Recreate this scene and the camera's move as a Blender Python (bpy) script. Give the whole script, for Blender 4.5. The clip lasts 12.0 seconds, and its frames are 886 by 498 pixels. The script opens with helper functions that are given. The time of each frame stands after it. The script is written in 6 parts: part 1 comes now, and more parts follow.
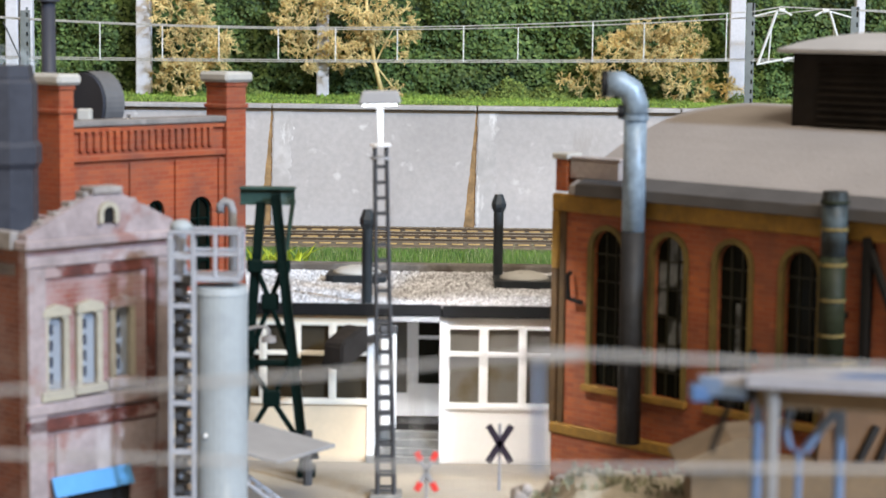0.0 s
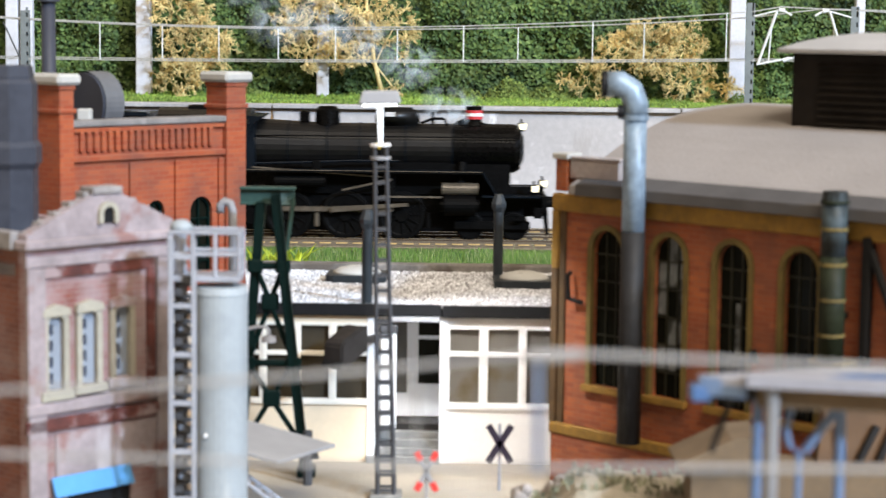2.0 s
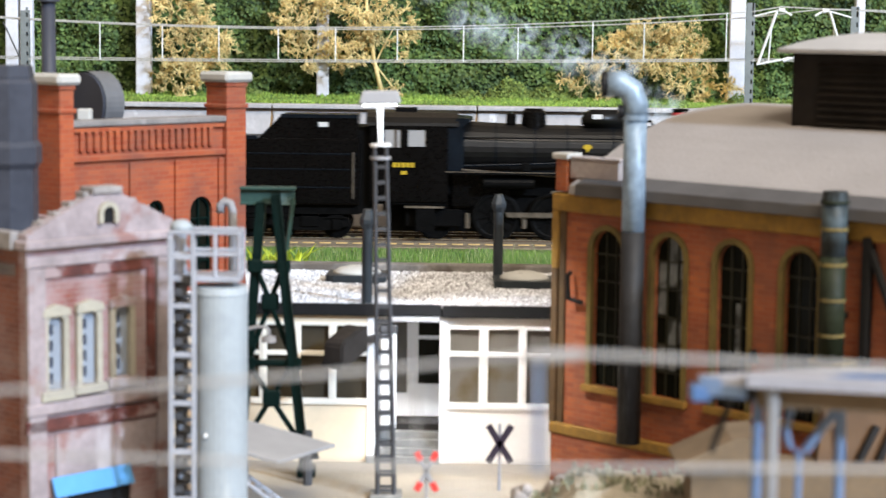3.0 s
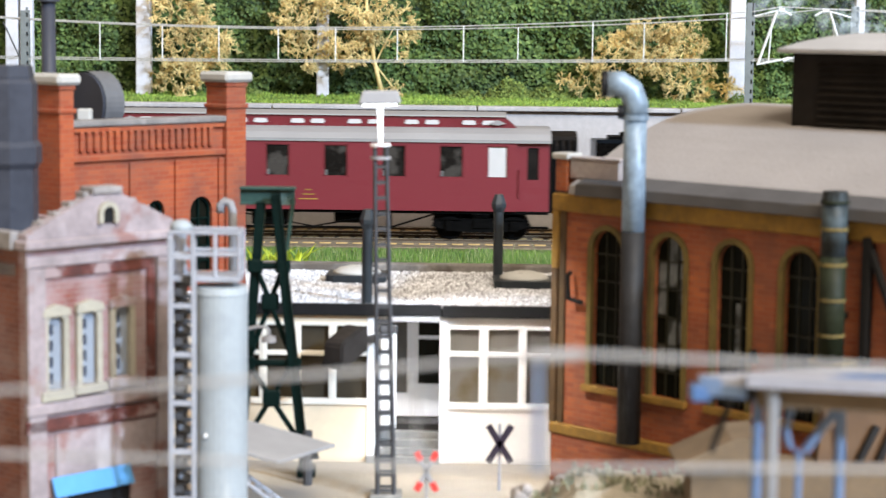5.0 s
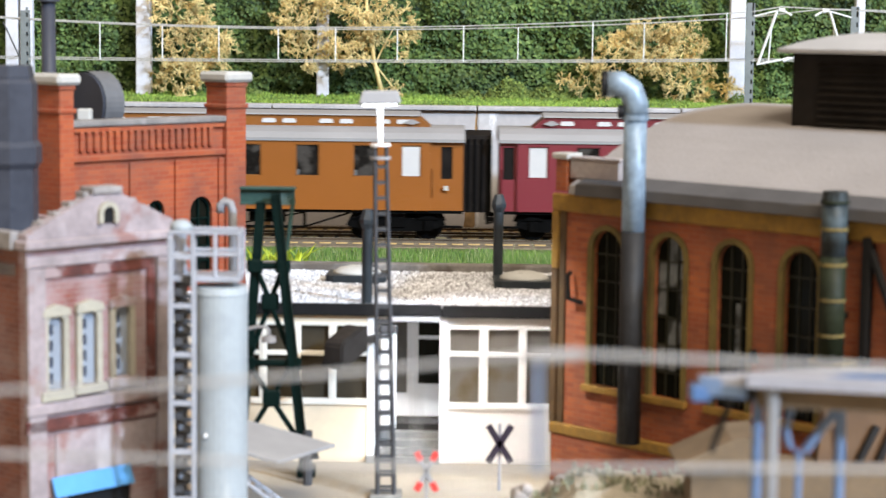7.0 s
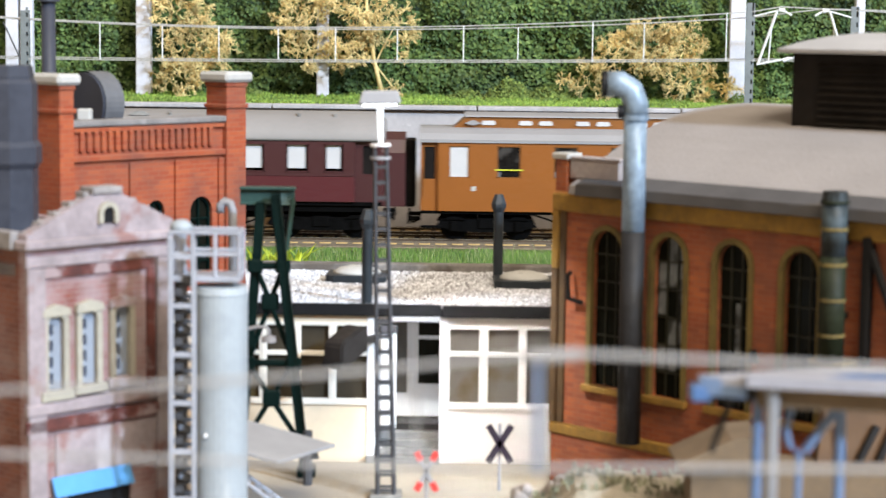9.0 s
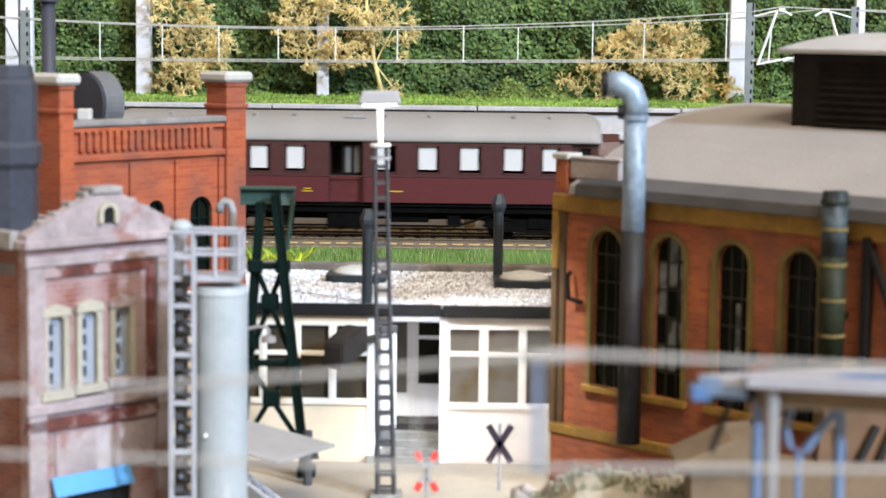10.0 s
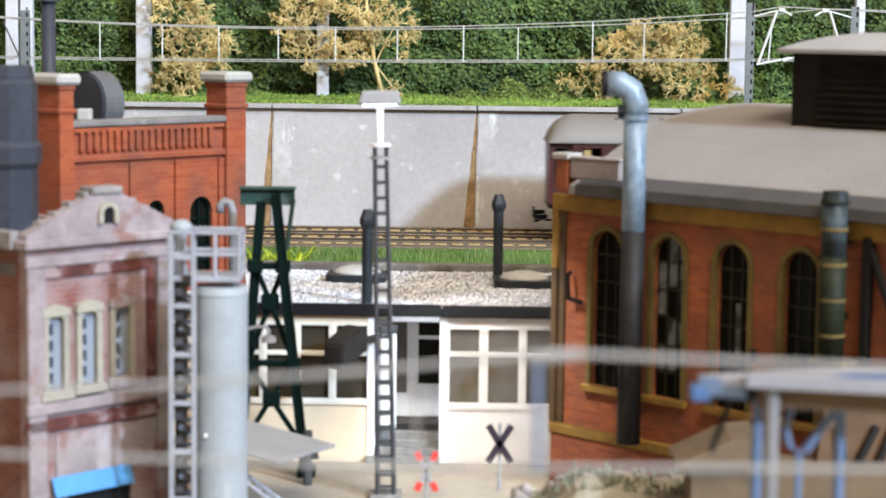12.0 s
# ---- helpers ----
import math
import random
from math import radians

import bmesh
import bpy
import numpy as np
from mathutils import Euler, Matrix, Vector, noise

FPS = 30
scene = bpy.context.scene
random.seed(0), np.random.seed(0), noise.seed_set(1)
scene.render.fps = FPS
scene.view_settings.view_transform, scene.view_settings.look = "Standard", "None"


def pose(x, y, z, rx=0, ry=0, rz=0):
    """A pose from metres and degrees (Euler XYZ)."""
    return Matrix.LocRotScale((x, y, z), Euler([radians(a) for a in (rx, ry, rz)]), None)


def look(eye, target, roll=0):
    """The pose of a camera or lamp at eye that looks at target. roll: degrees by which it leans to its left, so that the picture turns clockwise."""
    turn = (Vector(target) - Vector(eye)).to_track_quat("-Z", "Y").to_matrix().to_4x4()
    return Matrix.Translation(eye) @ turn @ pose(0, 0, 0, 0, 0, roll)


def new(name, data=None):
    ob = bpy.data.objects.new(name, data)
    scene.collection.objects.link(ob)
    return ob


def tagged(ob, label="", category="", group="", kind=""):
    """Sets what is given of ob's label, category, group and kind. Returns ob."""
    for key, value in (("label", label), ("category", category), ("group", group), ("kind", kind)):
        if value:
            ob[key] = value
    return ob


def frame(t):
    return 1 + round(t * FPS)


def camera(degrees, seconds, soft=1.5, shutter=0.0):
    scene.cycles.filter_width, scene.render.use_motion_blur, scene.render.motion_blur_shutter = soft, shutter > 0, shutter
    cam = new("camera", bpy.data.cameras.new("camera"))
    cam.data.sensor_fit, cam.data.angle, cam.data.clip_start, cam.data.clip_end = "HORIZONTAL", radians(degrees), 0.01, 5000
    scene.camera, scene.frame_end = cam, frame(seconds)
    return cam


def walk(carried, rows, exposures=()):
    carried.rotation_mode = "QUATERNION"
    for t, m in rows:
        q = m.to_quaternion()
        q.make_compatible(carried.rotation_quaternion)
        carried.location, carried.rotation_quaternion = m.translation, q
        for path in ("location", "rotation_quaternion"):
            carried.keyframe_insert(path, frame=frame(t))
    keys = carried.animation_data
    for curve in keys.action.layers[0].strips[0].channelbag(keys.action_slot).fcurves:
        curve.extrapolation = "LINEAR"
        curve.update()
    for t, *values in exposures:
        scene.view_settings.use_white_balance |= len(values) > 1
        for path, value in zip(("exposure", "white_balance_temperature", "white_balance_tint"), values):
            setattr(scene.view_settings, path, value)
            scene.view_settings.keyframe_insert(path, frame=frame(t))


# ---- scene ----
cam = camera(25.0, 12.0, soft=0.95, shutter=0.5)
EYE = pose(0, 0, 0.088, 90 - 6.309, 0, 0) @ pose(0, 0, 0, 0, 0, 0.7)
# the clip's camera opens up while the dark train fills the picture
walk(cam, [(0.0, EYE), (12.0, EYE)], [(0.0, -0.17), (1.5, -0.15), (1.8, -0.03), (2.0, 0.06), (2.5, 0.12), (3.0, 0.16), (5.0, 0.21), (9.5, 0.21), (11.3, 0.20), (11.6, 0.17), (12.0, 0.01)])
cam.data.dof.use_dof = True
cam.data.dof.focus_distance = 0.62
cam.data.dof.aperture_fstop = 47.0

# world: the bright hall around the layout table
world = bpy.data.worlds.new("hall")
scene.world = world
world.use_nodes = True
world.node_tree.nodes["Background"].inputs[0].default_value = (1.0, 0.775, 0.55, 1)
world.node_tree.nodes["Background"].inputs[1].default_value = 0.43


def lamp(name, eye, target, size, watts, col):
    data = bpy.data.lights.new(name, "AREA")
    data.size, data.energy, data.color = size, watts, col
    ob = new(name, data)
    ob.matrix_world = look(eye, target)
    return ob


# cool window light from the side, and an added unseen fill lamp over the aisle
lamp("window_light", (4.62, -4.56, 3.40), (-0.02, 0.84, 0.026), 0.55, 900, (0.58, 0.755, 1.0))
lamp("overhead_fill", (0.55, -0.7, 1.5), (0, 0.6, 0), 0.9, 40, (1.0, 0.89, 0.74))

lamp_data = bpy.data.lights.new("yard_lamp_light", "SPOT")
lamp_data.energy, lamp_data.color, lamp_data.spot_size, lamp_data.spot_blend, lamp_data.shadow_soft_size = 0.25, (0.97, 0.98, 1.0), radians(60), 0.7, 0.002
lamp_spot = new("yard_lamp_light", lamp_data)
lamp_spot.matrix_world = look((-0.0072, 0.3660, 0.0725), (0.0135, 0.398, 0.008))

MM = 0.001
rnd = random.Random(7)


# ---- materials ----
def mat(name, col, rough=0.6, metal=0.0, var=0.18, scale=120, fine=900, bump=0.15, island=0.0, emit=0.0, stain=None, stain_scale=60, stain_at=0.58, spec=0.5, runs=None, runs_scale=90, runs_at=0.6, runs_long=0.2):
    m = bpy.data.materials.new(name)
    m.use_nodes = True
    nt = m.node_tree
    n, l = nt.nodes, nt.links
    b = n["Principled BSDF"]
    b.inputs["Roughness"].default_value, b.inputs["Metallic"].default_value = rough, metal
    b.inputs["Specular IOR Level"].default_value = spec
    tc = n.new("ShaderNodeTexCoord")
    src = tc.outputs["Object"]

    def noise_tex(s, det=4):
        t = n.new("ShaderNodeTexNoise")
        t.inputs["Scale"].default_value, t.inputs["Detail"].default_value = s, det
        l.new(src, t.inputs["Vector"])
        return t.outputs["Fac"]

    def mix(kind, fac, a, c):
        x = n.new("ShaderNodeMix")
        x.data_type, x.blend_type = "RGBA", kind
        for sock, v in ((x.inputs[0], fac), (x.inputs[6], a), (x.inputs[7], c)):
            if isinstance(v, (float, int)):
                sock.default_value = v
            elif isinstance(v, tuple):
                sock.default_value = (*v[:3], 1)
            else:
                l.new(v, sock)
        return x.outputs[2]

    def spread(sock, lo, hi, a, c):
        r = n.new("ShaderNodeMapRange")
        r.inputs[1].default_value, r.inputs[2].default_value, r.inputs[3].default_value, r.inputs[4].default_value = lo, hi, a, c
        l.new(sock, r.inputs[0])
        return r.outputs[0]

    big, small = noise_tex(scale), noise_tex(fine, 6)
    lo = tuple(c * (1 - var) for c in col)
    hi = tuple(min(1, c * (1 + var)) for c in col)
    c = mix("MIX", spread(big, 0.3, 0.7, 0, 1), lo, hi)
    c = mix("MULTIPLY", min(1.0, var * 2.0), c, mix("MIX", spread(small, 0.35, 0.65, 0, 1), (0.62, 0.62, 0.62), (1.0, 1.0, 1.0)))
    if stain:
        c = mix("MIX", spread(noise_tex(stain_scale, 8), stain_at, stain_at + 0.1, 0, 0.85), c, stain)
    if runs:
        mp = n.new("ShaderNodeMapping")
        mp.inputs["Scale"].default_value = (1, 1, runs_long)
        l.new(tc.outputs["Object"], mp.inputs["Vector"])
        rn = n.new("ShaderNodeTexNoise")
        rn.inputs["Scale"].default_value, rn.inputs["Detail"].default_value, rn.inputs["Roughness"].default_value = runs_scale, 9, 0.68
        l.new(mp.outputs["Vector"], rn.inputs["Vector"])
        c = mix("MIX", spread(rn.outputs["Fac"], runs_at, runs_at + 0.07, 0, 0.8), c, runs)
    if island:
        g = n.new("ShaderNodeNewGeometry")
        hs = n.new("ShaderNodeHueSaturation")
        l.new(spread(g.outputs["Random Per Island"], 0, 1, 1 - island, 1 + island), hs.inputs["Value"])
        l.new(spread(g.outputs["Random Per Island"], 0, 1, 0.5 + island * 0.05, 0.5 - island * 0.05), hs.inputs["Hue"])
        l.new(c, hs.inputs["Color"])
        c = hs.outputs["Color"]
    l.new(c, b.inputs["Base Color"])
    if bump:
        bp = n.new("ShaderNodeBump")
        bp.inputs["Strength"].default_value, bp.inputs["Distance"].default_value = bump, 0.0004
        l.new(small, bp.inputs["Height"])
        l.new(bp.outputs["Normal"], b.inputs["Normal"])
    l.new(spread(small, 0.3, 0.7, max(0.02, rough - 0.1), min(1, rough + 0.1)), b.inputs["Roughness"])
    if emit:
        b.inputs["Emission Color"].default_value = (*col, 1)
        b.inputs["Emission Strength"].default_value = emit
    return m


def brick_mat(name, c1, c2, mortar, w=2.9, h=0.95, wash=None, wash_at=0.55):
    """Courses of brick on upright faces, with a weathered wash over them."""
    m = bpy.data.materials.new(name)
    m.use_nodes = True
    nt = m.node_tree
    n, l = nt.nodes, nt.links
    b = n["Principled BSDF"]
    b.inputs["Roughness"].default_value = 0.8
    tc = n.new("ShaderNodeTexCoord")
    sep, comb, add = n.new("ShaderNodeSeparateXYZ"), n.new("ShaderNodeCombineXYZ"), n.new("ShaderNodeMath")
    l.new(tc.outputs["Object"], sep.inputs[0])
    l.new(sep.outputs[0], add.inputs[0])
    l.new(sep.outputs[1], add.inputs[1])
    l.new(add.outputs[0], comb.inputs[0])
    l.new(sep.outputs[2], comb.inputs[1])
    br = n.new("ShaderNodeTexBrick")
    l.new(comb.outputs[0], br.inputs["Vector"])
    for k, v in (("Scale", 1.0), ("Brick Width", w * MM), ("Row Height", h * MM), ("Mortar Size", 0.1 * MM), ("Bias", -0.2)):
        br.inputs[k].default_value = v
    for k, v in (("Color1", c1), ("Color2", c2), ("Mortar", mortar)):
        br.inputs[k].default_value = (*v, 1)
    no = n.new("ShaderNodeTexNoise")
    no.inputs["Scale"].default_value, no.inputs["Detail"].default_value = 110, 7
    l.new(tc.outputs["Object"], no.inputs["Vector"])
    mr = n.new("ShaderNodeMapRange")
    mr.inputs[1].default_value, mr.inputs[2].default_value, mr.inputs[3].default_value, mr.inputs[4].default_value = wash_at - 0.15, wash_at + 0.2, 0, 0.7
    l.new(no.outputs["Fac"], mr.inputs[0])
    mx = n.new("ShaderNodeMix")
    mx.data_type = "RGBA"
    l.new(mr.outputs[0], mx.inputs[0])
    l.new(br.outputs["Color"], mx.inputs[6])
    mx.inputs[7].default_value = (*(wash or mortar), 1)
    l.new(mx.outputs[2], b.inputs["Base Color"])
    bp = n.new("ShaderNodeBump")
    bp.inputs["Strength"].default_value, bp.inputs["Distance"].default_value, bp.invert = 0.5, 0.00015, True
    l.new(br.outputs["Fac"], bp.inputs["Height"])
    l.new(bp.outputs["Normal"], b.inputs["Normal"])
    return m


def glass_mat(name, col=(0.03, 0.035, 0.035), rough=0.12):
    return mat(name, col, rough, 0, 0.1, 40, 200, 0.02, spec=0.08)


SAND = mat("sandy_ground", (0.36, 0.315, 0.25), 0.95, var=0.22, scale=60, fine=1500, bump=0.5, stain=(0.27, 0.25, 0.225), stain_scale=25)
CONCRETE = mat("retaining_concrete", (0.45, 0.43, 0.425), 0.85, var=0.14, scale=16, fine=420, bump=0.15, stain=(0.64, 0.63, 0.62), stain_scale=120, stain_at=0.64, runs=(0.36, 0.335, 0.32), runs_scale=45, runs_at=0.60, runs_long=0.35)
COPING = mat("coping_stone", (0.42, 0.41, 0.41), 0.9, var=0.22, scale=60, bump=0.35, stain=(0.26, 0.25, 0.24), stain_scale=90, stain_at=0.6)
BROWN_BOARD = mat("brown_backing", (0.34, 0.215, 0.10), 0.9, var=0.35, scale=150, bump=0.3, stain=(0.15, 0.09, 0.045), stain_scale=260, stain_at=0.62)
WHITE = mat("white_plastic", (0.87, 0.87, 0.87), 0.45, var=0.03, bump=0.03)
# white wall and frames tinted cream to stand for warm shade
WARM_SHADE_WHITE = mat("warm_shaded_white", (0.80, 0.65, 0.46), 0.6, var=0.05, bump=0.06)
WARM_SHADE_TRIM = mat("warm_shaded_frame", (0.85, 0.79, 0.68), 0.45, var=0.04, bump=0.03)
BLACK_TRIM = mat("black_trim", (0.010, 0.010, 0.011), 0.6, var=0.2, bump=0.08, spec=0.2)
PIPE_GREY = mat("dark_grey_pipe", (0.021, 0.028, 0.034), 0.42, var=0.2, bump=0.06, spec=0.4)
GRAVEL = mat("gravel_chips", (0.60, 0.605, 0.63), 0.9, var=0.1, island=0.5, bump=0.2)
PALE_DOME = mat("pale_skylight", (0.44, 0.44, 0.42), 0.35, var=0.06, bump=0.03)
GREY_STONE = mat("grey_stone", (0.24, 0.235, 0.22), 0.9, var=0.3, scale=150, bump=0.5)
# pale mottled colour stands for a reflection in the glass
DIM_PANE = mat("painted_reflection_pane", (0.19, 0.20, 0.20), 0.2, 0, 0.35, 200, 600, 0.02, spec=0.2, stain=(0.03, 0.03, 0.025), stain_scale=300, stain_at=0.5)
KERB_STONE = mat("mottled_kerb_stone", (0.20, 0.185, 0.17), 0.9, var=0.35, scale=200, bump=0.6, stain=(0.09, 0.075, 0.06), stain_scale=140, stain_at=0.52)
WINDOW = mat("dim_window_pane", (0.15, 0.138, 0.122), 0.15, 0, 0.14, 60, 200, 0.02, spec=0.1, stain=(0.10, 0.078, 0.04), stain_scale=70, stain_at=0.5)
DUSK_PANE = mat("brownish_dark_pane", (0.052, 0.043, 0.03), 0.15, 0, 0.3, 60, 200, 0.02, spec=0.12, stain=(0.085, 0.062, 0.026), stain_scale=70, stain_at=0.5)
DARK_GLASS = glass_mat("dark_window_pane", (0.008, 0.0085, 0.006), 0.2)
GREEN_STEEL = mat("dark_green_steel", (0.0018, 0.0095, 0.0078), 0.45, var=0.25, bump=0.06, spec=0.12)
# trestle green lightened and mottled for the light on the beam
GREEN_LIT = mat("lit_green_steel", (0.032, 0.07, 0.06), 0.45, var=0.2, scale=140, bump=0.06, spec=0.25, stain=(0.09, 0.13, 0.12), stain_scale=160, stain_at=0.6)
LAMP_GREY = mat("lamp_mast_grey", (0.06, 0.062, 0.068), 0.5, var=0.2, bump=0.04)
LAMP_HEAD = mat("lamp_head_grey", (0.33, 0.33, 0.34), 0.5, var=0.05, bump=0.03)
LED = mat("lit_lamp", (0.9, 0.95, 1.0), 0.4, var=0.01, bump=0, emit=4)
LIT_POLE = mat("lamp_lit_pole", (0.9, 0.95, 1.0), 0.4, var=0.01, bump=0, emit=1.1)
SPEAKER = mat("charcoal_casing", (0.026, 0.023, 0.021), 0.5, var=0.3, bump=0.1, spec=0.3)
RH_BRICK = brick_mat("roundhouse_brick", (0.255, 0.056, 0.018), (0.42, 0.115, 0.032), (0.28, 0.105, 0.05), wash=(0.14, 0.052, 0.03), wash_at=0.51)
GLAZE = mat("olive_glazing_bar", (0.022, 0.021, 0.009), 0.6, var=0.3, bump=0.05)
CORNER = mat("dark_brown_corner", (0.085, 0.048, 0.018), 0.8, var=0.35, scale=160, bump=0.2, stain=(0.14, 0.075, 0.016), stain_scale=150)
SURROUND = mat("olive_ochre_trim", (0.15, 0.105, 0.026), 0.8, var=0.3, scale=150, bump=0.2)
OCHRE = mat("ochre_trim", (0.26, 0.14, 0.021), 0.8, var=0.3, scale=150, bump=0.2, stain=(0.12, 0.07, 0.02), stain_scale=120, stain_at=0.62)
FELT = mat("grey_roof_felt", (0.265, 0.243, 0.232), 0.95, var=0.1, scale=40, fine=1400, bump=0.4, stain=(0.225, 0.195, 0.172), stain_scale=30)
FELT_EDGE = mat("dark_slate_edge", (0.07, 0.066, 0.066), 0.85, var=0.15, bump=0.3)
LOUVRE = mat("weathered_dark_wood", (0.013, 0.010, 0.0075), 0.75, var=0.35, scale=200, bump=0.3, spec=0.2)
ZINC = mat("zinc_pipe", (0.25, 0.33, 0.41), 0.45, 0.15, var=0.3, scale=120, bump=0.08, stain=(0.07, 0.075, 0.08), stain_scale=70, stain_at=0.58, runs=(0.10, 0.115, 0.13), runs_scale=120, runs_at=0.56, runs_long=0.12)
STREAKED_BLACK = mat("streaked_black", (0.018, 0.017, 0.017), 0.6, 0.0, var=0.4, bump=0.15, spec=0.25, runs=(0.05, 0.05, 0.052), runs_scale=150, runs_at=0.58, runs_long=0.1)
TW_BRICK = brick_mat("orange_brick", (0.275, 0.048, 0.013), (0.38, 0.088, 0.026), (0.28, 0.088, 0.042), wash=(0.125, 0.052, 0.038), wash_at=0.54)
# drum grey lightened for a lit rim; the motor housing shares it
DRUM_RIM = mat("lit_slate_plastic", (0.115, 0.118, 0.125), 0.5, var=0.12, bump=0.04)
PARAPET = mat("stained_parapet", (0.42, 0.37, 0.355), 0.85, var=0.2, scale=160, bump=0.25, stain=(0.3, 0.2, 0.175), stain_scale=150, stain_at=0.55)
CAPPING = mat("weathered_capping", (0.22, 0.205, 0.195), 0.85, var=0.3, scale=140, bump=0.25, stain=(0.33, 0.32, 0.31), stain_scale=120)
TW_CAP = mat("pale_cap_stone", (0.43, 0.42, 0.39), 0.8, var=0.12, bump=0.2)
DRUM = mat("slate_grey_plastic", (0.038, 0.042, 0.056), 0.5, var=0.14, bump=0.04, spec=0.35)
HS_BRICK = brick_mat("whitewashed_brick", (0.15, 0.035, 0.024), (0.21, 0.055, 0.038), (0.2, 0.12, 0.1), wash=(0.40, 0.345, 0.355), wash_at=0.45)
# darker house brick with less wash, for the left side wall
HS_SIDE = brick_mat("darker_house_brick", (0.12, 0.032, 0.018), (0.19, 0.06, 0.03), (0.16, 0.09, 0.07), wash=(0.26, 0.2, 0.18), wash_at=0.62)
HS_PINK = mat("lime_washed_render", (0.305, 0.255, 0.26), 0.85, var=0.22, scale=140, bump=0.25, stain=(0.22, 0.11, 0.095), stain_scale=130, stain_at=0.55, runs=(0.385, 0.35, 0.355), runs_scale=120, runs_at=0.58)
HS_STEP = mat("mossy_coping", (0.26, 0.24, 0.23), 0.9, var=0.28, scale=150, bump=0.3, stain=(0.36, 0.33, 0.325), stain_scale=130)
HS_CREAM = mat("cream_window_surround", (0.35, 0.325, 0.26), 0.7, var=0.15, bump=0.15)
HS_BLUE = mat("grey_blue_sash", (0.24, 0.27, 0.315), 0.5, var=0.1, bump=0.05)
HS_PANE = glass_mat("slate_blue_pane", (0.045, 0.06, 0.11), 0.3)
BLUE_SIGN = mat("sky_blue_sign", (0.08, 0.27, 0.55), 0.5, var=0.08, bump=0.05)
TANK = mat("pale_tank_paint", (0.31, 0.345, 0.365), 0.6, var=0.1, scale=50, bump=0.08, stain=(0.25, 0.28, 0.30), stain_scale=90, stain_at=0.56, runs=(0.39, 0.41, 0.41), runs_scale=60, runs_at=0.58)
LADDER = mat("light_grey_steel", (0.32, 0.335, 0.375), 0.5, var=0.18, bump=0.05)
SLAB = mat("grey_canopy", (0.29, 0.285, 0.285), 0.7, var=0.1, bump=0.15)
WIRE = mat("bare_wire", (0.5, 0.49, 0.47), 0.4, 0.3, var=0.1, bump=0)
DROPPER = mat("white_dropper", (0.74, 0.75, 0.75), 0.4, 0.1, var=0.05, bump=0)
MAST = mat("steel_mast_grey", (0.17, 0.19, 0.19), 0.5, var=0.15, bump=0.06)
POST = mat("pale_concrete_post", (0.62, 0.62, 0.66), 0.8, var=0.12, scale=60, bump=0.25, stain=(0.42, 0.42, 0.45), stain_scale=60)
LEAF = mat("hedge_leaf", (0.092, 0.16, 0.038), 0.7, var=0.42, scale=20, fine=200, bump=0, island=0.5)
# near-black green stands for the shade inside the hedge
HEDGE_BACK = mat("hedge_inner_shade", (0.010, 0.026, 0.010), 0.95, var=0.3, scale=60, bump=0.3)
GRASS = mat("grass_blade", (0.10, 0.19, 0.028), 0.75, var=0.25, scale=30, fine=120, bump=0, island=0.45)
BUSH = mat("yellow_green_bush_leaf", (0.17, 0.24, 0.05), 0.8, var=0.35, scale=60, fine=300, bump=0, island=0.4)
STRAW = mat("straw_green_blade", (0.26, 0.30, 0.13), 0.8, var=0.2, bump=0, island=0.3)
MOSS = mat("mossy_turf", (0.20, 0.31, 0.05), 0.9, var=0.42, scale=45, fine=800, bump=0.4, island=0.35)
TURF = mat("turf_ground", (0.09, 0.13, 0.03), 0.95, var=0.3, scale=80, bump=0.5)
YELLOW_LEAF = mat("yellow_green_leaf", (0.36, 0.43, 0.02), 0.7, var=0.2, bump=0, island=0.3)
TWIG = mat("dry_tan_twig", (0.78, 0.61, 0.27), 0.85, var=0.3, scale=50, bump=0.2, island=0.35)
BALLAST = mat("brown_ballast", (0.17, 0.135, 0.09), 0.95, var=0.35, scale=300, fine=1500, bump=0.6)
SLEEPER = mat("ochre_sleeper", (0.42, 0.30, 0.12), 0.85, var=0.25, island=0.2, bump=0.2)
RAIL = mat("rusty_rail", (0.10, 0.07, 0.045), 0.5, 0.3, var=0.25, bump=0.1)
RAIL_TOP = mat("bright_rail_head", (0.55, 0.48, 0.36), 0.3, 0.8, var=0.1, bump=0)
SIGN_DARK = mat("dark_purple_board", (0.022, 0.014, 0.028), 0.5, var=0.15, bump=0.04)
SIGN_RED = mat("signal_red", (0.72, 0.05, 0.04), 0.5, var=0.08, bump=0.03)
STEEL_BLUE = mat("pale_blue_steel", (0.14, 0.21, 0.34), 0.5, var=0.15, bump=0.05)
BRIDGE_BLUE = mat("blue_girder_paint", (0.055, 0.12, 0.26), 0.5, var=0.2, bump=0.05)
VENT_GREY = mat("pale_vent_sheet", (0.35, 0.345, 0.345), 0.7, var=0.1, scale=60, bump=0.1)
PILASTER = mat("limewashed_strip", (0.50, 0.485, 0.48), 0.85, var=0.16, scale=45, fine=300, bump=0.15, stain=(0.40, 0.38, 0.37), stain_scale=90, stain_at=0.56, runs=(0.74, 0.735, 0.73), runs_scale=110, runs_at=0.52, runs_long=0.3)
HS_DARK = mat("dark_red_brick_strip", (0.12, 0.035, 0.028), 0.85, var=0.4, scale=200, bump=0.3, stain=(0.3, 0.235, 0.235), stain_scale=190, stain_at=0.52)
WIRE_GREY = mat("dull_grey_wire", (0.30, 0.29, 0.28), 0.6, var=0.1, bump=0)
BRIDGE_WHITE = mat("dull_white_paint", (0.20, 0.20, 0.205), 0.6, var=0.1, bump=0.05)
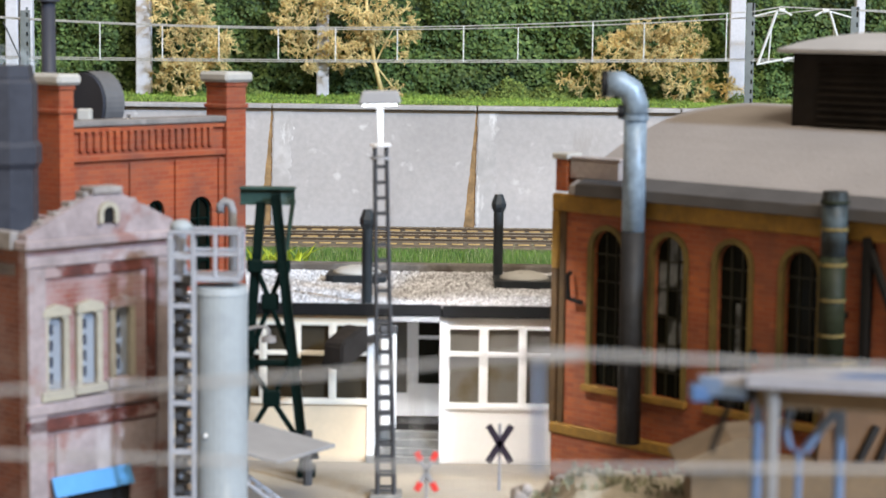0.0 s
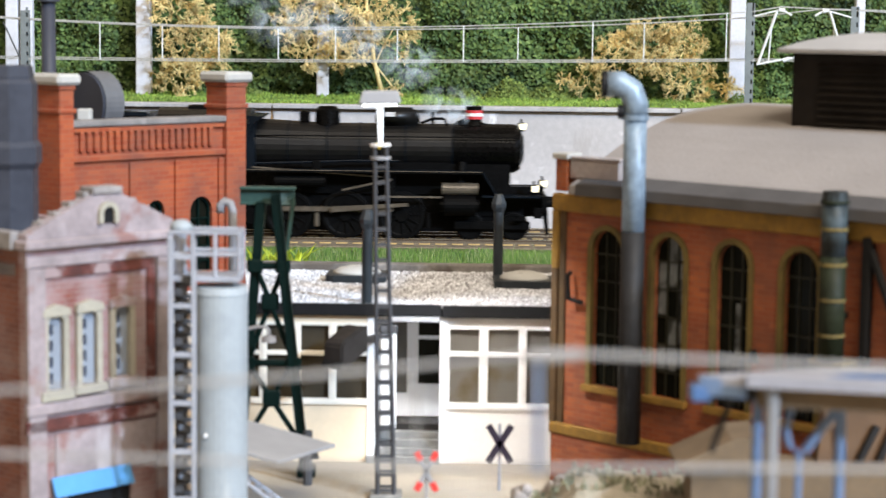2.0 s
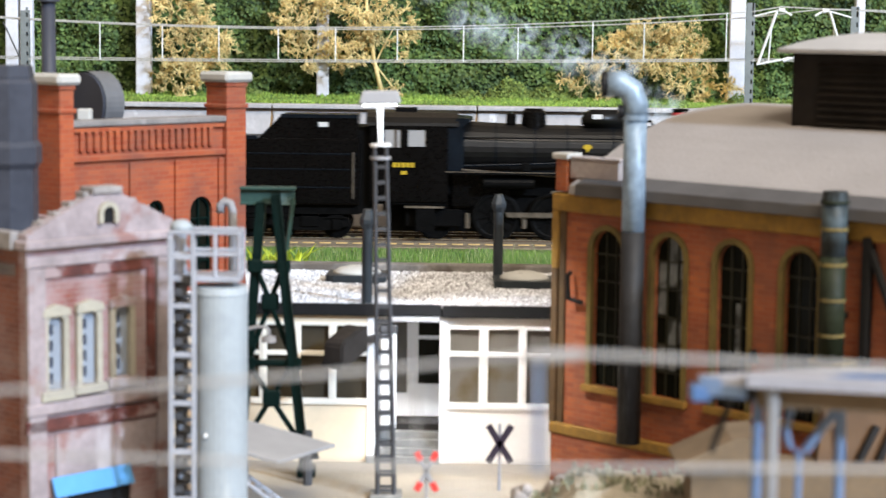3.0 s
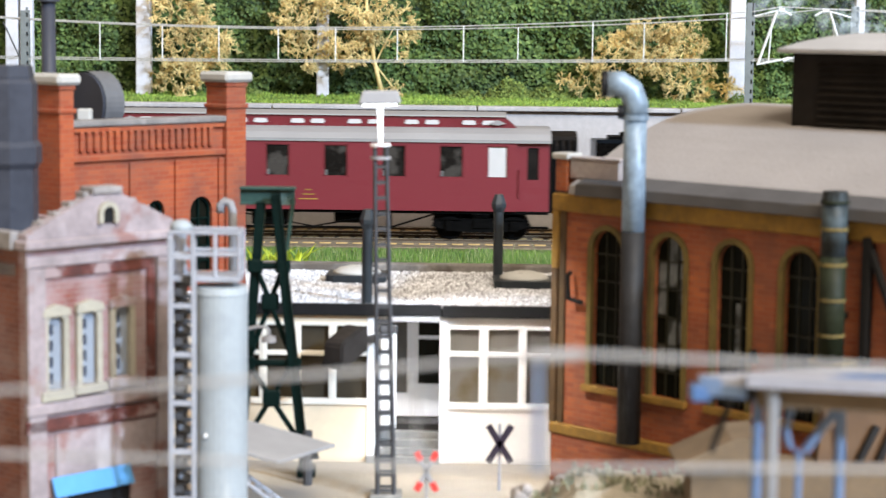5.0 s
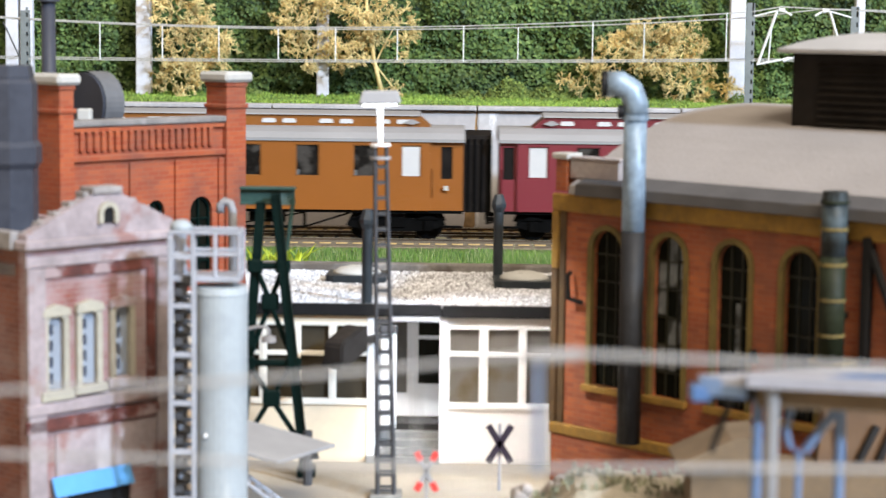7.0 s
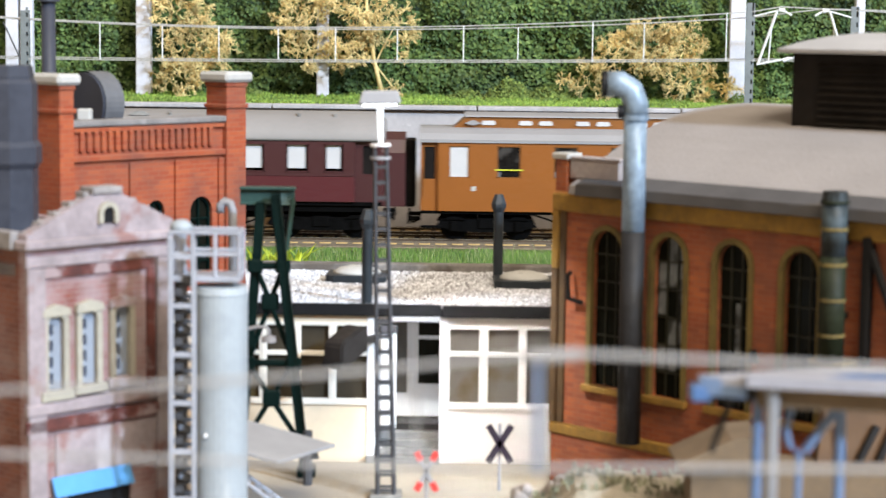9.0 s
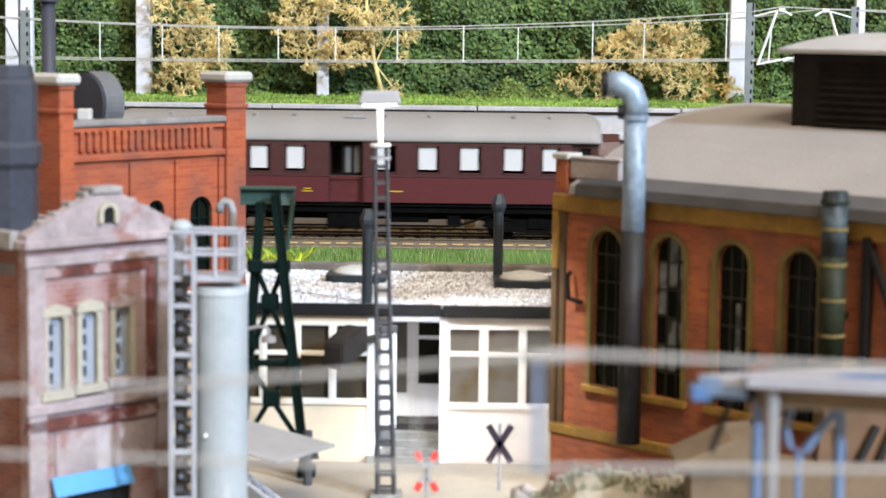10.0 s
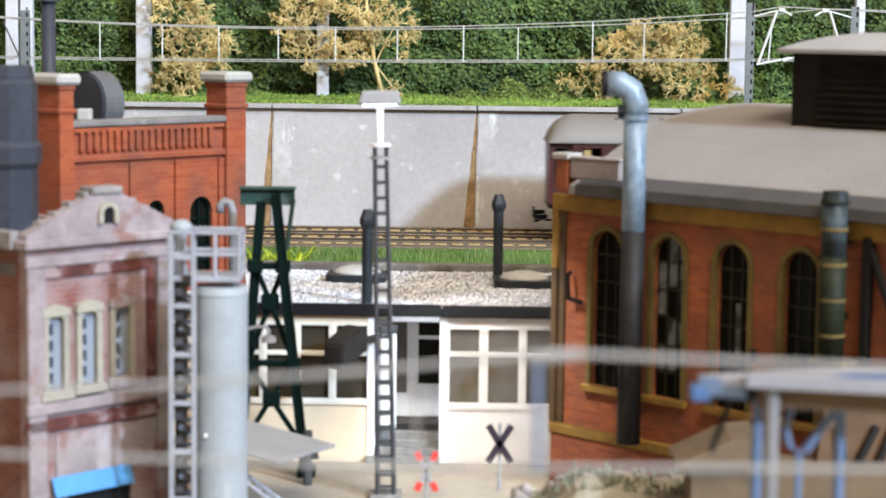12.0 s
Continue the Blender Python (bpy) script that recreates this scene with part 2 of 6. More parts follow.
DECK_WHITE = mat("worn_white_deck", (0.30, 0.30, 0.33), 0.6, var=0.12, bump=0.05)
RUBBLE = mat("pale_broken_stone", (0.33, 0.295, 0.27), 0.9, var=0.3, scale=150, bump=0.4)
BANK = mat("sandy_bank_earth", (0.315, 0.28, 0.22), 0.95, var=0.22, scale=90, fine=900, bump=0.4, stain=(0.21, 0.20, 0.13), stain_scale=90, stain_at=0.56)
SCRUB = mat("olive_scrub", (0.2, 0.2, 0.13), 0.9, var=0.3, bump=0, island=0.3)
DULL_ZINC = mat("dark_mottled_zinc", (0.045, 0.06, 0.065), 0.5, 0.0, var=0.4, scale=150, bump=0.08, spec=0.25, stain=(0.012, 0.012, 0.010), stain_scale=120, stain_at=0.5)
OLIVE = mat("dark_olive_pipe", (0.018, 0.022, 0.010), 0.6, var=0.35, bump=0.1, spec=0.2)
TAN_DARK = mat("brown_boarding", (0.13, 0.075, 0.04), 0.85, var=0.2, bump=0.2)
TAN_ROOF = mat("tan_roof_board", (0.15, 0.105, 0.062), 0.85, var=0.18, bump=0.2)


# ---- mesh helpers, in millimetres ----
def link(name, bm, material, parent=None, label="", smooth=False):
    me = bpy.data.meshes.new(name)
    bmesh.ops.scale(bm, vec=(MM, MM, MM), verts=bm.verts)
    bm.to_mesh(me)
    bm.free()
    if smooth:
        me.shade_smooth()
    me.materials.append(material)
    ob = new(name, me)
    ob.parent = parent
    if label:
        ob["label"] = label
    return ob


def part(name, bm, material, parent, label="", smooth=False):
    return link(name, bm, material, parent, label, smooth)


def raw(name, verts, faces, material, parent=None, label=""):
    me = bpy.data.meshes.new(name)
    me.from_pydata([(x * MM, y * MM, z * MM) for x, y, z in verts], [], faces)
    me.materials.append(material)
    ob = new(name, me)
    ob.parent = parent
    if label:
        ob["label"] = label
    return ob


def thing(name, label, category, x, y, z, rz=0.0, group="", kind=""):
    ob = new(name)
    ob.empty_display_size = 0.005
    ob.matrix_basis = pose(x * MM, y * MM, z * MM, 0, 0, rz)
    return tagged(ob, label, category, group, kind)


def box(bm, x0, x1, y0, y1, z0, z1, bev=0.0):
    vs = [bm.verts.new((x, y, z)) for z in (z0, z1) for x, y in ((x0, y0), (x1, y0), (x1, y1), (x0, y1))]
    fs = [bm.faces.new([vs[i] for i in f]) for f in ((3, 2, 1, 0), (4, 5, 6, 7), (0, 1, 5, 4), (1, 2, 6, 5), (2, 3, 7, 6), (3, 0, 4, 7))]
    if bev:
        es = {e for f in fs for e in f.edges}
        bmesh.ops.bevel(bm, geom=list(es), offset=bev, segments=1, affect="EDGES")
    return bm


def bx(*a):
    return box(bmesh.new(), *a)


def rod(bm, a, b, r, r2=None, n=8, caps=True):
    a, b = Vector(a), Vector(b)
    r2 = r if r2 is None else r2
    q = (b - a).to_track_quat("Z", "Y")
    rings = []
    for p, rr in ((a, r), (b, r2)):
        rings.append([bm.verts.new(p + q @ Vector((rr * math.cos(2 * math.pi * (k + 0.5) / n), rr * math.sin(2 * math.pi * (k + 0.5) / n), 0))) for k in range(n)])
    for k in range(n):
        bm.faces.new((rings[0][k], rings[0][(k + 1) % n], rings[1][(k + 1) % n], rings[1][k]))
    if caps:
        bm.faces.new(rings[0][::-1])
        bm.faces.new(rings[1])
    return bm


def tube(bm, pts, r, n=8):
    """One sheath along a line of points."""
    pts = [Vector(p) for p in pts]
    prev = None
    for i, p in enumerate(pts):
        d = (pts[min(i + 1, len(pts) - 1)] - pts[max(i - 1, 0)]).normalized()
        q = d.to_track_quat("Z", "Y")
        rr = r[i] if isinstance(r, (list, tuple)) else r
        ring = [bm.verts.new(p + q @ Vector((rr * math.cos(2 * math.pi * k / n), rr * math.sin(2 * math.pi * k / n), 0))) for k in range(n)]
        if prev:
            best = min(range(n), key=lambda s: (ring[s].co - prev[0].co).length)
            ring = ring[best:] + ring[:best]
            for k in range(n):
                bm.faces.new((prev[k], prev[(k + 1) % n], ring[(k + 1) % n], ring[k]))
        else:
            bm.faces.new(ring[::-1])
        prev = ring
    bm.faces.new(prev)
    return bm


def prism(bm, poly, axis, lo, hi):
    """A flat outline pushed out along x, y or z."""
    def at(u, v, w):
        return {"x": (w, u, v), "y": (u, w, v), "z": (u, v, w)}[axis]
    a = [bm.verts.new(at(u, v, lo)) for u, v in poly]
    b = [bm.verts.new(at(u, v, hi)) for u, v in poly]
    k = len(poly)
    bm.faces.new(a[::-1])
    bm.faces.new(b)
    for i in range(k):
        bm.faces.new((a[i], a[(i + 1) % k], b[(i + 1) % k], b[i]))
    bmesh.ops.recalc_face_normals(bm, faces=bm.faces)
    return bm


def arch_points(c, half, spring, rise, n=8):
    return [(c - half * math.cos(math.pi * k / n), spring + rise * math.sin(math.pi * k / n)) for k in range(n + 1)]


def arched_wall(bm, x0, x1, z0, z1, y0, y1, holes):
    """A wall of thickness y0..y1 with arched openings (centre, half width, sill, spring, rise)."""
    x = x0
    for c, h, sill, spring, rise in sorted(holes):
        box(bm, x, c - h, y0, y1, z0, z1)
        box(bm, c - h, c + h, y0, y1, z0, sill)
        pts = arch_points(c, h, spring, rise)
        for (u0, w0), (u1, w1) in zip(pts, pts[1:]):
            prism(bm, [(u0, w0), (u1, w1), (u1, z1), (u0, z1)], "y", y0, y1)
        x = c + h
    box(bm, x, x1, y0, y1, z0, z1)
    bmesh.ops.remove_doubles(bm, verts=bm.verts, dist=0.001)
    return bm


def arch_trim(bm, c, half, sill, spring, rise, wide, y0, y1):
    inner = [(c - half, sill)] + arch_points(c, half, spring, rise) + [(c + half, sill)]
    outer = [(c - half - wide, sill)] + arch_points(c, half + wide, spring, rise + wide) + [(c + half + wide, sill)]
    for i in range(len(inner) - 1):
        prism(bm, [inner[i], outer[i], outer[i + 1], inner[i + 1]], "y", y0, y1)
    bmesh.ops.remove_doubles(bm, verts=bm.verts, dist=0.001)
    return bm


# ---- setting: ground, wall, terrace, hedge ----
def ground_height(y):
    u = min(1.0, max(0.0, (y - 470) / 150))
    return 3.9 * u * u * (3 - 2 * u)


def build_ground():
    xs = [-900, -300, -150, -80, -40, 0, 40, 80, 150, 300, 900]
    ys = [-400, 0, 150, 250, 300, 350, 400, 440, 470, 500, 530, 560, 590, 620, 680, 740, 790, 842]
    verts = [(x, y, ground_height(y)) for y in ys for x in xs]
    w = len(xs)
    faces = [(j * w + i, j * w + i + 1, (j + 1) * w + i + 1, (j + 1) * w + i) for j in range(len(ys) - 1) for i in range(w - 1)]
    tagged(raw("ground", verts, faces, SAND), "pale sandy layout ground between the model buildings", "ground", kind="structure")
    tagged(link("turf_bank", bx(-300, 300, 640, 758, 3.0, 4.4, 0.5), TURF), "dark green turf bank beside the railway track", "bank", kind="structure")
    tagged(link("ballast_bed", bx(-400, 400, 758.5, 838, 3.0, 4.7, 0.6), BALLAST), "brown ballast bed under the double track", "ballast", kind="structure")
    tagged(link("table_terrace", bx(-900, 900, 848, 1400, -20, 55.2), TURF), "raised green terrace above the retaining wall", "terrace", kind="structure")


def ragged(r, a, b, steps, wide):
    """Points from a to b, broken like a chipped edge."""
    pts = []
    for k in range(steps + 1):
        u = k / steps
        off = 0 if k in (0, steps) else r.gauss(0, wide)
        pts.append((a[0] + (b[0] - a[0]) * u + off, a[1] + (b[1] - a[1]) * u))
    return pts


def build_wall():
    wall = tagged(new("retaining_wall"), "weathered pale grey concrete retaining wall in wide bays with brown cracks", "wall", kind="structure")
    joints = [-237, -152.5, -72.4, 13.6, 99, 183.5, 268]
    r = random.Random(31)
    part("backing", bx(-330, 340, 840.5, 847.5, 2, 53.0), BROWN_BOARD, wall, "brown board behind the open joints")
    for a, b in zip(joints, joints[1:]):
        # bays part in a wedge: tight at the top, open at the foot
        lean = -3.1
        right = ragged(r, (b + lean - 2.2, 2), (b - 0.3, 53.4), 40, 0.10)
        left = ragged(r, (a + 0.3, 53.4), (a + lean + 2.6, 2), 40, 0.10)
        part("bay", prism(bmesh.new(), right + left, "y", 840, 840.46), CONCRETE, wall)
        strip = ragged(r, (a + lean + 10.5, 3), (a + 8.5, 53.2), 44, 0.6) + ragged(r, (a + 0.9, 53.2), (a + lean + 3.2, 3), 44, 0.12)
        part("pilaster", prism(bmesh.new(), strip, "y", 839.75, 840.2), PILASTER, wall, "flaking limewashed pale strip")
        part("coping", bx(a + 0.2, b - 0.3, 837.5, 849, 53.7, 55.5, 0.3), COPING, wall)
        # dark strip paints the shade below the coping edge
        part("shade_strip", bx(a + 0.2, b - 0.3, 838.6, 848, 53.3, 53.7), KERB_STONE, wall, "dark strip for the shade under the coping")


def build_track():
    for name, y in (("main_track", 786.2), ("rear_track", 813.5)):
        t = tagged(new(name), "railway track with ochre sleepers and worn rails", "track", group="railway tracks", kind="structure")
        me = None
        for i in range(58):
            if me is None:
                s = part("sleeper", bx(-2.2, 2.2, -18.5, 13.2, 4.4, 5.1, 0.12), SLEEPER, t)
                me = s.data
            else:
                s = new("sleeper", me)
                s.parent = t
            s.location = ((-180 + i * 6.4) * MM, y * MM, 0)
        part("ballast_fill", bx(-400, 400, y - 16.4, y - 9.6, 4.6, 5.16), BALLAST, t, "dark ballast between the sleepers")
        for dy in (-8.25, 8.25):
            part("rail", bx(-400, 400, y + dy - 1.0, y + dy + 1.0, 4.95, 5.8), RAIL, t)
            part("rail_head", bx(-400, 400, y + dy - 0.4, y + dy + 0.4, 5.84, 6.0), RAIL_TOP, t)


def blades(name, label, x0, x1, y0, y1, z, count, h0, h1, material, width=0.35, lean=0.5, base=None):
    verts, faces = [], []
    for _ in range(count):
        x, y = rnd.uniform(x0, x1), rnd.uniform(y0, y1)
        h, a = rnd.uniform(h0, h1), rnd.uniform(0, 6.283)
        w = width * rnd.uniform(0.6, 1.3)
        lx, ly = rnd.gauss(0, lean) * h * 0.5, rnd.gauss(0, lean) * h * 0.4
        dx, dy = w * math.cos(a), w * math.sin(a) * 0.5
        zz = z(x, y) if callable(z) else z
        k = len(verts)
        verts += [(x - dx, y - dy, zz), (x + dx, y + dy, zz), (x + dx * 0.7 + lx * 0.45, y + dy * 0.7 + ly * 0.45, zz + h * 0.6), (x - dx * 0.7 + lx * 0.45, y - dy * 0.7 + ly * 0.45, zz + h * 0.6), (x + lx, y + ly, zz + h)]
        faces += [(k, k + 1, k + 2, k + 3), (k + 3, k + 2, k + 4)]
    return tagged(raw(name, verts, faces, material), label, "grass", kind="stuff")


def hedge_face(x, z):
    return 936 + 8.0 * noise.noise(Vector((x * 0.035, z * 0.05, 1.3))) + 4.5 * noise.noise(Vector((x * 0.11, z * 0.12, 4.0)))


def build_hedge():
    hedge = tagged(new("hedge"), "dense clipped dark green ivy hedge behind the terrace", "hedge", kind="structure")
    # dark core sheet paints the shade between the leaves
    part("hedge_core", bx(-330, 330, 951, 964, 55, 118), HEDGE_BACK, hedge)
    verts, faces = [], []
    for _ in range(46000):
        x, z = rnd.uniform(-235, 235), rnd.uniform(55, 106)
        y = hedge_face(x, z) + abs(rnd.gauss(0, 2.2))
        # small leaves gather in clumps
        s = rnd.uniform(0.7, 1.6)
        n = Vector((rnd.gauss(0, 0.6), -1 + rnd.gauss(0, 0.4), 0.5 + rnd.gauss(0, 0.6))).normalized()
        t = n.orthogonal().normalized()
        t = Matrix.Rotation(rnd.uniform(0, 6.283), 3, n) @ t
        b = n.cross(t)
        p = Vector((x, y, z))
        k = len(verts)
        verts += [tuple(p - t * s), tuple(p + b * s * 0.6 + n * 0.15), tuple(p + t * s), tuple(p - b * s * 0.6 + n * 0.15)]
        faces.append((k, k + 1, k + 2, k + 3))
    tagged(raw("hedge_leaves", verts, faces, LEAF, hedge), kind="stuff")
    # turf strip in front of the hedge: humps and short tufts
    verts, faces = [], []
    for _ in range(19000):
        x, y = rnd.uniform(-235, 235), 849 + 89 * rnd.random() ** 0.7
        h = rnd.uniform(0.35, 1.6) * (1 + 1.9 * max(0, (y - 900) / 38)) * (0.7 + 0.6 * noise.noise(Vector((x * 0.06, y * 0.05, 0))))
        k = len(verts)
        r = rnd.uniform(0.4, 1.0)
        a = rnd.uniform(0, 6.283)
        for q in range(3):
            verts.append((x + r * math.cos(a + q * 2.094), y + r * math.sin(a + q * 2.094), 55.1))
        verts.append((x + rnd.gauss(0, 0.5), y + rnd.gauss(0, 0.5), 55.2 + max(0.4, h)))
        faces += [(k, k + 1, k + 3), (k + 1, k + 2, k + 3), (k + 2, k, k + 3)]
    tagged(raw("terrace_turf", verts, faces, MOSS), "bright yellow-green mossy turf strip before the hedge", "turf", kind="stuff")


def shrub(name, label, x, y, z, seeds, lobes, trunk=None):
    """Tangled sea-moss twigs gathered in lobes (x, z, half width, half height, branches), each on a thin stem."""
    t = thing(name, label, "shrub", x, y, z, group="dry shrubs before the hedge")
    r = random.Random(seeds)

    def grow(bm, p, d, length, rad, depth):
        q = p + d * length
        rod(bm, p, q, rad, rad * 0.8, 4, False)
        if depth == 0:
            return
        for _ in range(r.choice((2, 2, 3)) if depth > 1 else 2):
            e = (d + Vector((r.gauss(0, 0.66), r.gauss(0, 0.4), r.gauss(0, 0.62)))).normalized()
            grow(bm, q, e, length * r.uniform(0.66, 0.95), rad * 0.77, depth - 1)

    if trunk:
        tr = bmesh.new()
        tube(tr, trunk, [1.25, 0.95, 0.8, 0.7][:len(trunk)], 7)
        part("trunk", tr, TWIG, t, smooth=True)
    for cx, cz, rx, rz, count in lobes:
        foot = Vector(trunk[1]) if trunk else Vector((cx * 0.9, 20, cz - 4))
        mid = (foot + Vector((cx, 1.5, cz))) / 2 + Vector((r.uniform(-2, 2), 0, r.uniform(-1, 2)))
        part("stem", tube(bmesh.new(), [foot, mid, (cx, 1.0, cz)], [0.42, 0.36, 0.3], 5), TWIG, t)
        for _ in range(int(count * 1.5)):
            bm = bmesh.new()
            u, v = r.uniform(0, 6.283), r.random() ** 0.6
            p = Vector((cx + rx * 0.72 * v * math.cos(u), r.uniform(-3, 4), max(0.5, cz + rz * 0.72 * v * math.sin(u))))
            d = Vector((math.cos(u) * 0.7 + r.gauss(0, 0.4), r.gauss(-0.2, 0.4), math.sin(u) * 0.6 + 0.15 + r.gauss(0, 0.4))).normalized()
            grow(bm, p, d, r.uniform(1.5, 2.5), 0.40, 5)
            part("branch", bm, TWIG, t)
    return t


def low_bush(x, y, radius, height):
    """A mossy mound of many small leaves on the turf."""
    verts, faces = [], []
    for _ in range(int(radius * height * 11)):
        u, v = rnd.uniform(0, 6.283), rnd.random() ** 0.5
        top = height * (1 - v * v) * (0.8 + 0.4 * noise.noise(Vector((x + v * math.cos(u) * 3, u, 2.0))))
        p = Vector((v * radius * math.cos(u), v * radius * 0.5 * math.sin(u), max(0.2, top * rnd.random() ** 0.4)))
        n = Vector((rnd.gauss(0, 0.6), -0.7 + rnd.gauss(0, 0.5), 0.7 + rnd.gauss(0, 0.5))).normalized()
        s = rnd.uniform(0.4, 0.95)
        g = Matrix.Rotation(rnd.uniform(0, 6.283), 3, n) @ n.orthogonal().normalized()
        w = n.cross(g)
        k = len(verts)
        verts += [tuple(p - g * s), tuple(p + w * s * 0.6), tuple(p + g * s), tuple(p - w * s * 0.6)]
        faces.append((k, k + 1, k + 2, k + 3))
    t = thing("low_bush", "low mossy yellow-green bush at the hedge foot", "bush", x, y, 55.2, group="low bushes at the hedge")
    raw("leaf_mound", verts, faces, BUSH, t)


def build_terrace_things():
    for i, (x, w) in enumerate(((-199.6, 6.0), (-192.8, 6.0), (-139, 7.2), (-56.5, 5.6), (134.2, 7.6), (190.3, 4.6))):
        p = thing("concrete_post", "tall pale weathered concrete post before the hedge", "post", x, 926, 55.2, group="posts along the hedge")
        bm = bmesh.new()
        prism(bm, [(-w / 2, 0), (w / 2, 0), (w / 2 * 0.92, 56), (-w / 2 * 0.92, 56)], "y", -2.5, 2.5)
        bmesh.ops.bevel(bm, geom=list(bm.edges), offset=0.4, segments=1, affect="EDGES")
        part("shaft", bm, POST, p)
    shrub("dry_shrub", "tall bushy dry tan shrub of tangled twigs", -118, 917, 55.2, 3,
          [(-5, 38, 14, 15, 26), (4, 23, 18, 12, 30), (-3, 9, 15, 8, 22), (17, 21, 6, 9, 8)])
    shrub("dry_shrub", "bushy dry tan shrub climbing high on the hedge", -62, 919, 55.2, 5,
          [(-4, 35, 14, 15, 26), (4, 44, 14, 8, 16), (-1, 21, 10, 5, 11), (10, 17, 5, 6, 6)])
    shrub("dry_tree", "leaning dry tan tree with a bare pale trunk", -29, 915, 55.2, 9,
          [(-5.7, 27, 9, 9, 18), (5, 32, 11, 14, 13), (-13, 22, 7, 5, 8), (-8, 43, 10, 7, 12), (7, 3, 6, 1.5, 2)],
          [(1, 0, -0.3), (-3, 0, 16), (-5.7, 0, 29), (-7.8, 0, 50)])
    shrub("dry_shrub", "wide domed dry tan shrub of tangled twigs", 93, 915, 55.2, 12,
          [(2, 25, 17, 13, 34), (-16, 21, 13, 9, 16), (15, 27, 12, 9, 18), (-27, 9, 12, 7, 14), (20, 11, 16, 9, 18), (-8, 28, 9, 7, 10), (34, 9, 7, 6, 7)])


# ---- overhead line on the terrace ----
def build_overhead_line():
    d = 895
    def sag(x, x0, x1, z0, z1, low):
        u = (x - x0) / (x1 - x0)
        return z0 + (z1 - z0) * u - low * 4 * u * (1 - u)
    left, right = -205, 137
    for name, y, z0, z1, low, zc, drops in (
            ("overhead_wire", d, 91.0, 97.0, 6.1, 0.0, (-154, -101, -49, 8, 65.5, 125)),
            ("overhead_wire", d + 6, 90.4, 94.4, 5.4, 0.7, (-127, -75, -21.6, 32.5, 89))):
        w = thing(name, "bare overhead contact line with white droppers", "overhead line", 0, y, 0, group="overhead lines")
        bm = bmesh.new()
        tube(bm, [(x, 0, sag(x, left, right, z0, z1, low)) for x in np.linspace(left, right, 25)], 0.28, 5)
        part("carrier_wire", bm, WIRE, w)
        part("contact_wire", tube(bmesh.new(), [(x, 0, sag(x, left, right, 72.3 + zc, 75.2 + zc, 1.2)) for x in np.linspace(left, right, 13)], 0.28, 5), WIRE, w)
        for x in drops:
            part("dropper", tube(bmesh.new(), [(x, 0, sag(x, left, right, 72.3 + zc, 75.2 + zc, 1.2)), (x, 0, sag(x, left, right, z0, z1, low))], 0.32, 5), DROPPER, w)
        far = [(right, 0, z1), (149, 0, 99.2), (196, 0, 97.4), (260, 0, 95)] if zc == 0 else [(right, 0, z1), (169, 0, 98.6), (260, 0, 97)]
        part("carrier_wire", tube(bmesh.new(), far, 0.28, 5), WIRE, w)
        part("contact_wire", tube(bmesh.new(), [(right, 0, 75.2 + zc), (right + 120, 0, 75.4 + zc)], 0.28, 5), WIRE, w)
    for x, hgt in ((135.6, 45.6), (-187.4, 38.4), (182, 44.4)):
        m = thing("overhead_mast", "grey steel lattice mast carrying the overhead line", "mast", x, d + 1, 55.2, group="overhead line masts")
        part("flange", bx(-1.9, 0.6, -1.3, -0.9, 0, hgt, 0.1), MAST, m)
        part("flange", bx(1.4, 1.9, -1.2, 1.2, 0, hgt), MAST, m)
        part("web", bx(-1.6, 1.5, 0.4, 0.8, 0, hgt), LAMP_GREY, m)
        for k in range(9):
            part("batten", bx(0.5, 1.5, -1.25, -0.85, 3 + k * 4.3, 5.4 + k * 4.3), MAST, m)
        part("base_plate", bx(-3, 3, -2.5, 2.5, 0, 0.8, 0.15), MAST, m)
        if hgt > 40:
            s = 1 if hgt > 45 else -1
            part("strut", rod(bmesh.new(), (s * 3.5, -2, 18.4), (s * 11.6, -2, 42.4), 0.62), DROPPER, m, "white diagonal bracket tube")
            part("stay_tube", rod(bmesh.new(), (s * 1.6, -1, 39.6), (s * 15, -2, 43.2), 0.4), DROPPER, m)
            part("steady_arm", rod(bmesh.new(), (s * 3.0, -2, 18.4), (s * 24, -2, 22.4), 0.5), DROPPER, m)
            part("insulator", rod(rod(bmesh.new(), (s * 12.2, -2, 42.6), (s * 14.6, -2, 42.2), 0.95), (s * 14.6, -2, 42.2), (s * 18, -2, 40.2), 0.5), DROPPER, m)
            part("insulator", rod(bmesh.new(), (s * 14.6, -2, 20.2), (s * 17.4, -2, 21.2), 0.95), DROPPER, m)
            part("dropper", rod(bmesh.new(), (s * 8.4, -1, 19.6), (s * 9.6, -1, 38.6), 0.35), DROPPER, m)
        elif hgt < 40:
            part("back_stay", rod(bmesh.new(), (-8.7, -5, 33.0), (-1.3, -5, 16.9), 0.35), LAMP_GREY, m, "thin dark diagonal stay")


